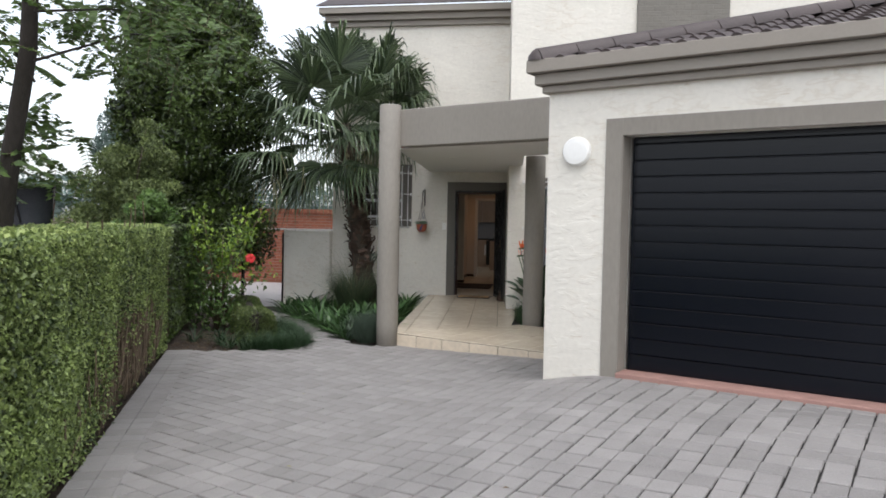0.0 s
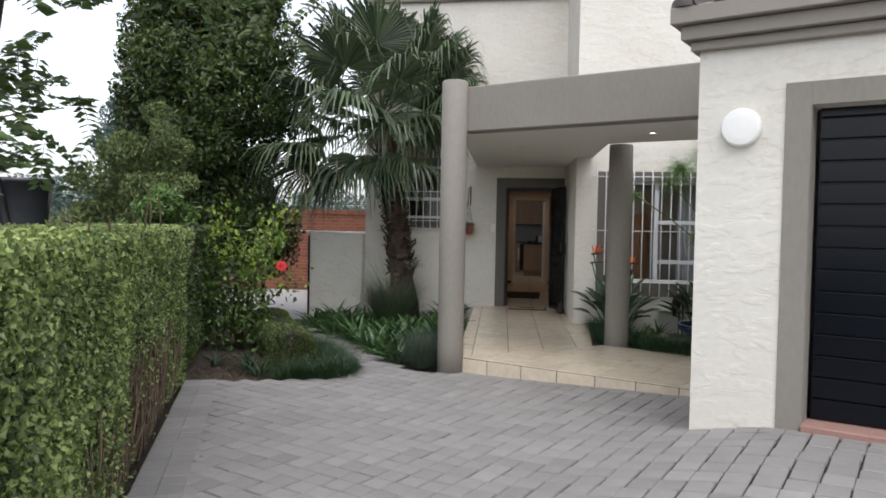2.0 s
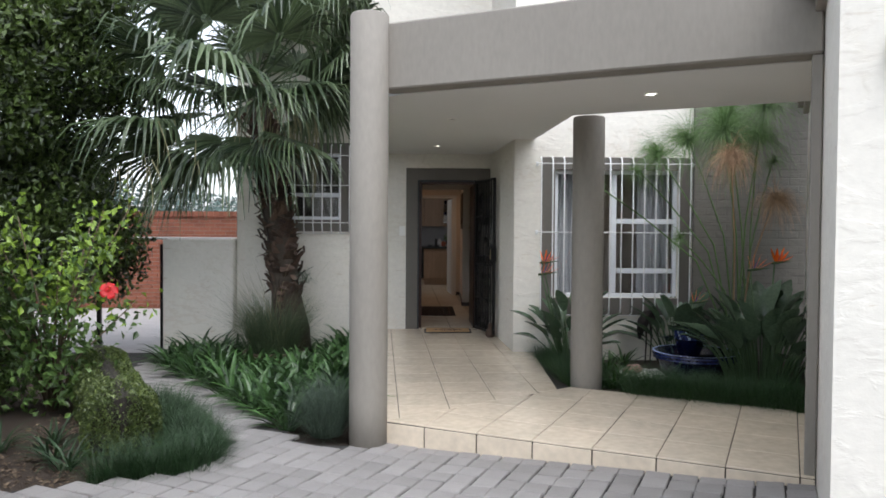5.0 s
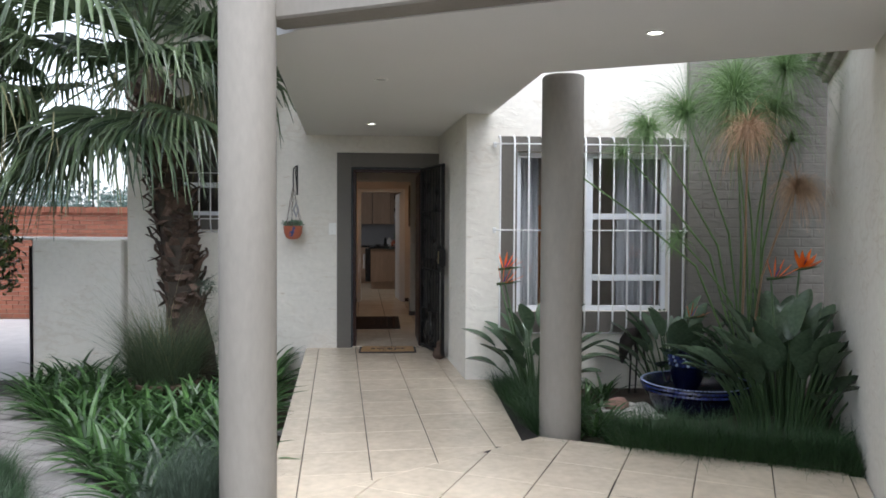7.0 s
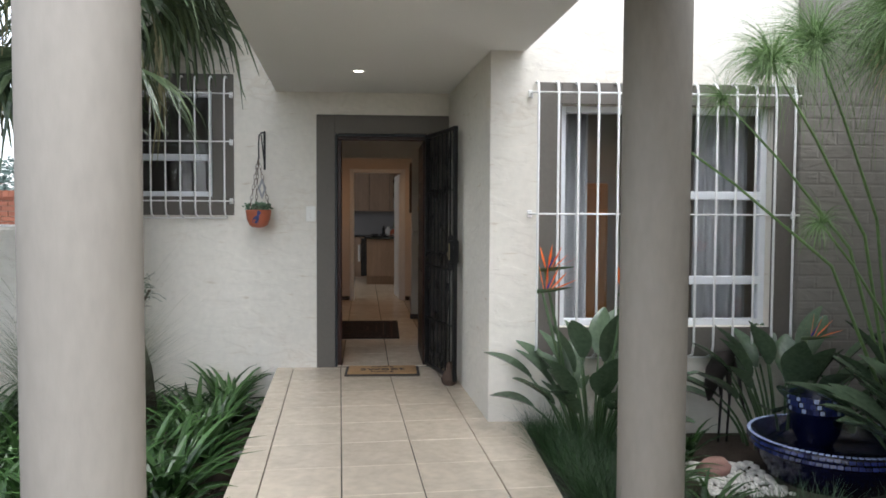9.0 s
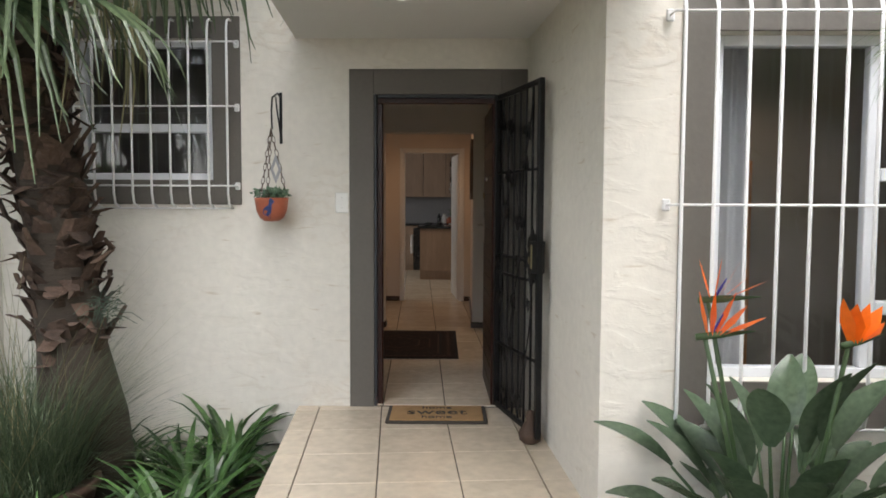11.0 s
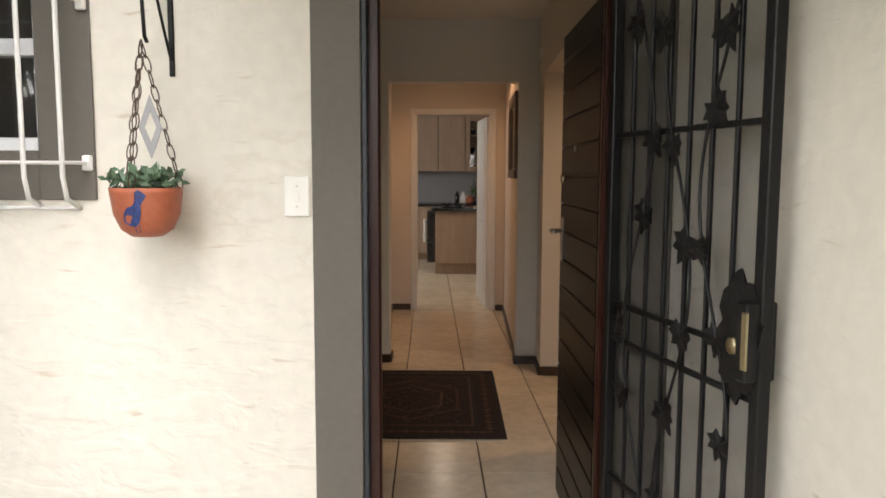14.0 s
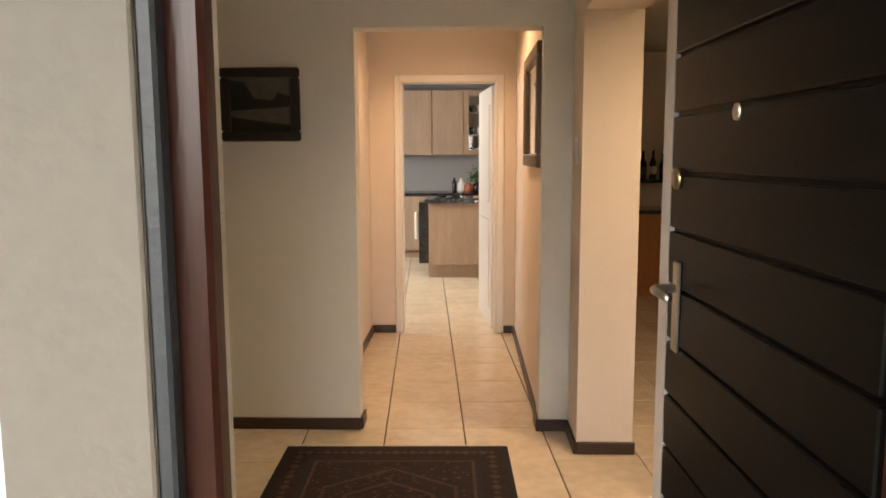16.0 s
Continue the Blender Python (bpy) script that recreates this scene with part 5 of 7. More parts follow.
# ---- bar room ----
cupboard("bar_cupboard", "orange wood bar cupboard under a black top", 0.62, 1.9, 20.97, 21.54, 0.12, 0.86, 3, "bar cupboards", 0.1, ORANGE_WOOD)
cupboard("bar_cupboard", "orange wood bar cupboard under a black top", 0.34, 0.615, 20.97, 21.54, 0.12, 0.86, 1, "bar cupboards", 0.1, ORANGE_WOOD)
wt = new("worktop", Shape().box(0.335, 1.95, 20.93, 21.545, 0.862, 0.90, 0.004).mesh("worktop", STONE_TOP))
tagged(wt, "black granite top of the bar", "worktop")
sh = new("bottle_shelf", Shape().box(0.335, 1.9, 21.28, 21.54, 1.16, 1.19, 0.003).mesh("bottle_shelf", DARK_WOOD))
tagged(sh, "dark wooden shelf of bottles over the bar", "shelf")
rnd = random.Random(11)
for k in range(9):
    h = rnd.uniform(0.26, 0.34)
    t = thing("bottle", "dark glass bottle with a pale label on the bar shelf", "bottle", "bar bottles", m=at(0.42 + 0.105 * k, 21.36, 1.19))
    part("body", Shape().lathe([(0.034, 0), (0.037, 0.01), (0.037, h * 0.58), (0.014, h * 0.75), (0.014, h), (0.001, h)], 16), STONE_TOP, t, smooth=True)
    part("label", Shape().lathe([(0.0376, h * 0.2), (0.0376, h * 0.45)], 16, closed=False), PEBBLE if k % 2 else RUG_PALE, t, smooth=True)
cord = new("alarm_contact", Shape().box(HALL_R - 0.03, HALL_R - 0.001, 16.99, 17.03, 2.20, 2.27, 0.004).mesh("alarm_contact", PLASTIC))
tagged(cord, "small white alarm sensor on the hall wall", "sensor")


# ---- plants ----
def unit(v):
    return v / np.maximum(np.linalg.norm(v, axis=-1, keepdims=True), 1e-9)


def leaf_cloud(centres, along, normal, length, width, fold=0.25):
    """Folded pointed leaves: arrays of places, directions, facings and sizes. Returns vertices and faces."""
    a = unit(along)
    n = unit(normal - a * (normal * a).sum(1, keepdims=True))
    s = np.cross(a, n)
    L, W = length[:, None], width[:, None]
    base, tip = centres - a * L * 0.5, centres + a * L * 0.5 - n * L * 0.08
    left, right = centres - a * L * 0.06 + s * W * 0.5 + n * W * fold, centres - a * L * 0.06 - s * W * 0.5 + n * W * fold
    v = np.stack([base, left, tip, right], 1).reshape(-1, 3)
    k = np.arange(len(centres))[:, None] * 4
    return v, np.concatenate([k + [0, 2, 1], k + [0, 3, 2]], 0)


def leaves_mesh(name, rng, pts, out, size, mat, aspect=0.55, spread=0.8, droop=0.3):
    m_ = len(pts)
    normal = unit(out + rng.normal(0, spread * 0.6, (m_, 3)) + [0, 0, 0.35])
    along = rng.normal(0, 1, (m_, 3)) - [0, 0, droop]
    ln = size * rng.uniform(0.65, 1.35, m_)
    v, f = leaf_cloud(pts, along, normal, ln, ln * aspect)
    return fast_mesh(name, v, f, mat)


def join_meshes(name, parts_, mat):
    vs, fs, k = [], [], 0
    for v, f in parts_:
        vs.append(np.asarray(v, float))
        fs += [tuple(int(i) + k for i in q) for q in f]
        k += len(v)
    me = bpy.data.meshes.new(name)
    me.from_pydata(np.concatenate(vs).tolist(), [], fs)
    me.materials.append(mat)
    return me


def blob_noise(p, scale, seed):
    return np.array([noise.noise(Vector((x * scale + seed, y * scale - seed, z * scale + 3.1 * seed))) for x, y, z in p])


def crown_points(rng, count, clumps, shell=0.55):
    """Points near the surfaces of overlapping clumps (x, y, z, rx, ry, rz), and the way out."""
    pts, outs = [], []
    weights = np.array([c[3] * c[4] + c[4] * c[5] + c[3] * c[5] for c in clumps])
    picks = rng.choice(len(clumps), count, p=weights / weights.sum())
    cl = np.array(clumps)[picks]
    d = unit(rng.normal(0, 1, (count, 3)))
    r = shell + (1.08 - shell) * rng.random(count) ** 0.6
    return cl[:, :3] + d * cl[:, 3:] * r[:, None], d


def clumps_for(rng, cx, cy, z0, z1, radius, count, taper=0.5, size=0.32):
    out = []
    for i in range(count):
        u = rng.random()
        z = z0 + (z1 - z0) * u
        prof = math.sin(math.pi * min(0.97, 0.16 + 0.80 * u)) ** taper
        a, q = rng.random() * 2 * math.pi, rng.random() ** 0.5
        r = radius * prof * q * 0.82
        s = radius * size * rng.uniform(0.7, 1.25)
        out.append((cx + r * math.cos(a), cy + r * math.sin(a), z, s, s, s * rng.uniform(0.7, 1.0)))
    return out


def tree(name, label, category, base, trunk_pts, radii, clumps, leaf, mat, count, seed, aspect=0.5, limbs=7):
    rng = np.random.default_rng(seed)
    t = thing(name, label, category, m=at(*base))
    part("trunk", Shape().tube(trunk_pts, radii, 12), BARK, t, smooth=True)
    top = Vector(trunk_pts[-1])
    mid = Vector(trunk_pts[len(trunk_pts) // 2])
    for i in range(min(limbs, len(clumps))):
        c = Vector(clumps[i * len(clumps) // max(1, limbs)][:3])
        s = mid.lerp(top, 0.3 + 0.7 * (i / max(1, limbs)))
        part("limb", Shape().tube([s, s.lerp(c, 0.4) + Vector((0, 0, 0.08)), c], [radii[-1] * 0.7, radii[-1] * 0.45, 0.012], 7), BARK, t, smooth=True)
    pts, out = crown_points(rng, count, clumps)
    part("crown", leaves_mesh("crown", rng, pts, out, leaf, mat, aspect, 0.5), None, t)
    return t


def hedge():
    """Clipped ivy-covered hedge with a bare woody patch low down."""
    rng = np.random.default_rng(21)
    L = (HEDGE_B - HEDGE_A).length
    t = thing("hedge", "tall clipped ivy hedge with bare twigs low down", "hedge", m=at(HEDGE_A.x, HEDGE_A.y, -0.24))
    d, lf = np.array([HEDGE_DIR.x, HEDGE_DIR.y, 0]), np.array([HEDGE_LEFT.x, HEDGE_LEFT.y, 0])
    top, deep = 1.53, 0.75
    # Filler sheet behind the leaves, coloured dark as the shade in their gaps.
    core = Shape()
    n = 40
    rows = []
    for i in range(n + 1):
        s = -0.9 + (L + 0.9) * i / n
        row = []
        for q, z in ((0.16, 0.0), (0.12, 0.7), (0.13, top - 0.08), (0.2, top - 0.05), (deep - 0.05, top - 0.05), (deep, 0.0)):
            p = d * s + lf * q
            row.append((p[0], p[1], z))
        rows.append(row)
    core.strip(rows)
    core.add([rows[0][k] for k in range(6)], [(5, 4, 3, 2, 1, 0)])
    part("filler_core", core, BARK_AND_GAP_SHADE, t)
    # front leaves
    def sheet(count, s, q, z, out):
        p = s[:, None] * d + q[:, None] * lf + np.stack([0 * z, 0 * z, z], 1)
        return p, np.repeat(np.array([out]), count, 0)
    m1 = 96000
    s = rng.uniform(-0.05, L * 0.92, m1)
    z = top * rng.random(m1) ** 0.85
    bare = np.exp(-((s - 2.3) / 1.15) ** 2 - ((z - 0.25) / 0.55) ** 2) * 1.9 + 0.35 * np.exp(-(z / 0.12) ** 2)
    wav = np.array([noise.noise(Vector((a * 1.6, 0.3, b * 2.0))) for a, b in zip(s, z)])
    keep = rng.random(m1) > np.clip(bare + 0.35 * wav, 0, 0.95)
    s, z, wav = s[keep], z[keep], wav[keep]
    q = 0.10 - 0.09 * wav - rng.random(len(s)) * 0.09 - 0.06 * (z / top)
    p, o = sheet(len(s), s, q, z, -lf + np.array([0, 0, 0.25]))
    part("front_leaves", leaves_mesh("front_leaves", rng, p, o, 0.031, HEDGE_LEAF, 0.78, 0.75, 0.5), None, t)
    # Top and shoulder leaves: paler new growth with sky light in the colour.
    m2 = 26000
    s = rng.uniform(-0.05, L * 0.92, m2)
    q = rng.uniform(0.02, deep, m2)
    z = top - 0.05 + rng.random(m2) * 0.07 + 0.02 * np.sin(s * 5.0)
    p, o = sheet(m2, s, q, z, np.array([0, 0, 1.0]))
    part("top_leaves", leaves_mesh("top_leaves", rng, p, o, 0.036, HEDGE_NEW_SKYLIT, 0.7, 0.6, 0.0), None, t)
    m4 = 9000
    s = rng.uniform(-0.05, L * 0.92, m4)
    q = 0.02 + rng.normal(0, 0.035, m4)
    z = top - 0.03 - np.abs(rng.normal(0, 0.10, m4))
    p, o = sheet(m4, s, q, z, -lf + np.array([0, 0, 0.8]))
    part("shoulder_leaves", leaves_mesh("shoulder_leaves", rng, p, o, 0.030, HEDGE_NEW_SKYLIT, 0.75, 0.7, 0.2), None, t)
    m3 = 7000
    s = rng.uniform(-0.16, 0.02, m3)
    q, z = rng.uniform(0.0, deep, m3), rng.random(m3) * top
    p, o = sheet(m3, s, q, z, -d)
    part("end_leaves", leaves_mesh("end_leaves", rng, p, o, 0.045, HEDGE_LEAF, 0.7, 0.7, 0.4), None, t)
    tw = Shape()
    for i in range(1100):
        s0 = rng.normal(2.2, 0.9)
        z0 = abs(rng.normal(0.0, 0.45))
        a = d * s0 + lf * rng.uniform(0.02, 0.12)
        b = a + d * rng.normal(0, 0.12) + lf * rng.normal(0, 0.03)
        tw.tube([(a[0], a[1], z0), ((a[0] + b[0]) / 2 + 0.01, (a[1] + b[1]) / 2, z0 + 0.12), (b[0], b[1], z0 + rng.uniform(0.15, 0.4))], 0.004 + 0.004 * rng.random(), 5)
    part("twig", tw, HEDGE_TWIG, t)["kind"] = "stuff"


hedge()


def low_hedge_behind():
    rng = np.random.default_rng(5)
    t = thing("hedge", "shaded lower hedge behind the flower bed", "hedge", m=at(-4.35, 9.1, -0.24))
    m_ = 9000
    u = rng.random(m_)
    face = rng.random(m_) < 0.6
    x = -1.3 * u - np.where(face, rng.random(m_) * 0.06, rng.random(m_) * 0.7) * 0.8
    y = 3.2 * u + np.where(face, 0.0, rng.random(m_) * 0.3)
    z = np.where(face, rng.random(m_) * 1.52, 1.50 + rng.random(m_) * 0.05)
    part("leaves", leaves_mesh("leaves", rng, np.stack([x, y, z], 1), np.repeat([[0.8, -0.5, 0.3]], m_, 0), 0.05, DARK_LEAF, 0.7), None, t)
    c = Shape().prism([(-0.08, 0.0), (-1.38, 3.2), (-1.9, 3.2), (-0.7, 0.0)], 0.0, 1.48)
    part("filler_core", c, HEDGE_TWIG, t)


low_hedge_behind()


def dark_tree():
    rng = np.random.default_rng(31)
    cl = clumps_for(rng, 0, 0, 1.3, 6.1, 1.78, 84, 0.38, 0.33)
    cl += clumps_for(rng, 0.35, -0.5, 0.9, 2.4, 0.8, 12, 0.5, 0.45)
    tree("tree", "tall dark evergreen tree with a dense crown", "tree", (-6.6, 13.9, -0.35),
         [(0, 0, 0), (0.03, 0, 0.8), (0.05, 0.03, 1.8), (0, 0, 3.2), (-0.05, 0, 4.6)], [0.17, 0.15, 0.13, 0.10, 0.05], cl, 0.10, DARK_LEAF, 90000, 32, 0.5)


def light_shrub():
    rng = np.random.default_rng(41)
    cl = clumps_for(rng, 0, 0, 0.4, 2.65, 1.05, 34, 0.7, 0.22) + clumps_for(rng, 0.35, 0.0, 1.9, 3.1, 0.75, 16, 0.7, 0.22) + clumps_for(rng, -0.75, 0.0, 0.6, 1.9, 0.7, 12, 0.7, 0.24)
    tree("shrub", "large light green feathery shrub behind the hedge", "shrub", (-6.0, 10.6, -0.3),
         [(0, 0, 0), (0.05, 0, 0.8), (0, 0.05, 1.6)], [0.06, 0.05, 0.03], cl, 0.07, OLIVE_LEAF, 26000, 42, 0.34)
    cl = clumps_for(rng, 0, 0, 0.7, 1.95, 0.62, 16, 0.6, 0.3)
    tree("shrub", "bright green young bush in front of the shrub", "shrub", (-5.25, 10.0, -0.3),
         [(0, 0, 0), (0.02, 0, 0.5), (0, 0.02, 1.1)], [0.03, 0.025, 0.015], cl, 0.09, LIGHT_LEAF, 5200, 43, 0.36)
    # Further tree; its leaves carry the painted haze.
    cl = clumps_for(rng, 0, 0, 1.2, 4.6, 1.2, 22, 0.5, 0.36)
    tree("tree", "tree further off behind the shrubs, haze in its leaf colour", "tree", (-10.4, 17.5, -0.5),
         [(0, 0, 0), (0.05, 0, 1.5), (0, 0.05, 3.2)], [0.12, 0.1, 0.05], cl, 0.10, FAR_HAZE_GREEN, 15000, 44, 0.4)


dark_tree()
light_shrub()


def pinnate_tree():
    """Leaning street-side tree whose feathery sprays hang over the yard."""
    rng = np.random.default_rng(51)
    t = thing("tree", "leaning tree with feathery compound leaves over the hedge", "tree", m=at(-2.62, 4.35, -0.25))
    part("trunk", Shape().tube([(-0.42, 0.1, 0.0), (-0.32, 0.05, 1.3), (-0.16, 0.0, 2.1), (0.04, -0.1, 2.7), (0.16, -0.22, 3.2), (0.3, -0.35, 4.2)], [0.075, 0.066, 0.058, 0.052, 0.042, 0.028], 14), BARK_AND_GAP_SHADE, t, smooth=True)
    sprays = []
    limbs = [[(0.14, -0.17, 2.62), (0.35, 0.5, 2.95), (0.25, 1.4, 3.15), (0.12, 2.4, 3.35)], [(0.2, -0.25, 2.9), (0.40, 0.25, 3.05), (0.50, 0.8, 3.15)],
             [(-0.14, -0.02, 2.15), (-0.35, 0.35, 2.3), (-0.75, 0.75, 2.25)], [(-0.2, 0.0, 2.0), (-0.5, 0.15, 1.95), (-0.95, 0.35, 1.8)],
             [(0.1, -0.12, 2.5), (-0.3, 0.1, 2.85), (-0.7, 0.45, 3.0)], [(0.24, -0.28, 3.15), (-0.1, 0.6, 3.55), (-0.5, 1.4, 3.75)]]
    for limb in limbs:
        pts = [Vector(p) for p in limb]
        part("limb", Shape().tube(limb, [0.010, 0.006, 0.004, 0.002][:len(limb)] if len(limb) > 3 else [0.009, 0.005, 0.002], 8), BARK_AND_GAP_SHADE, t, smooth=True)
        for k in range(44):
            u = 0.25 + 0.75 * rng.random()
            i = min(int(u * (len(pts) - 1)), len(pts) - 2)
            p = pts[i].lerp(pts[i + 1], u * (len(pts) - 1) - i)
            sprays.append((p, 0.55 if limb[-1][2] > 2.4 else 0.38))
    C, A, N = [], [], []
    stems = Shape()
    for p, reach in sprays:
        q = np.array(p) + rng.normal(0, reach * 0.5, 3) * [1, 1, 0.65]
        ln = rng.uniform(0.20, 0.36)
        dirn = unit(rng.normal(0, 1, 3) * [1, 1, 0.35] - [0, 0, 0.35])
        side = unit(np.cross(dirn, [0, 0, 1.0]))
        stems.tube([tuple(q), tuple(q + dirn * ln * 0.55), tuple(q + dirn * ln - [0, 0, 0.03])], 0.0018, 4, ends=False)
        for k in range(9):
            c = q + dirn * ln * (k + 1) / 9.5 - np.array([0, 0, 0.03]) * ((k + 1) / 9.5) ** 2
            for sgn in (-1, 1):
                C.append(c + side * sgn * 0.032)
                A.append(side * sgn + dirn * 0.45)
                N.append(np.array([0.1, -0.55, 0.75]) + rng.normal(0, 0.45, 3))
    C, A, N = np.array(C), np.array(A), np.array(N)
    ln = rng.uniform(0.055, 0.085, len(C))
    v, f = leaf_cloud(C, A, N, ln, ln * 0.55, 0.1)
    part("crown", fast_mesh("crown", v, f, FEATHER_LEAF), None, t)
    part("leaf_stalk", stems, HEDGE_TWIG, t)["kind"] = "stuff"


pinnate_tree()


def fan_leaf(rng, reach, radius, azim, rise, sag, fingers=46, roll=0.0):
    """Vertices and faces of one fan palm leaf: stalk from the heart, pleated fingers with hanging ends."""
    d = np.array([math.cos(azim) * math.cos(rise), math.sin(azim) * math.cos(rise), math.sin(rise)])
    side = unit(np.cross(d, [0, 0, 1.0]))
    up = np.cross(side, d)
    side, up = side * math.cos(roll) + up * math.sin(roll), up * math.cos(roll) - side * math.sin(roll)
    verts, faces = [], []
    stalk = [d * reach * u - np.array([0, 0, sag * 0.35 * u * u]) for u in (0, 0.35, 0.7, 1.0)]
    for i, p in enumerate(stalk):
        w_ = 0.022 - 0.010 * i / 3
        verts += [p - side * w_, p + side * w_, p - up * 0.012]
    for i in range(3):
        k = i * 3
        faces += [(k, k + 1, k + 4, k + 3), (k + 1, k + 2, k + 5, k + 4), (k + 2, k, k + 3, k + 5)]
    hub = stalk[-1]
    for j in range(fingers):
        u = (j + 0.5) / fingers * 2 - 1
        ang = u * 2.05
        fd = unit(d * math.cos(ang) + side * math.sin(ang) + up * 0.22 * (1 - abs(u)))
        ln = radius * (0.78 + 0.22 * math.cos(ang)) * rng.uniform(0.9, 1.08)
        fs = unit(np.cross(fd, up))
        rows = []
        split = rng.uniform(0.5, 0.72)
        for r in (0.06, 0.3, 0.55, 0.75, 0.9, 1.0):
            fall = max(0.0, r - split) ** 1.5 * rng.uniform(0.8, 1.9) * ln + sag * 0.25 * r * r * radius
            c = hub + fd * ln * (r if r < split else split + (r - split) * 0.72) - np.array([0, 0, fall])
            w_ = 2.05 * radius * r / fingers * 1.15 if r < 0.5 else 0.022 * radius / 0.9 * (1.06 - r) * 2.0
            rows.append((c, min(w_, 0.032)))
        k = len(verts)
        for c, w_ in rows:
            verts += [c - fs * w_, c + up * w_ * 0.7, c + fs * w_]
        for i in range(len(rows) - 1):
            q = k + i * 3
            faces += [(q, q + 1, q + 4, q + 3), (q + 1, q + 2, q + 5, q + 4)]
    return verts, faces


def palm():
    rng = np.random.default_rng(61)
    t = thing("fan_palm", "fan palm with drooping pleated leaves and a shaggy trunk", "palm", m=at(-2.93, 13.58, -0.25))
    trunk = [(0, 0, -0.1), (0.0, 0, 0.35), (-0.06, 0.0, 0.8), (-0.13, 0.0, 1.5), (-0.24, 0, 2.2), (-0.40, 0.0, 3.1), (-0.44, 0.0, 3.5)]
    part("trunk", Shape().tube(trunk, [0.29, 0.24, 0.18, 0.165, 0.155, 0.14, 0.1], 18), PALM_CORE, t, smooth=True)
    boots = Shape()
    pts = [Vector(p) for p in trunk]
    for i in range(300):
        z = 0.74 + 2.25 * (i / 300)
        k = 1 if z < 0.8 else (2 if z < 1.5 else (3 if z < 2.2 else 4))
        c = pts[k].lerp(pts[k + 1], (z - pts[k].z) / (pts[k + 1].z - pts[k].z))
        a = i * 2.4 + rng.uniform(-0.5, 0.5)
        r = 0.15 + 0.025 * rng.random()
        o, s = Vector((math.cos(a), math.sin(a), 0)), Vector((-math.sin(a), math.cos(a), 0))
        w_, h, lift = rng.uniform(0.035, 0.085), rng.uniform(0.08, 0.20), rng.uniform(0.03, 0.15)
        if rng.random() < 0.25:
            h = -0.6 * h
        b = c + o * r
        mid = b + o * lift * 0.7 + Vector((0, 0, h * 0.6)) + s * rng.normal(0, 0.03)
        tip = mid + o * rng.uniform(-0.01, 0.07) + Vector((0, 0, h * rng.uniform(-0.1, 0.5))) + s * rng.normal(0, 0.05)
        rows = [(b, w_), (mid, w_ * rng.uniform(0.5, 0.8)), (tip, w_ * rng.uniform(0.1, 0.4))]
        vs = [p for q, ww in rows for p in (q - s * ww, q + o * 0.012, q + s * ww, q - o * 0.016)]
        boots.add(vs, [(4 * m + n, 4 * m + (n + 1) % 4, 4 * m + 4 + (n + 1) % 4, 4 * m + 4 + n) for m in range(2) for n in range(4)] + [(8, 9, 10, 11)])
    part("boot_sheath", boots, PALM_BARK, t, "overlapping dry brown leaf bases")
    heart = np.array([-0.44, 0.0, 3.55])
    golden = 2.39996
    fans = []
    for i in range(38):
        u = i / 37
        rise = math.radians(74 - 104 * u ** 0.85 + rng.uniform(-8, 8))
        azim, reach, fan = i * golden + 0.6, rng.uniform(0.75, 1.45), rng.uniform(0.95, 1.25)
        if rise < -0.12:
            continue
        if math.cos(azim) > 0.15 and rise < 0.25:
            reach, fan = reach * 0.62, fan * 0.9
        elif math.cos(azim) > 0.2 and rise < 0.9:
            reach *= 1.25
        fans.append((u, azim, rise, reach, fan, 0.22 + 0.45 * u))
    for azim, rise, reach, fan in ((-1.9, -0.55, 0.75, 0.95), (-1.25, -0.6, 0.7, 0.9), (-0.75, -0.45, 0.8, 0.85), (3.3, -0.4, 1.1, 1.15), (2.9, -0.65, 0.9, 1.1), (0.1, 0.75, 1.5, 1.15), (-0.5, 0.95, 1.45, 1.15), (-0.2, 0.5, 1.35, 1.1), (-2.5, -0.7, 0.9, 1.0), (3.6, -0.15, 1.25, 1.15)):
        fans.append((0.95, azim, rise, reach, fan, 0.75))
    for u, azim, rise, reach, fan, sag in fans:
        v, f = fan_leaf(rng, reach, fan, azim, rise, sag, 40, roll=rng.uniform(-0.45, 0.45))
        v = np.array(v) + heart - [0, 0, 0.25 * u]
        v[:, 1] = np.where(v[:, 1] > 0.40, 0.40 + 0.22 * (1 - np.exp(-(np.maximum(v[:, 1], 0.40) - 0.40) / 0.4)), v[:, 1])
        low = (v[:, 2] < 2.75) & (v[:, 0] > 0.8)
        v[:, 0] = np.where(low, 0.8 + 0.42 * (1 - np.exp(-(np.maximum(v[:, 0], 0.8) - 0.8) / 0.5)), v[:, 0])
        part("fan_leaf", join_meshes("fan_leaf", [(v, f)], PALM_LEAF), None, t)
    th = Shape()
    for i in range(150):
        a, r = rng.uniform(0, 6.28), rng.uniform(0.25, 1.7)
        if math.cos(a) > -0.2:
            r = min(r, 0.75)
        z = 3.2 - 0.4 * r + rng.uniform(-0.35, 0.25)
        p = Vector((-0.44 + r * math.cos(a), r * math.sin(a), z))
        q = p + Vector((rng.normal(0, 0.05), rng.normal(0, 0.05), -rng.uniform(0.25, 0.7)))
        w_ = 0.006
        th.strip([[p + Vector((-w_, 0, 0)), p + Vector((w_, 0, 0))], [p.lerp(q, 0.5) + Vector((-w_ + 0.02, 0, 0)), p.lerp(q, 0.5) + Vector((w_ + 0.02, 0, 0))], [q, q + Vector((0.002, 0, 0))]])
    part("dry_thread", th, PALM_DEAD, t)["kind"] = "stuff"
    moss = Shape()
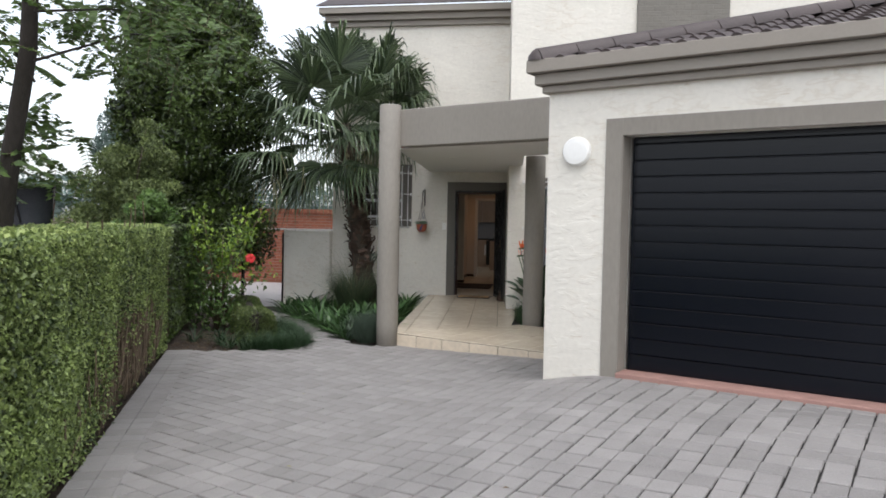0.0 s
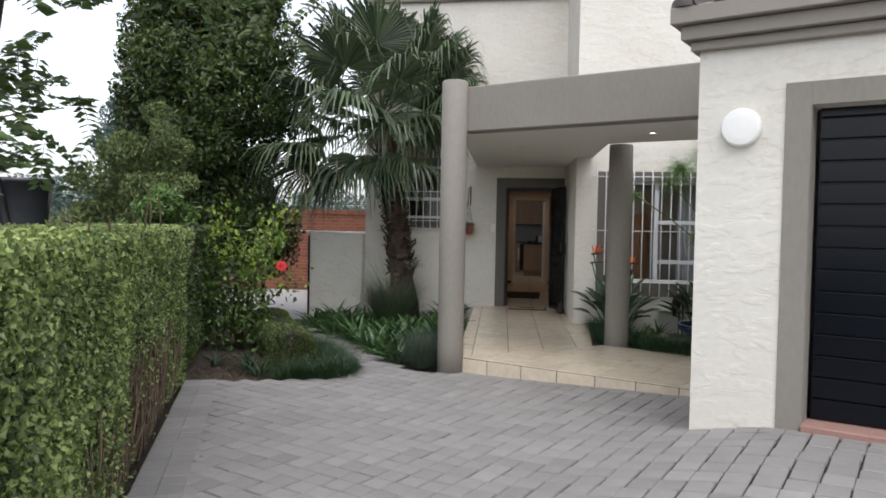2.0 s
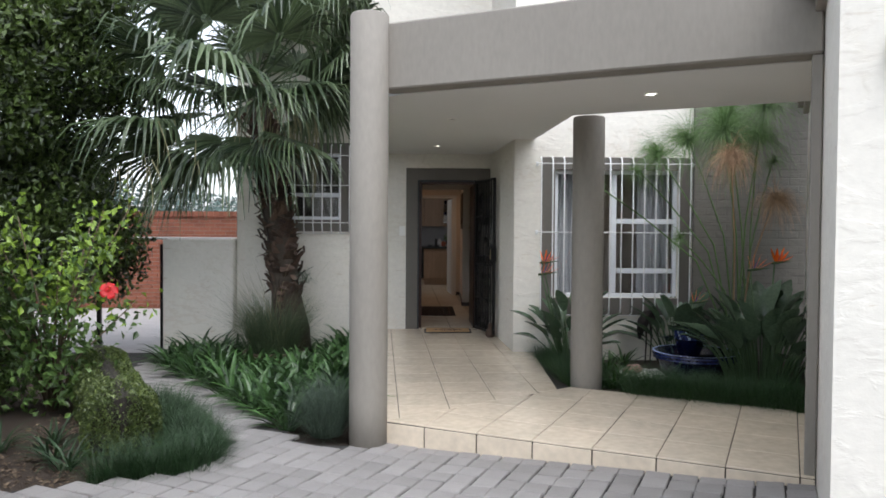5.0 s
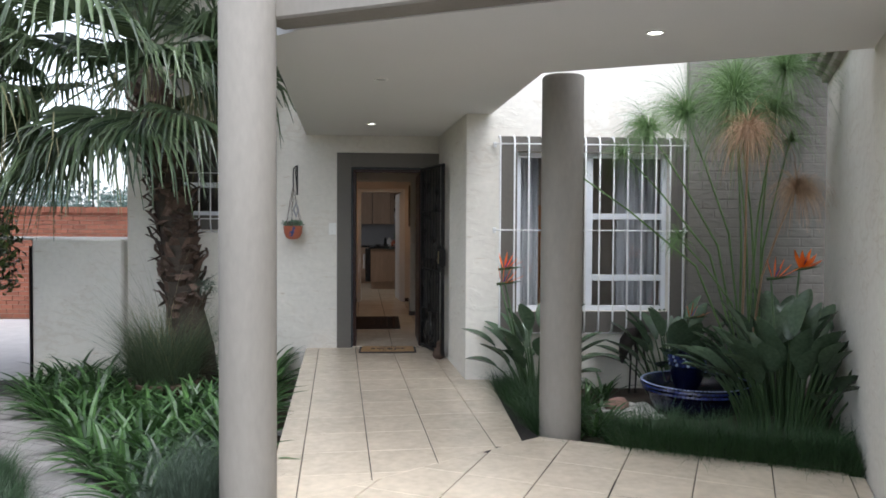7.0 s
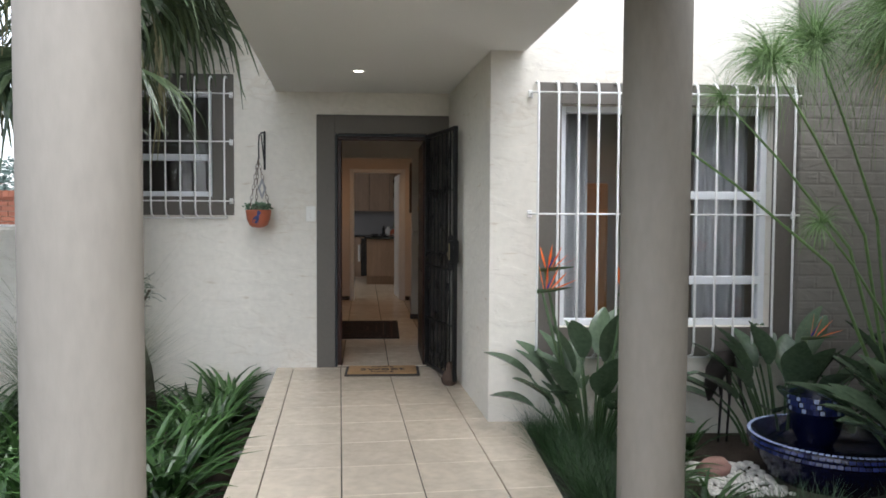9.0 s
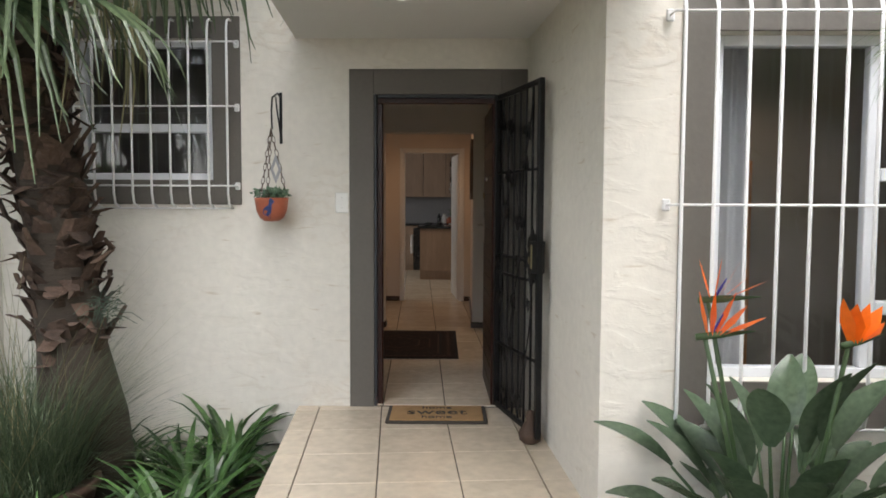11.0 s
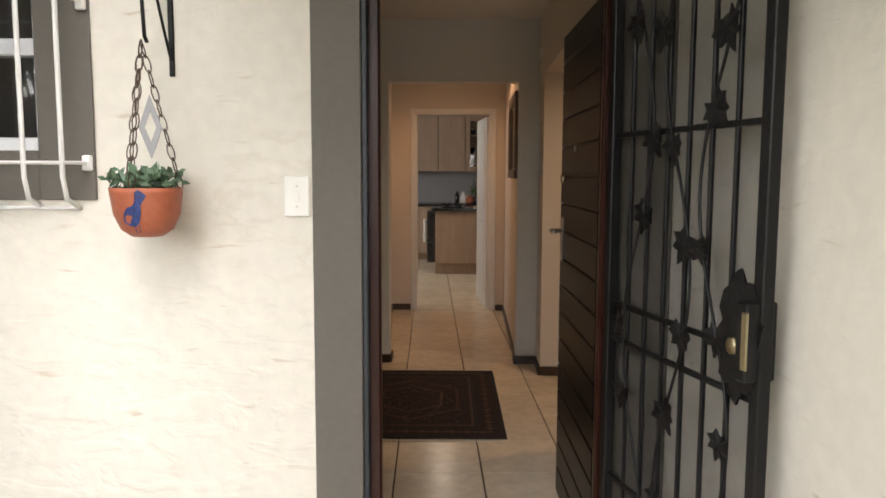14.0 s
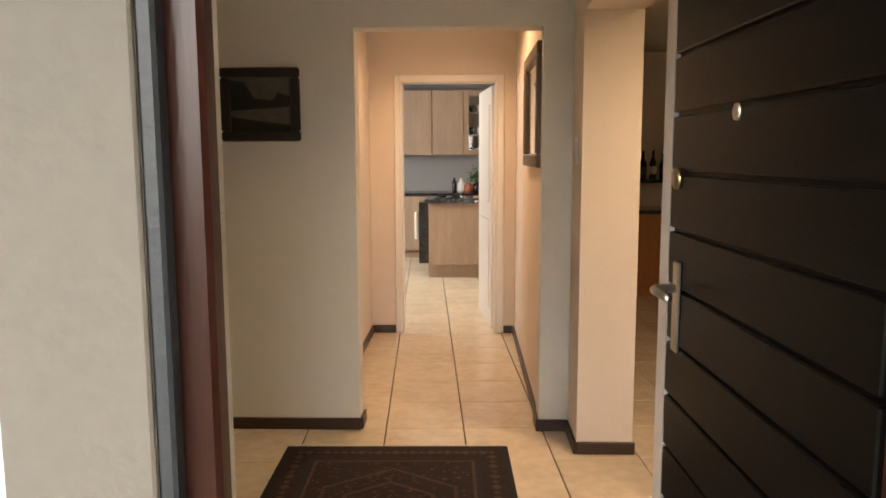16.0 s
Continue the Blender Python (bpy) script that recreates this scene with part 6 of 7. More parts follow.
    for i in range(90):
        p = Vector((0.18, -0.1, 1.0)) + Vector(rng.normal(0, 0.05, 3))
        q = p + Vector(rng.normal(0, 0.05, 3))
        moss.tube([p, (p + q) / 2 + Vector((0, 0, 0.02)), q], 0.002, 4, ends=False)
    part("air_plant", moss, LAVENDER_LEAF, t, "tuft of grey-green air plant on the trunk")


palm()


def strap_blades(rng, count, length, width, lean=(0.2, 1.1), curl=1.2, base_r=0.05, sections=6):
    """Arching strap leaves from one crown."""
    vs, fs = [], []
    for i in range(count):
        a = rng.uniform(0, 2 * math.pi)
        d, s = np.array([math.cos(a), math.sin(a), 0]), np.array([-math.sin(a), math.cos(a), 0])
        ln, tilt = length * rng.uniform(0.65, 1.15), rng.uniform(*lean)
        p = d * base_r * rng.random() + s * base_r * rng.normal(0, 0.5)
        k = len(vs)
        for j in range(sections):
            u = j / (sections - 1)
            w_ = width * (0.55 + 0.9 * u if u < 0.45 else 0.955 * (1 - (u - 0.45) / 0.55) ** 0.8) * 0.5
            up = np.array([0, 0, 1.0])
            ang = tilt + curl * u ** 1.4
            fold = d * -math.cos(ang) * 0.25 * w_ + up * math.sin(ang) * 0.25 * w_
            vs += [p - s * w_ + fold, p - fold * 0.6, p + s * w_ + fold]
            p = p + (d * math.sin(ang) + up * math.cos(ang)) * ln / (sections - 1)
        for j in range(sections - 1):
            q = k + 3 * j
            fs += [(q, q + 1, q + 4, q + 3), (q + 1, q + 2, q + 5, q + 4)]
    return np.array(vs), fs


def thin_blades(rng, count, length, width, spread, lean=0.5, curl=0.9, sections=4):
    """Fine grass: narrow triangles on curved lines."""
    a = rng.uniform(0, 2 * math.pi, count)
    r = spread * np.sqrt(rng.random(count))
    base = np.stack([r * np.cos(a), r * np.sin(a), 0 * a], 1)
    b = a + rng.normal(0, 0.9, count)
    d, s = np.stack([np.cos(b), np.sin(b), 0 * b], 1), np.stack([-np.sin(b), np.cos(b), 0 * b], 1)
    ln, tilt = length * rng.uniform(0.55, 1.15, count), np.abs(rng.normal(0, lean, count)) + 0.05
    rows, p = [], base.copy()
    for j in range(sections):
        u = j / (sections - 1)
        w_ = width * (1 - 0.92 * u) * 0.5
        rows += [p - s * w_, p + s * w_]
        ang = tilt + curl * u
        p = p + (d * np.sin(ang)[:, None] + np.array([0, 0, 1.0]) * np.cos(ang)[:, None]) * (ln / (sections - 1))[:, None]
    v = np.stack(rows, 1)
    k = np.arange(count)[:, None] * 2 * sections
    f = np.concatenate([k + [2 * j, 2 * j + 1, 2 * j + 3, 2 * j + 2] for j in range(sections - 1)], 0)
    return v.reshape(-1, 3), f


# strap-leaved clumps along the house bed
rng = np.random.default_rng(71)
templates = [join_meshes("foliage", [strap_blades(rng, 27, 0.56, 0.052)], STRAP_LEAF) for _ in range(5)]
spots = []
tries = random.Random(8)
while len(spots) < 62:
    x, y = tries.uniform(-4.7, -1.55), tries.uniform(9.7, 14.05)
    edge = all((x - a) ** 2 + (y - b) ** 2 > 0.24 ** 2 for a, b in spots)
    near_grass = (x + 2.75) ** 2 + (y - 13.15) ** 2 < 0.30
    if edge and in_outline(x, y, BED_HOUSE) and not near_grass and x < -1.78 + 0.075 * (9.9 - y) and (x + 1.9) ** 2 + (y - 9.95) ** 2 > 0.10:
        spots.append((x, y))
for i, (x, y) in enumerate(spots):
    t = thing("strap_leaf_plant", "clump of arching green strap leaves in the house bed", "plant", "strap-leaved clumps", m=at(x, y, drive_z(x, y) - 0.06, i * 77.0) @ Matrix.Scale(tries.uniform(0.8, 1.15), 4))
    part("foliage", templates[i % 5], None, t)

# tall grass tuft round the palm's foot
t = thing("grass_tuft", "tall blue-green grass tuft at the palm's foot", "grass", m=at(-3.06, 13.2, -0.16))
part("foliage", join_meshes("foliage", [thin_blades(rng, 2300, 0.86, 0.006, 0.28, 0.42, 0.9, 6)], GRASS_LEAF), None, t)
part("seed_foliage", join_meshes("seed_foliage", [thin_blades(rng, 130, 1.45, 0.005, 0.25, 0.42, 0.85, 8)], PALM_DEAD), None, t)

gp = thing("plant_bowl", "low brown clay bowl holding the tall grass", "pot", m=at(-3.06, 13.2, -0.42))
part("body", Shape().lathe([(0.24, 0.0), (0.31, 0.08), (0.35, 0.22), (0.375, 0.25), (0.37, 0.285), (0.34, 0.285), (0.32, 0.25), (0.001, 0.245)], 36, closed=False), RUST, gp, smooth=True)

# lavender by the column
t = thing("lavender_bush", "grey-green lavender bush against the round column", "shrub", m=at(-1.88, 9.90, -0.26) @ Matrix.Scale(0.76, 4))
part("foliage", join_meshes("foliage", [thin_blades(rng, 1300, 0.62, 0.006, 0.16, 0.5, 0.35, 5)], LAVENDER_LEAF), None, t)
m_ = 2400
pts = np.stack([rng.normal(0, 0.15, m_), rng.normal(0, 0.15, m_), rng.uniform(0.08, 0.50, m_)], 1)
v, f = leaf_cloud(pts, rng.normal(0, 0.6, (m_, 3)) + [0, 0, 1.0], rng.normal(0, 1, (m_, 3)), rng.uniform(0.03, 0.05, m_), np.full(m_, 0.006))
part("leaves", fast_mesh("leaves", v, f, LAVENDER_LEAF), None, t)


def mondo(label, spots_, mat, length=0.26, count=420, group="mondo grass"):
    temps = [join_meshes("foliage", [thin_blades(rng, count, length, 0.005, 0.14, 0.65, 1.0, 4)], mat) for _ in range(3)]
    for i, (x, y, z) in enumerate(spots_):
        g = thing("mondo_grass", label, "grass", group, m=at(x, y, z, i * 61.0) @ Matrix.Scale(tries.uniform(0.85, 1.15), 4))
        part("foliage", temps[i % 3], None, g)


edge_pts = []
for (xa, ya), (xb, yb) in zip([(-2.62, 9.22), (-2.78, 9.72), (-3.18, 10.35), (-3.6, 10.95)][:-1], [(-2.78, 9.72), (-3.18, 10.35), (-3.6, 10.95)]):
    for k in range(4):
        for off in (0.0, 0.14):
            u = k / 4
            edge_pts.append((xa + (xb - xa) * u - off, ya + (yb - ya) * u, drive_z(xa, ya) - 0.06))
for k in range(5):
    edge_pts.append((-2.66 - 0.12 * k, 9.06 - 0.03 * k, -0.30))
mondo("fine green mondo grass edging the path", edge_pts, MONDO_PALE, 0.28, 420, "path edging grass")

inner = []
for k in range(13):
    x, y = from_porch(1.25 + 0.0 + 0.105 * k, 1.80 + 0.02 * (k % 2))
    inner.append((x, y, -0.12))
for k in range(15):
    x, y = from_porch(1.15 + 0.1 * k, 1.98)
    inner.append((x, y, -0.12))
for k in range(11):
    inner.append((0.30 - 0.012 * k + 0.03 * (k % 2), 11.0 + 0.135 * k, -0.12))
for k in range(8):
    inner.append((0.46, 11.15 + 0.15 * k, -0.12))
mondo("dark mondo grass edging the courtyard bed", inner, MONDO_LEAF, 0.30, 460, "courtyard edging grass")
structure("courtyard_soil", Shape().prism([(0.19, 10.78), from_porch(2.56, 1.712), (3.2, LOUNGE_Y - 0.062), (0.062, LOUNGE_Y - 0.001)], -0.6, -0.11), SOIL, "dark soil of the courtyard bed", "ground")


def clipped_bush():
    t = thing("clipped_bush", "low clipped box hedge with yellowing tips", "hedge", m=at(-3.30, 9.50, -0.28))
    end = np.array([-1.35, 2.45])
    m_ = 26000
    u = rng.random(m_)
    a = rng.uniform(-0.35, math.pi + 0.35, m_)
    rx, rz = 0.26 + 0.03 * np.sin(u * 17), 0.44 + 0.025 * np.sin(u * 11)
    nx, ny = 0.876, 0.482
    side = np.sign(np.cos(a)) * np.abs(np.cos(a)) ** 0.55 * rx
    z = np.maximum(0.02, np.sign(np.sin(a)) * np.abs(np.sin(a)) ** 0.5 * rz * 0.95)
    rad = 1.0 - 0.16 * rng.random(m_)
    p = np.stack([end[0] * u + nx * side * rad, end[1] * u + ny * side * rad, z * rad], 1)
    o = np.stack([np.cos(a) * nx, np.cos(a) * ny, np.sin(a)], 1)
    cap = rng.random(m_) < 0.12
    q = rng.random(m_)
    p[cap] = np.stack([nx * side[cap] * q[cap], ny * side[cap] * q[cap] - 0.05, z[cap] * q[cap]], 1)
    part("leaves", leaves_mesh("leaves", rng, p, o, 0.026, BOX_LEAF, 0.6, 0.7, 0.0), None, t)
    # Inner shell; its dark colour stands for shade between the leaves.
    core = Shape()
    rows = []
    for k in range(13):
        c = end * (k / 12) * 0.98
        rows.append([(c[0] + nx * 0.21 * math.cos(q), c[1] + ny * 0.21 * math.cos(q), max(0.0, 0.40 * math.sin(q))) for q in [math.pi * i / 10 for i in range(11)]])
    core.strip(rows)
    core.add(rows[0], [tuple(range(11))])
    part("filler_core", core, BARK_AND_GAP_SHADE, t)


clipped_bush()


def hibiscus(x, y, z):
    t = thing("hibiscus_bush", "hibiscus bush with yellow-green leaves and red flowers", "shrub", m=at(x, y, z))
    tips = []
    for i in range(17):
        a, r, h = rng.uniform(0, 6.28), rng.uniform(0.15, 0.90), rng.uniform(0.75, 1.95)
        r *= 1.0 + 0.3 * max(0.0, math.cos(a))
        p = [(0.03 * math.cos(a), 0.03 * math.sin(a), 0), (0.25 * r * math.cos(a), 0.25 * r * math.sin(a), h * 0.45), (r * math.cos(a), r * math.sin(a), h)]
        part("stem", Shape().tube(p, [0.016, 0.011, 0.004], 6), HEDGE_TWIG, t, smooth=True)
        for k in range(88):
            u = rng.uniform(0.1, 1.0) ** 0.8
            q = np.array(p[1]) * (1 - u) + np.array(p[2]) * u
            tips.append(q + rng.normal(0, 0.105, 3))
        for k in range(34):
            u = rng.uniform(0.3, 1.0)
            tips.append(np.array(p[1]) * [1.9, 1.9, u] + rng.normal(0, 0.13, 3))
    tips = np.array(tips)
    outw = unit(tips * [1, 1, 0.4] + [0, 0, 0.5])
    young = tips[:, 2] > 1.12 + 0.18 * rng.normal(0, 1, len(tips)) - 0.35 * tips[:, 0]
    part("leaves", leaves_mesh("leaves", rng, tips[young], outw[young], 0.078, HIB_LEAF, 0.6, 0.8, 0.4), None, t, "yellow-green young leaves")
    part("leaves", leaves_mesh("leaves", rng, tips[~young], outw[~young], 0.085, LIGHT_LEAF, 0.6, 0.8, 0.4), None, t, "dark green lower leaves")
    for c in ((0.81, -0.62, 1.17),):
        fl = part("flower", Shape().lathe([(0.003, 0), (0.006, 0.03)], 8), HIB_FLOWER, t, "open red flower", m=Matrix.Translation(c) @ pose(0, 0, 0, 62, 0, 28))
        pet = Shape()
        for k in range(5):
            a = k * 1.2566
            rows = []
            for r, w_, h in ((0.006, 0.006, 0.0), (0.035, 0.028, 0.012), (0.062, 0.034, 0.008), (0.075, 0.018, -0.004)):
                cx_, cy_ = r * math.cos(a), r * math.sin(a)
                rows.append([(cx_ - w_ * math.sin(a), cy_ + w_ * math.cos(a), h + 0.004), (cx_, cy_, h), (cx_ + w_ * math.sin(a), cy_ - w_ * math.cos(a), h + 0.004)])
            pet.strip(rows)
        part("petals", pet, HIB_FLOWER, fl)
        part("stamen", Shape().tube([(0, 0, 0), (0.005, 0, 0.05), (0.0, 0.004, 0.075)], 0.003, 6), ORANGE_PETAL, fl)


hibiscus(-4.60, 10.95, -0.34)
small = join_meshes("foliage", [strap_blades(rng, 26, 0.30, 0.02, (0.3, 1.2))], MONDO_PALE)
for i, (x, y) in enumerate(((-3.75, 9.35), (-3.95, 9.75), (-3.55, 9.15), (-4.25, 9.5))):
    t = thing("ground_plant", "small green clump on the bare soil", "plant", "small bed plants", m=at(x, y, drive_z(x, y) - 0.065, i * 70))
    part("foliage", small, None, t)


lr = np.random.default_rng(17)
m_ = 1500
px_, py_ = lr.uniform(-4.4, -2.6, m_), lr.uniform(8.5, 10.9, m_)
ok = np.array([in_outline(a, b, BED_LEFT) for a, b in zip(px_, py_)])
pts = np.stack([px_, py_, np.array([drive_z(a, b) for a, b in zip(px_, py_)]) - 0.062], 1)[ok]
v, f = leaf_cloud(pts, lr.normal(0, 1, (len(pts), 3)) * [1, 1, 0.15], lr.normal(0, 0.25, (len(pts), 3)) + [0, 0, 1], lr.uniform(0.02, 0.06, len(pts)), lr.uniform(0.012, 0.03, len(pts)))
ob = new("leaf_litter", fast_mesh("leaf_litter", v, f, HEDGE_TWIG))
tagged(ob, "dry brown leaf litter on the garden soil", "leaves", kind="stuff")


def paddle(rng_, height, azim, lean, blade, width):
    """Crane flower leaf: stiff stalk and a folded paddle blade."""
    d, s, up = np.array([math.cos(azim), math.sin(azim), 0]), np.array([-math.sin(azim), math.cos(azim), 0]), np.array([0, 0, 1.0])
    stalk, blade_v, blade_f = [], [], []
    p, ang = np.zeros(3), lean * 0.25
    for i in range(6):
        stalk.append(tuple(p))
        ang = lean * (0.25 + 0.75 * i / 5)
        p = p + (d * math.sin(ang) + up * math.cos(ang)) * height / 5
    p = np.array(stalk[-1])
    n = 8
    ang2 = ang + 0.10
    for i in range(n + 1):
        u = i / n
        w_ = width * 0.5 * math.sin(math.pi * min(1.0, u * 0.93 + 0.05)) ** 0.75 * (1.0 if u < 0.55 else 1.0 - 0.25 * (u - 0.55))
        nrm = -d * math.cos(ang2) + up * math.sin(ang2)
        blade_v += [p - s * w_ + nrm * w_ * 0.38, p, p + s * w_ + nrm * w_ * 0.38]
        p = p + (d * math.sin(ang2) + up * math.cos(ang2)) * blade / n
        ang2 += 0.045
    for i in range(n):
        q = 3 * i
        blade_f += [(q, q + 1, q + 4, q + 3), (q + 1, q + 2, q + 5, q + 4)]
    return stalk, blade_v, blade_f


def crane_flower(label, x, y, z, leaves, flowers, height, spread, seed, base_r=0.10):
    r = np.random.default_rng(seed)
    t = thing("crane_flower", label, "plant", "crane flowers", m=at(x, y, z))
    for i in range(leaves):
        a = i * 2.4 + r.uniform(-0.4, 0.4)
        u = (i + 0.5) / leaves
        st, bv, bf = paddle(r, height * r.uniform(0.7, 1.1) * (1.05 - 0.3 * u), a, r.uniform(0.12, 0.22) + spread * u, r.uniform(0.27, 0.36), r.uniform(0.13, 0.175))
        off = np.array([math.cos(a), math.sin(a), 0]) * base_r * math.sqrt(u)
        lf = part("leaf", join_meshes("leaf", [(np.array(bv) + off, bf)], STREL_LEAF), None, t)
        lf.data.polygons.foreach_set("use_smooth", [True] * len(lf.data.polygons))
        part("stalk", Shape().tube([tuple(np.array(q) + off) for q in st], [0.011, 0.010, 0.009, 0.008, 0.007, 0.006], 6), STREL_STEM, lf, smooth=True)
    for fx, fy, fz in flowers:
        base = Vector((fx * 0.25, fy * 0.25, 0.0))
        head = Vector((fx, fy, fz))
        stem = part("flower_stem", Shape().tube([base, base.lerp(head, 0.5) + Vector((0, 0, 0.04)), head], [0.010, 0.009, 0.008], 7), STREL_STEM, t, smooth=True)
        a = r.uniform(-0.5, 0.5)
        beak = Vector((math.cos(a), math.sin(a), 0.12))
        part("beak", Shape().tube([head - beak * 0.03, head + beak * 0.05, head + beak * 0.17], [0.012, 0.013, 0.002], 8), STREL_STEM, stem, smooth=True)
        pet = Shape()
        for k in range(5):
            ang = -0.25 + 0.34 * k + r.uniform(-0.08, 0.08)
            dv = Vector((math.cos(a) * math.sin(ang), math.sin(a) * math.sin(ang), math.cos(ang)))
            sv = Vector((-math.sin(a), math.cos(a), 0)) * (0.037 if k % 2 else 0.030)
            o = head + beak * (0.01 + 0.012 * k)
            ln = r.uniform(0.12, 0.165)
            pet.strip([[o - sv * 0.4, o + sv * 0.4], [o + dv * ln * 0.45 - sv, o + dv * ln * 0.45 + sv], [o + dv * ln * 0.8 - sv * 0.6 + sv * 0.2, o + dv * ln * 0.8 + sv * 0.6], [o + dv * ln, o + dv * ln + sv * 0.05]])
        part("petals", pet, ORANGE_PETAL, stem, "orange crane flower petals")
        part("tongue", Shape().tube([head + beak * 0.02, head + beak * 0.06 + Vector((0, 0, 0.07))], [0.006, 0.002], 5), BLUE_PETAL, stem, "blue flower tongue")
    return t


crane_flower("crane flower clump with grey-green paddle leaves under the window", 0.42, 12.12, -0.13, 40, [(-0.35, -0.18, 1.03), (0.10, -0.25, 1.02), (-0.33, -0.14, 1.15)], 0.60, 0.95, 81, 0.16)
crane_flower("large crane flower clump beside the blue bowl", 2.02, 11.0, -0.13, 66, [(-0.12, 0.0, 1.14), (0.17, 0.15, 1.20)], 0.66, 0.85, 82, 0.30)
crane_flower("crane flower clump against the garage wall", 2.30, 11.60, -0.13, 34, [], 0.70, 0.55, 83, 0.32)
crane_flower("crane flower clump against the taupe wall", 1.66, 12.2, -0.13, 38, [(0.09, -0.06, 0.72)], 0.54, 0.95, 84, 0.24)
for i, (x, y) in enumerate(((0.62, 11.0), (0.75, 11.15), (0.60, 11.5), (2.05, 10.45), (1.0, 12.1), (0.75, 11.75))):
    t = thing("strap_leaf_plant", "small strap-leaved clump in the courtyard bed", "plant", "courtyard clumps", m=at(x, y, -0.13, i * 50) @ Matrix.Scale(0.62, 4))
    part("foliage", templates[i % 5], None, t)


def papyrus():
    r = np.random.default_rng(91)
    t = thing("papyrus", "tall papyrus with green and dry brown mop heads", "plant", m=at(2.12, 11.75, -0.13))
    heads = [(-0.45, -0.84, 2.17, 0.30, True), (0.20, -0.3, 1.80, 0.29, True), (-0.95, -0.25, 2.25, 0.30, False), (-0.55, 0.05, 2.42, 0.46, False), (-0.25, -0.2, 2.62, 0.48, False),
             (-1.05, 0.1, 2.12, 0.24, False), (-0.78, -0.45, 1.42, 0.16, False), (-1.5, -0.05, 1.95, 0.16, False), (0.15, 0.0, 2.45, 0.42, False), (0.25, -0.1, 2.2, 0.2, False), (-0.1, 0.1, 2.35, 0.46, False),
             (-0.38, -0.45, 2.45, 0.44, False), (0.02, -0.45, 2.70, 0.42, False)]
    for hx, hy, hz, ln, dry in heads:
        h = Vector((hx, hy, hz))
        b = Vector((r.uniform(-0.12, 0.12), r.uniform(-0.1, 0.1), 0))
        mid = b.lerp(h, 0.55) + Vector((-hx * 0.22, -hy * 0.22, 0.12))
        st = part("stem", Shape().tube([b, b.lerp(mid, 0.5), mid, mid.lerp(h, 0.55) + Vector((0, 0, 0.03)), h], [0.011, 0.010, 0.009, 0.007, 0.006], 7), PAPYRUS_DRY if dry else PAPYRUS_GREEN, t, smooth=True)
        axis = (h - mid).normalized()
        n = 720 if ln > 0.28 else (300 if dry else 170)
        d = unit(r.normal(0, 1, (n, 3)) * 0.8 + np.array(axis) * 0.7)
        rows, p = [], np.repeat([list(h)], n, 0)
        s = unit(np.cross(d, r.normal(0, 1, (n, 3))))
        L = ln * r.uniform(0.45, 1.55, n)
        v = d.copy()
        for j in range(6):
            u = j / 5
            w_ = 0.0017 * (1 - 0.6 * u)
            rows += [p - s * w_, p + s * w_]
            p = p + v * (L / 5)[:, None]
            v = unit(v - np.array([0, 0, 0.62 if dry else 0.42]))
        vv = np.stack(rows, 1).reshape(-1, 3)
        k = np.arange(n)[:, None] * 12
        f = np.concatenate([k + [2 * j, 2 * j + 1, 2 * j + 3, 2 * j + 2] for j in range(5)], 0)
        part("mop_head", join_meshes("mop_head", [(vv, f)], PAPYRUS_DRY if dry else PAPYRUS_GREEN), None, st)


papyrus()

bowl = thing("water_bowl", "wide cobalt blue glazed bowl with a pale mosaic rim", "bowl", m=at(1.61, 11.62, -0.135))
part("body", Shape().lathe([(0.22, 0.0), (0.32, 0.06), (0.395, 0.20), (0.43, 0.28), (0.385, 0.28), (0.36, 0.21), (0.001, 0.19)], 48, closed=False), COBALT, bowl, smooth=True)
chip = Shape().box(-0.011, 0.011, -0.011, 0.011, 0, 0.004, 0.002).mesh("mosaic_tile", MOSAIC)
for i in range(88):
    a = 2 * math.pi * i / 88
    part("mosaic_tile", chip, None, bowl, m=at(0.415 * math.cos(a), 0.415 * math.sin(a), 0.28, math.degrees(a)))
chip_side = Shape().box(-0.0145, 0.0145, -0.0145, 0.0145, 0, 0.004, 0.002).mesh("mosaic_tile", MOSAIC_DEEP)
for row in range(2):
    for i in range(80):
        a = 2 * math.pi * (i + 0.5 * row) / 80
        part("mosaic_tile", chip_side, None, bowl, m=at(0, 0, 0.263 - 0.034 * row, math.degrees(a)) @ pose(0.420 - 0.013 * row, 0, 0, 0, 68, 0))
vase = thing("glazed_pot", "small dark pot with a blue and white mosaic band", "pot", m=at(1.58, 11.72, 0.055))
part("body", Shape().lathe([(0.08, 0.0), (0.12, 0.08), (0.145, 0.20), (0.15, 0.29), (0.13, 0.29), (0.12, 0.22), (0.001, 0.21)], 32, closed=False), COBALT, vase, smooth=True)
for row in range(3):
    for i in range(30):
        a = 2 * math.pi * (i + 0.5 * row) / 30
        part("mosaic_tile", chip_side if (i + row) % 3 else chip, None, vase, m=at(0, 0, 0.215 + 0.031 * row, math.degrees(a)) @ pose(0.1465 + 0.0012 * row, 0, 0, 0, 87, 0))


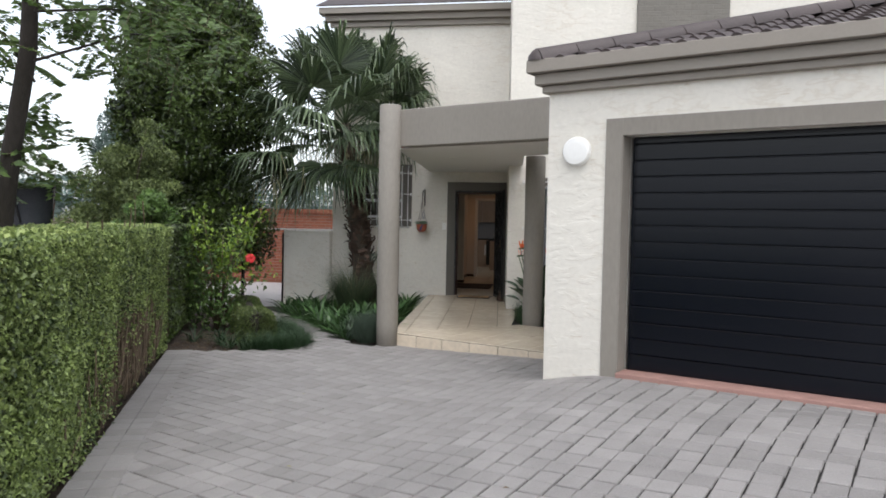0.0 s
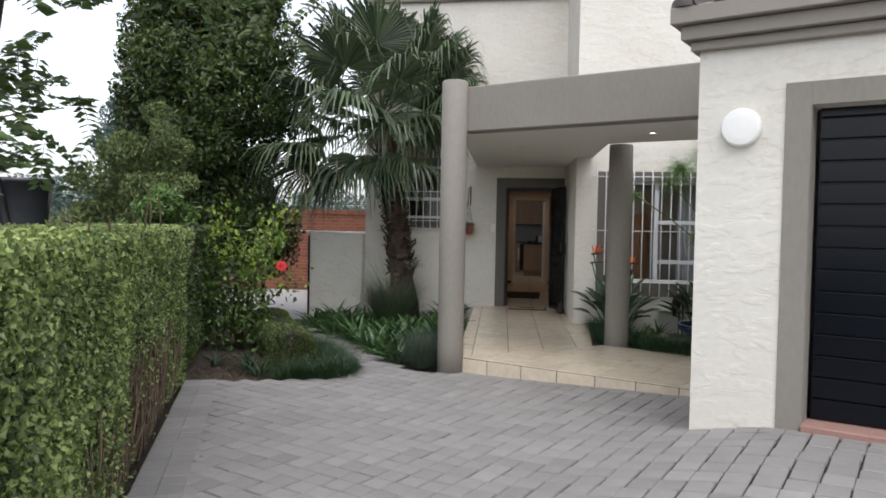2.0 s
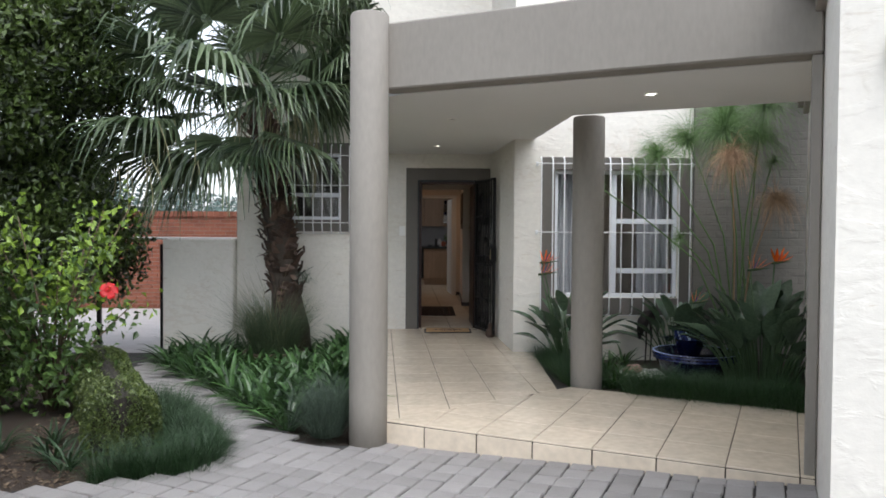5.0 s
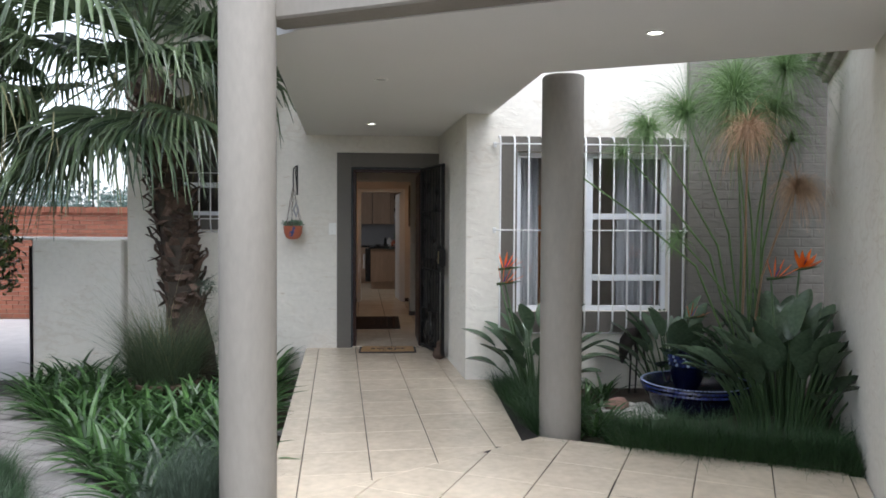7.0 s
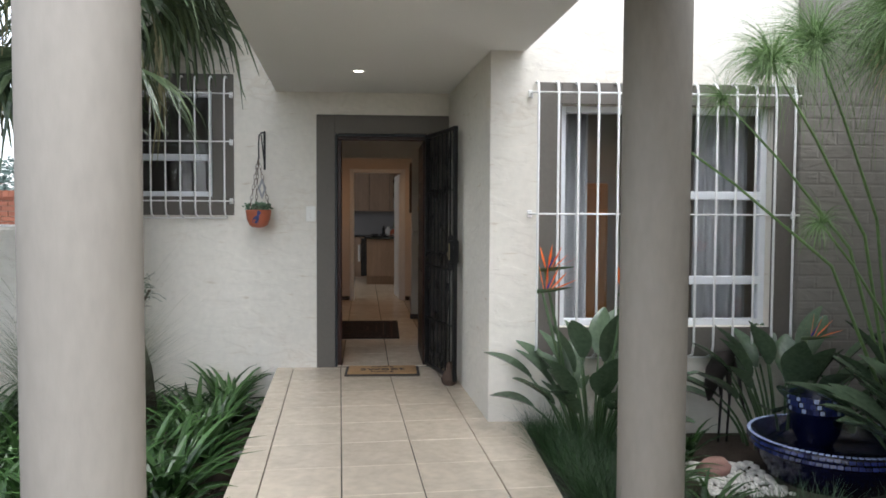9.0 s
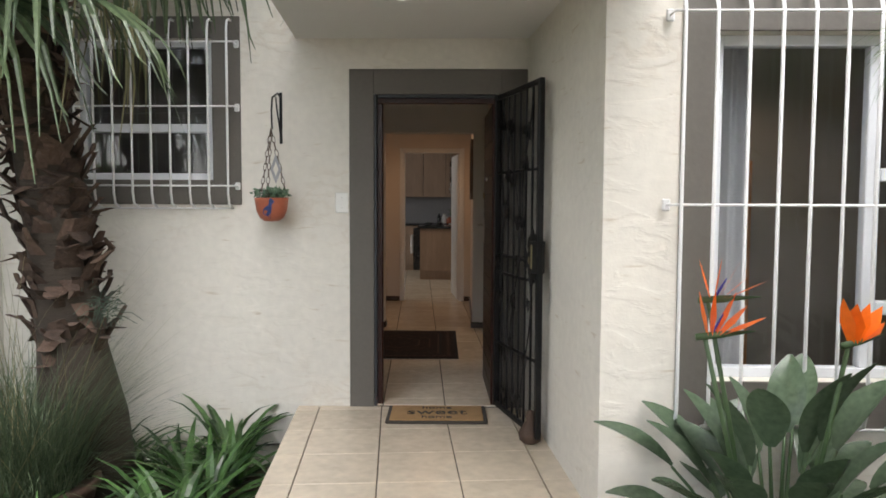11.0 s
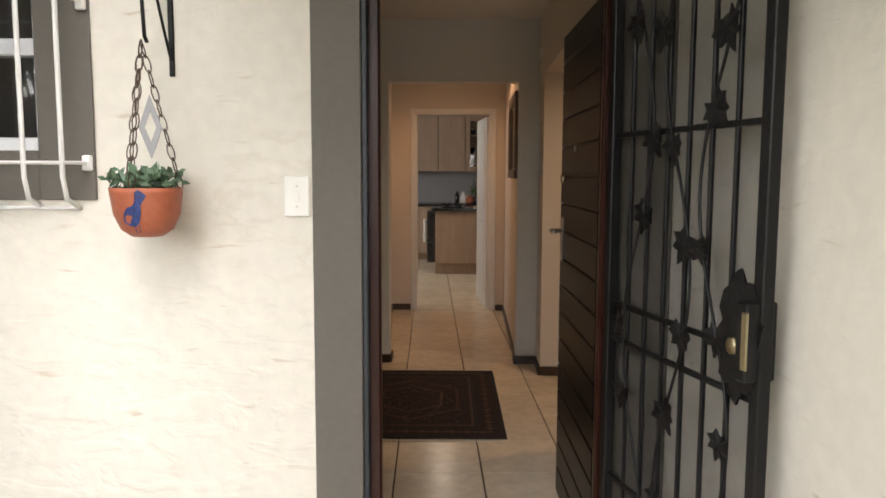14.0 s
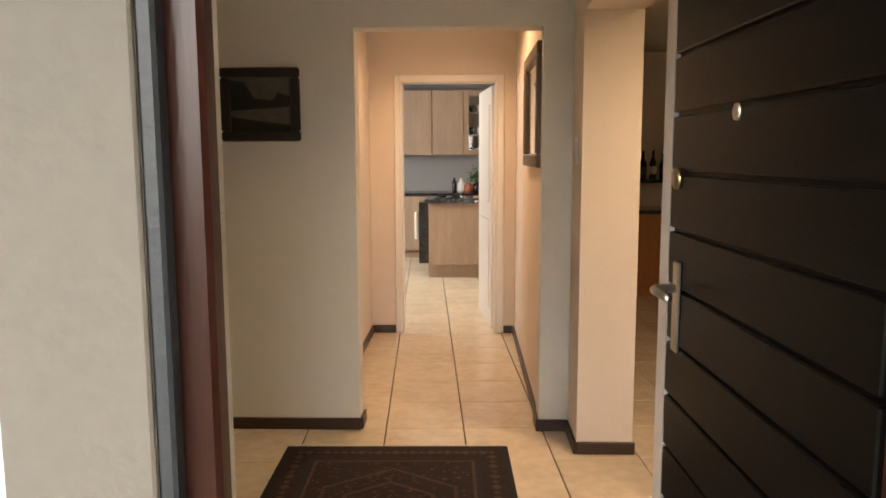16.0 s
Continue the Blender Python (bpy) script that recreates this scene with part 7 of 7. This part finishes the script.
def metal_bird(x, y, z):
    """Rusted garden bird with a rounded back, hanging tail and thin legs."""
    s_ = Shape()
    s_.tube([(0.10, 0.02, 0.62), (0.06, 0.0, 0.65), (-0.01, -0.02, 0.63), (-0.07, -0.02, 0.54), (-0.10, 0.0, 0.42), (-0.105, 0.01, 0.32)], [0.02, 0.06, 0.085, 0.08, 0.05, 0.012], 12)
    s_.tube([(0.09, 0.01, 0.61), (0.13, -0.02, 0.50), (0.15, -0.03, 0.36), (0.19, -0.04, 0.20)], [0.026, 0.016, 0.013, 0.006], 8)
    for dx in (-0.02, 0.05):
        s_.tube([(dx, 0.0, 0.58), (dx + 0.01, -0.01, 0.34), (dx, 0.01, 0.0)], [0.03, 0.011, 0.009], 7)
    s_.v = [(0.78 * x, 0.78 * y, 0.85 * z) for x, y, z in s_.v]
    ob_ = new("garden_ornament", s_.mesh("garden_ornament", DARK_IRON, True))
    ob_.matrix_world = at(x, y, z)
    tagged(ob_, "rusty metal bird ornament on thin legs under the window", "ornament")


metal_bird(1.31, 12.33, -0.115)
rk = Shape().lathe([(0.03, 0.0), (0.085, 0.02), (0.09, 0.05), (0.06, 0.085), (0.01, 0.095)], 14)
rk.v = [(x * 1.25, y * 0.8, z * (1.0 + 0.25 * math.sin(9 * x + 5 * y))) for x, y, z in rk.v]
ob = new("stone", rk.mesh("stone", PINK_SILL, True))
ob.matrix_world = at(1.0, 11.72, -0.112, 20)
tagged(ob, "rounded reddish stone among the white pebbles", "stone")
peb = Shape()
r_ = random.Random(5)
for i in range(420):
    x, y = r_.uniform(0.86, 1.30), r_.uniform(11.40, 11.92)
    s = r_.uniform(0.012, 0.026)
    peb.lathe([(s * 0.3, 0), (s, s * 0.35), (s * 0.8, s * 0.8), (s * 0.2, s)], 6, x, y)
peb.v = [(x, y, z - 0.112) for x, y, z in peb.v]
ob = new("pebbles", peb.mesh("pebbles", PEBBLE, True))
tagged(ob, "white pebbles strewn round the blue bowl", "pebbles", kind="stuff")
hr = np.random.default_rng(6)
part("herb_leaves", leaves_mesh("herb_leaves", hr, hr.normal(0, 0.05, (160, 3)) + [0, 0, 0.22], hr.normal(0, 1, (160, 3)), 0.05, LIGHT_LEAF, 0.5), None, herb_pot, "green herb leaves")
part("herb_leaves", leaves_mesh("herb_leaves", rng, np.stack([rng.normal(0, 0.046, 190), rng.normal(0, 0.04, 190), rng.uniform(0.145, 0.205, 190)], 1), rng.normal(0, 1, (190, 3)), 0.040, SUCCULENT, 0.5), None, pot, "fleshy green succulent leaves")

# things beyond the hedge and the gate
tub = thing("plastic_tub", "large black plastic planting tub beyond the hedge", "tub", m=at(-7.86, 10.9, -0.3))
TUB = material("black_plastic", (0.04, 0.044, 0.05), 0.14, vary=0.3, scale=3, fine=40, bump=0.08)
part("tub", Shape().lathe([(0.27, 1.49), (0.31, 1.64), (0.365, 2.15), (0.40, 2.16), (0.40, 2.22), (0.355, 2.22), (0.34, 2.10)], 32, closed=False), TUB, tub, smooth=True)
part("pedestal", Shape().box(-0.28, 0.28, -0.28, 0.28, 0.0, 1.50, 0.02), RED_BRICK, tub, "red brick pillar under the tub")
for a in (-2.2, -1.7):
    part("strap", Shape().tube([(0.41 * math.cos(a), 0.41 * math.sin(a), 2.20), (0.36 * math.cos(a + 0.1), 0.36 * math.sin(a + 0.1), 1.89), (0.31 * math.cos(a + 0.25), 0.31 * math.sin(a + 0.25), 1.59)], 0.02, 6), BLACK_STEEL, tub)

side_gate = thing("side_gate", "open black steel side gate at the garden wall's end", "gate", m=at(-4.80, 14.12, -0.36, 78))
for x in (0.0, 0.82):
    part("stile", Shape().box(x, x + 0.035, -0.017, 0.017, 0.04, 1.50, 0.003), BLACK_STEEL, side_gate)
for z in (0.04, 0.75, 1.465):
    part("rail", Shape().box(0.035, 0.82, -0.014, 0.014, z, z + 0.035, 0.003), BLACK_STEEL, side_gate)
gb = Shape().box(-0.007, 0.007, -0.007, 0.007, 0.07, 1.47).mesh("gate_bar", BLACK_STEEL)
for i in range(7):
    part("gate_bar", gb, None, side_gate, m=at(0.035 + 0.785 * (i + 1) / 8, 0))
post = new("gate_post", Shape().box(-5.69, -5.64, 14.14, 14.20, -0.6, 0.75, 0.004).mesh("gate_post", BLACK_STEEL))
tagged(post, "short black steel gate post beside the path", "post")
sheet = new("roof_sheet", Shape().box(-5.9, -3.9, 14.32, 15.6, 1.20, 1.225, 0.003).mesh("roof_sheet", PEBBLE))
tagged(sheet, "pale flat lean-to sheet behind the garden wall", "roof sheet")
structure("yard_behind", Shape().box(-11, -3.82, 14.32, 20.2, -0.65, -0.40), PALE_PAVE, "pale brick paving of the side yard", "paving")

far_house = thing("neighbour_house", "low pinkish neighbour house beyond the boundary wall", "house", m=at(-13.0, 42.0, -1.0))
PINK = material("pale_pink_plaster", (0.56, 0.42, 0.36), 0.85, vary=0.1, scale=1, fine=12, bump=0.1)
part("wall", Shape().box(-9, 6, 0, 6, 0, 2.75), PINK, far_house)
part("roof", Shape().prism([(-9.5, -0.5), (6.5, -0.5), (6.5, 6.5), (-9.5, 6.5)], 2.752, 2.95), PINK, far_house)
for x in (-6.5, -3.0, 1.5):
    w1 = part("window", Shape().box(x, x + 1.3, -0.04, -0.001, 1.2, 2.2), ALU_WHITE, far_house)
    part("pane", Shape().box(x + 0.08, x + 1.22, -0.05, -0.041, 1.28, 2.12), STONE_TOP, w1)
part("water_tank", Shape().lathe([(0.6, 2.95), (0.6, 3.9), (0.2, 4.1)], 20, 2.4, 1.5), WHITE, far_house, smooth=True)
wood = []
for i in range(46):
    u = i / 45
    wood.append((-75 + 95 * u + rng.uniform(-1.5, 1.5), 88 + rng.uniform(-8, 8), rng.uniform(1.5, 5.0), rng.uniform(2.5, 5), rng.uniform(2, 4), rng.uniform(1.8, 3.6)))
for i in range(24):
    wood.append((-70 + rng.uniform(0, 45), 30 + rng.uniform(-25, 25), rng.uniform(0, 1.0), rng.uniform(2.0, 3.5), rng.uniform(2, 3.5), rng.uniform(1.5, 2.5)))
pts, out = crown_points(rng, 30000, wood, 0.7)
ob = new("far_woods", leaves_mesh("far_woods", rng, pts, out, 0.55, FAR_HAZE_GREEN, 0.7))
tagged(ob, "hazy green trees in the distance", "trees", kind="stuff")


# ---- pieces: paving blocks, tiles, bricks ----
def clip_poly(poly, a, b):
    """Keep the part of a polygon on the left of the line from a to b."""
    def side(p):
        return (b[0] - a[0]) * (p[1] - a[1]) - (b[1] - a[1]) * (p[0] - a[0])
    out = []
    for p, q in zip(poly, poly[1:] + poly[:1]):
        sp, sq = side(p), side(q)
        if sp >= 0:
            out.append(p)
        if (sp >= 0) != (sq >= 0):
            t = sp / (sp - sq)
            out.append((p[0] + t * (q[0] - p[0]), p[1] + t * (q[1] - p[1])))
    return out


def slab(poly, z_of, thick, bevel=0.003):
    """One tile with a small bevel over a plan outline."""
    n = len(poly)
    cx_, cy_ = sum(p[0] for p in poly) / n, sum(p[1] for p in poly) / n
    top = []
    for x, y in poly:
        d = math.hypot(x - cx_, y - cy_) or 1
        k = max(0.0, 1 - 1.6 * bevel / d)
        top.append((cx_ + (x - cx_) * k, cy_ + (y - cy_) * k))
    vs = [(x, y, z_of(x, y) - thick) for x, y in poly] + [(x, y, z_of(x, y) - bevel) for x, y in poly] + [(x, y, z_of(x, y)) for x, y in top]
    fs = [tuple(2 * n + i for i in range(n))]
    for r in range(2):
        fs += [(r * n + i, r * n + (i + 1) % n, (r + 1) * n + (i + 1) % n, (r + 1) * n + i) for i in range(n)]
    return Shape().add(vs, fs)


def area(poly):
    return 0.5 * abs(sum(p[0] * q[1] - q[0] * p[1] for p, q in zip(poly, poly[1:] + poly[:1])))


def tile_sheet(parent, to_world, pitch, joint, cols, rows, cuts, z_of, thick=0.012):
    for i in range(*cols):
        for j in range(*rows):
            x0, x1, y0, y1 = i * pitch + joint / 2, (i + 1) * pitch - joint / 2, j * pitch + joint / 6, (j + 1) * pitch - joint / 6
            poly = [to_world(x, y) for x, y in ((x0, y0), (x1, y0), (x1, y1), (x0, y1))]
            for a, b in cuts:
                poly = clip_poly(poly, a, b)
                if len(poly) < 3:
                    break
            if len(poly) >= 3 and area(poly) > 0.004:
                part("tile", slab(poly, z_of, thick), TILE, parent)


PITCH = 0.414
MITRE_A, MITRE_B = from_porch(-0.32, 0.0), (0.19, 10.775)
tile_sheet(porch, from_porch, PITCH, 0.0055, (-1, 7), (0, 5),
           [(MITRE_B, MITRE_A), (from_porch(2.562, 0), from_porch(2.562, 2)), (from_porch(3, 1.708), from_porch(-1, 1.708)), (from_porch(-0.32, 2), from_porch(-0.32, -1))], porch_z)
ARM = radians(4.95)
AC, AS = math.cos(ARM), math.sin(ARM)


def arm_plan(u, v):
    return -1.27 + u * AC - v * AS, 14.18 + u * AS + v * AC


tile_sheet(porch, arm_plan, 0.410, 0.0055, (-3, 5), (-12, 1),
           [(MITRE_A, MITRE_B), ((0.188, 10.775), (0.058, LOUNGE_Y)), ((0.0579, LOUNGE_Y - 3), (0.0579, LOUNGE_Y + 9)),
            ((2, WALL_Y - 0.002), (-3, WALL_Y - 0.002)), ((-1.83, WALL_Y), (-1.48, 9.9))], porch_z)
riser = []
for k in range(-1, 7):
    s0, s1 = max(-0.32, k * PITCH + 0.0045), min(2.562, (k + 1) * PITCH - 0.0045)
    if s1 - s0 < 0.03:
        continue
    r_s = Shape().box(s0, s1, -0.002, 0.011, -0.42, -0.091, 0.003)
    part("riser_tile", r_s, TILE, porch, m=PORCH)
IN = radians(3.1)


def inner_plan(u, v):
    return -0.931 + u * math.cos(IN) - v * math.sin(IN), 15.65 + u * math.sin(IN) + v * math.cos(IN)


inside = bpy.data.objects["floor_inside"]
tile_sheet(inside, inner_plan, 0.412, 0.006, (-5, 6), (-4, 22), [((-4, WALL_Y + 0.004), (3, WALL_Y + 0.004)),
           ((-2.74, 30), (-2.74, 10)), ((1.9, 10), (1.9, 30)), ((5, 24.5), (-5, 24.5))], lambda x, y: FLOOR_Z, 0.008)

# herringbone block paving
BLOCK, HALF, JOINT = 0.326, 0.163, 0.012
rng = np.random.default_rng(101)


def yard_plan(u, v):
    return CX + u * COS - v * SIN, CY + u * SIN + v * COS


def unit_block(lu, lv):
    """Chamfered block whose face is scored across the middle."""
    along = lu > lv
    a, b, c, g = max(lu, lv) / 2 - JOINT / 2, min(lu, lv) / 2 - JOINT / 2, 0.006, 0.004
    xs, ys = (-a, -a + c, -g, 0.0, g, a - c, a), (-b, -b + c, b - c, b)
    vs = []
    for x in xs:
        for y in ys:
            z = -c if abs(x) == a or abs(y) == b else (-0.012 if x == 0 else 0.0)
            vs.append((x, y, z) if along else (-y, x, z))
    fs = [(4 * i + j, 4 * i + 4 + j, 4 * i + 5 + j, 4 * i + 1 + j) for i in range(6) for j in range(3)]
    k = len(vs)
    ring = (0, 24, 27, 3)
    vs += [(vs[i][0], vs[i][1], -0.03) for i in ring]
    fs += [(k + i, k + (i + 1) % 4, ring[(i + 1) % 4], ring[i]) for i in range(4)]
    return vs, fs


def laid(x, y):
    """Blocks run on a little under the walls, the porch and the border course."""
    if in_outline(x, y, BED_LEFT) or in_outline(x, y, BED_HOUSE) or hedge_distance(x, y) < 0.17:
        return False
    s, d = garage_plan(x, y)
    ps, pd = (x - PX) * COS + (y - PY) * SIN, -(x - PX) * SIN + (y - PY) * COS
    return not (s > 0.14 and d > 0.06) and not (pd > 0.14 and ps > -0.20)


blocks = []
for a in range(-110, 110):
    for b in range(-40, 40):
        cu, cv = a + 4 * b, a
        for kind, (u0, v0, lu, lv) in (("H", (cu, cv, 2, 1)), ("V", (cu + 2, cv - 1, 1, 2))):
            u, v = (u0 + lu / 2) * HALF, (v0 + lv / 2) * HALF
            if not (-7.5 < u < 6.0 and -8.2 < v < 8.2):
                continue
            x, y = yard_plan(u, v)
            if -9 < x < 5.6 and -1.0 < y < 14.2 and laid(x, y):
                blocks.append((x, y, kind))
# each block lies a little askew, so the joints step from block to block
TW, TS = math.cos(radians(1.5)), math.sin(radians(1.5))
meshes = {}
for kind, lu, lv in (("H", BLOCK, HALF), ("V", HALF, BLOCK)):
    vs, fs = unit_block(lu, lv)
    vs = [(x * TW - y * TS, x * TS + y * TW, z) for x, y, z in vs]
    meshes[kind] = (np.array(vs), fs, Shape().add(vs, fs).mesh("paving_block", PAVER_ONE))
rest_v, rest_f, singles = [], [], 0
count = 0
for x, y, kind in blocks:
    z = drive_z(x, y) + rng.uniform(-0.0015, 0.0015)
    vs, fs, me = meshes[kind]
    gx, gy = (drive_z(x + 0.05, y) - drive_z(x - 0.05, y)) / 0.1 + rng.normal(0, 0.006), (drive_z(x, y + 0.05) - drive_z(x, y - 0.05)) / 0.1 + rng.normal(0, 0.006)
    if singles < 300 and -2.9 < x < 0.6 and 5.2 < y < 9.6:
        up = Vector((-gx, -gy, 1)).normalized()
        ex = (Vector((COS, SIN, 0)) - up * Vector((COS, SIN, 0)).dot(up)).normalized()
        ey = up.cross(ex)
        m4 = Matrix(((ex.x, ey.x, up.x, x), (ex.y, ey.y, up.y, y), (ex.z, ey.z, up.z, z), (0, 0, 0, 1)))
        part("paving_block", me, None, pavement, m=m4)
        singles += 1
        continue
    px, py = x + vs[:, 0] * COS - vs[:, 1] * SIN, y + vs[:, 0] * SIN + vs[:, 1] * COS
    pz = z + vs[:, 2] + gx * (px - x) + gy * (py - y)
    rest_v.append(np.stack([px, py, pz], 1))
    rest_f += [tuple(i + count for i in f) for f in fs]
    count += len(vs)
# soldier course along the hedge
vs, fs, _ = meshes["H"]
L = (HEDGE_B - HEDGE_A).length
for i in range(int(L / HALF)):
    c = HEDGE_A + HEDGE_DIR * (i + 0.5) * HALF - HEDGE_LEFT * 0.163
    px, py = c.x - HEDGE_LEFT.x * vs[:, 0] + HEDGE_DIR.x * vs[:, 1], c.y - HEDGE_LEFT.y * vs[:, 0] + HEDGE_DIR.y * vs[:, 1]
    rest_v.append(np.stack([px, py, drive_z(c.x, c.y) + 0.005 + vs[:, 2] + rng.uniform(-0.001, 0.001)], 1))
    rest_f += [tuple(i_ + count for i_ in f) for f in fs]
    count += len(vs)
me = bpy.data.meshes.new("paving_blocks")
me.from_pydata(np.concatenate(rest_v).tolist(), [], rest_f)
me.materials.append(PAVER)
ob = part("paving_blocks", me, None, pavement)
ob["kind"] = "stuff"

# brick boundary wall beyond the side gate
bw = structure("wall_boundary", Shape().box(-13.5, -3.2, 20.32, 20.52, -0.7, 1.62), MORTAR, "red face-brick boundary wall with a header coping", "wall")
vs_, fs_ = [], []
cnt = 0
rb = random.Random(2)
bs = Shape()
for row in range(27):
    z0 = -0.65 + row * 0.085
    off = 0.115 if row % 2 else 0.0
    x = -11.5 + off
    while x < -3.3:
        bs.box(x + 0.006, x + 0.224, 20.305 + rb.uniform(0, 0.004), 20.322, z0 + 0.006, z0 + 0.079)
        x += 0.23
x = -11.5
while x < -3.3:
    bs.box(x + 0.004, x + 0.106, 20.27, 20.56, 1.622, 1.73)
    x += 0.11
ob = part("bricks", bs, RED_BRICK, bw)
ob["kind"] = "stuff"
fence = thing("electric_fence", "thin electric fence wires over the brick wall", "fence", m=at(-7.5, 20.42, 1.73))
for x in (-4.0, -1.6, 0.8, 3.2):
    part("post", Shape().box(x - 0.012, x + 0.012, -0.012, 0.012, 0, 0.75), BLACK_STEEL, fence)
for k in range(5):
    part("wire", Shape().tube([(-4.0, 0, 0.12 + 0.14 * k), (3.2, 0, 0.12 + 0.14 * k)], 0.003, 5), CHROME, fence)
# a few dropped leaves and petals on the paving
lit = random.Random(12)
for i in range(16):
    x, y = lit.uniform(-3.2, 1.2), lit.uniform(4.2, 9.0)
    if not paved(x, y):
        continue
    s = Shape()
    a, q = lit.uniform(0, 6.28), lit.uniform(0.012, 0.024)
    s.add([(q * math.cos(a), q * math.sin(a), 0.004), (0.5 * q * math.cos(a + 1.5), 0.5 * q * math.sin(a + 1.5), 0.010), (-q * math.cos(a), -q * math.sin(a), 0.005), (0.5 * q * math.cos(a - 1.5), 0.5 * q * math.sin(a - 1.5), 0.008)], [(0, 1, 2), (0, 2, 3)])
    ob = new("fallen_leaf", s.mesh("fallen_leaf", PALM_DEAD if i % 2 else HEDGE_TWIG))
    ob.matrix_world = at(x, y, drive_z(x, y))
    tagged(ob, "dry fallen leaf on the paving", "leaf", "fallen leaves")
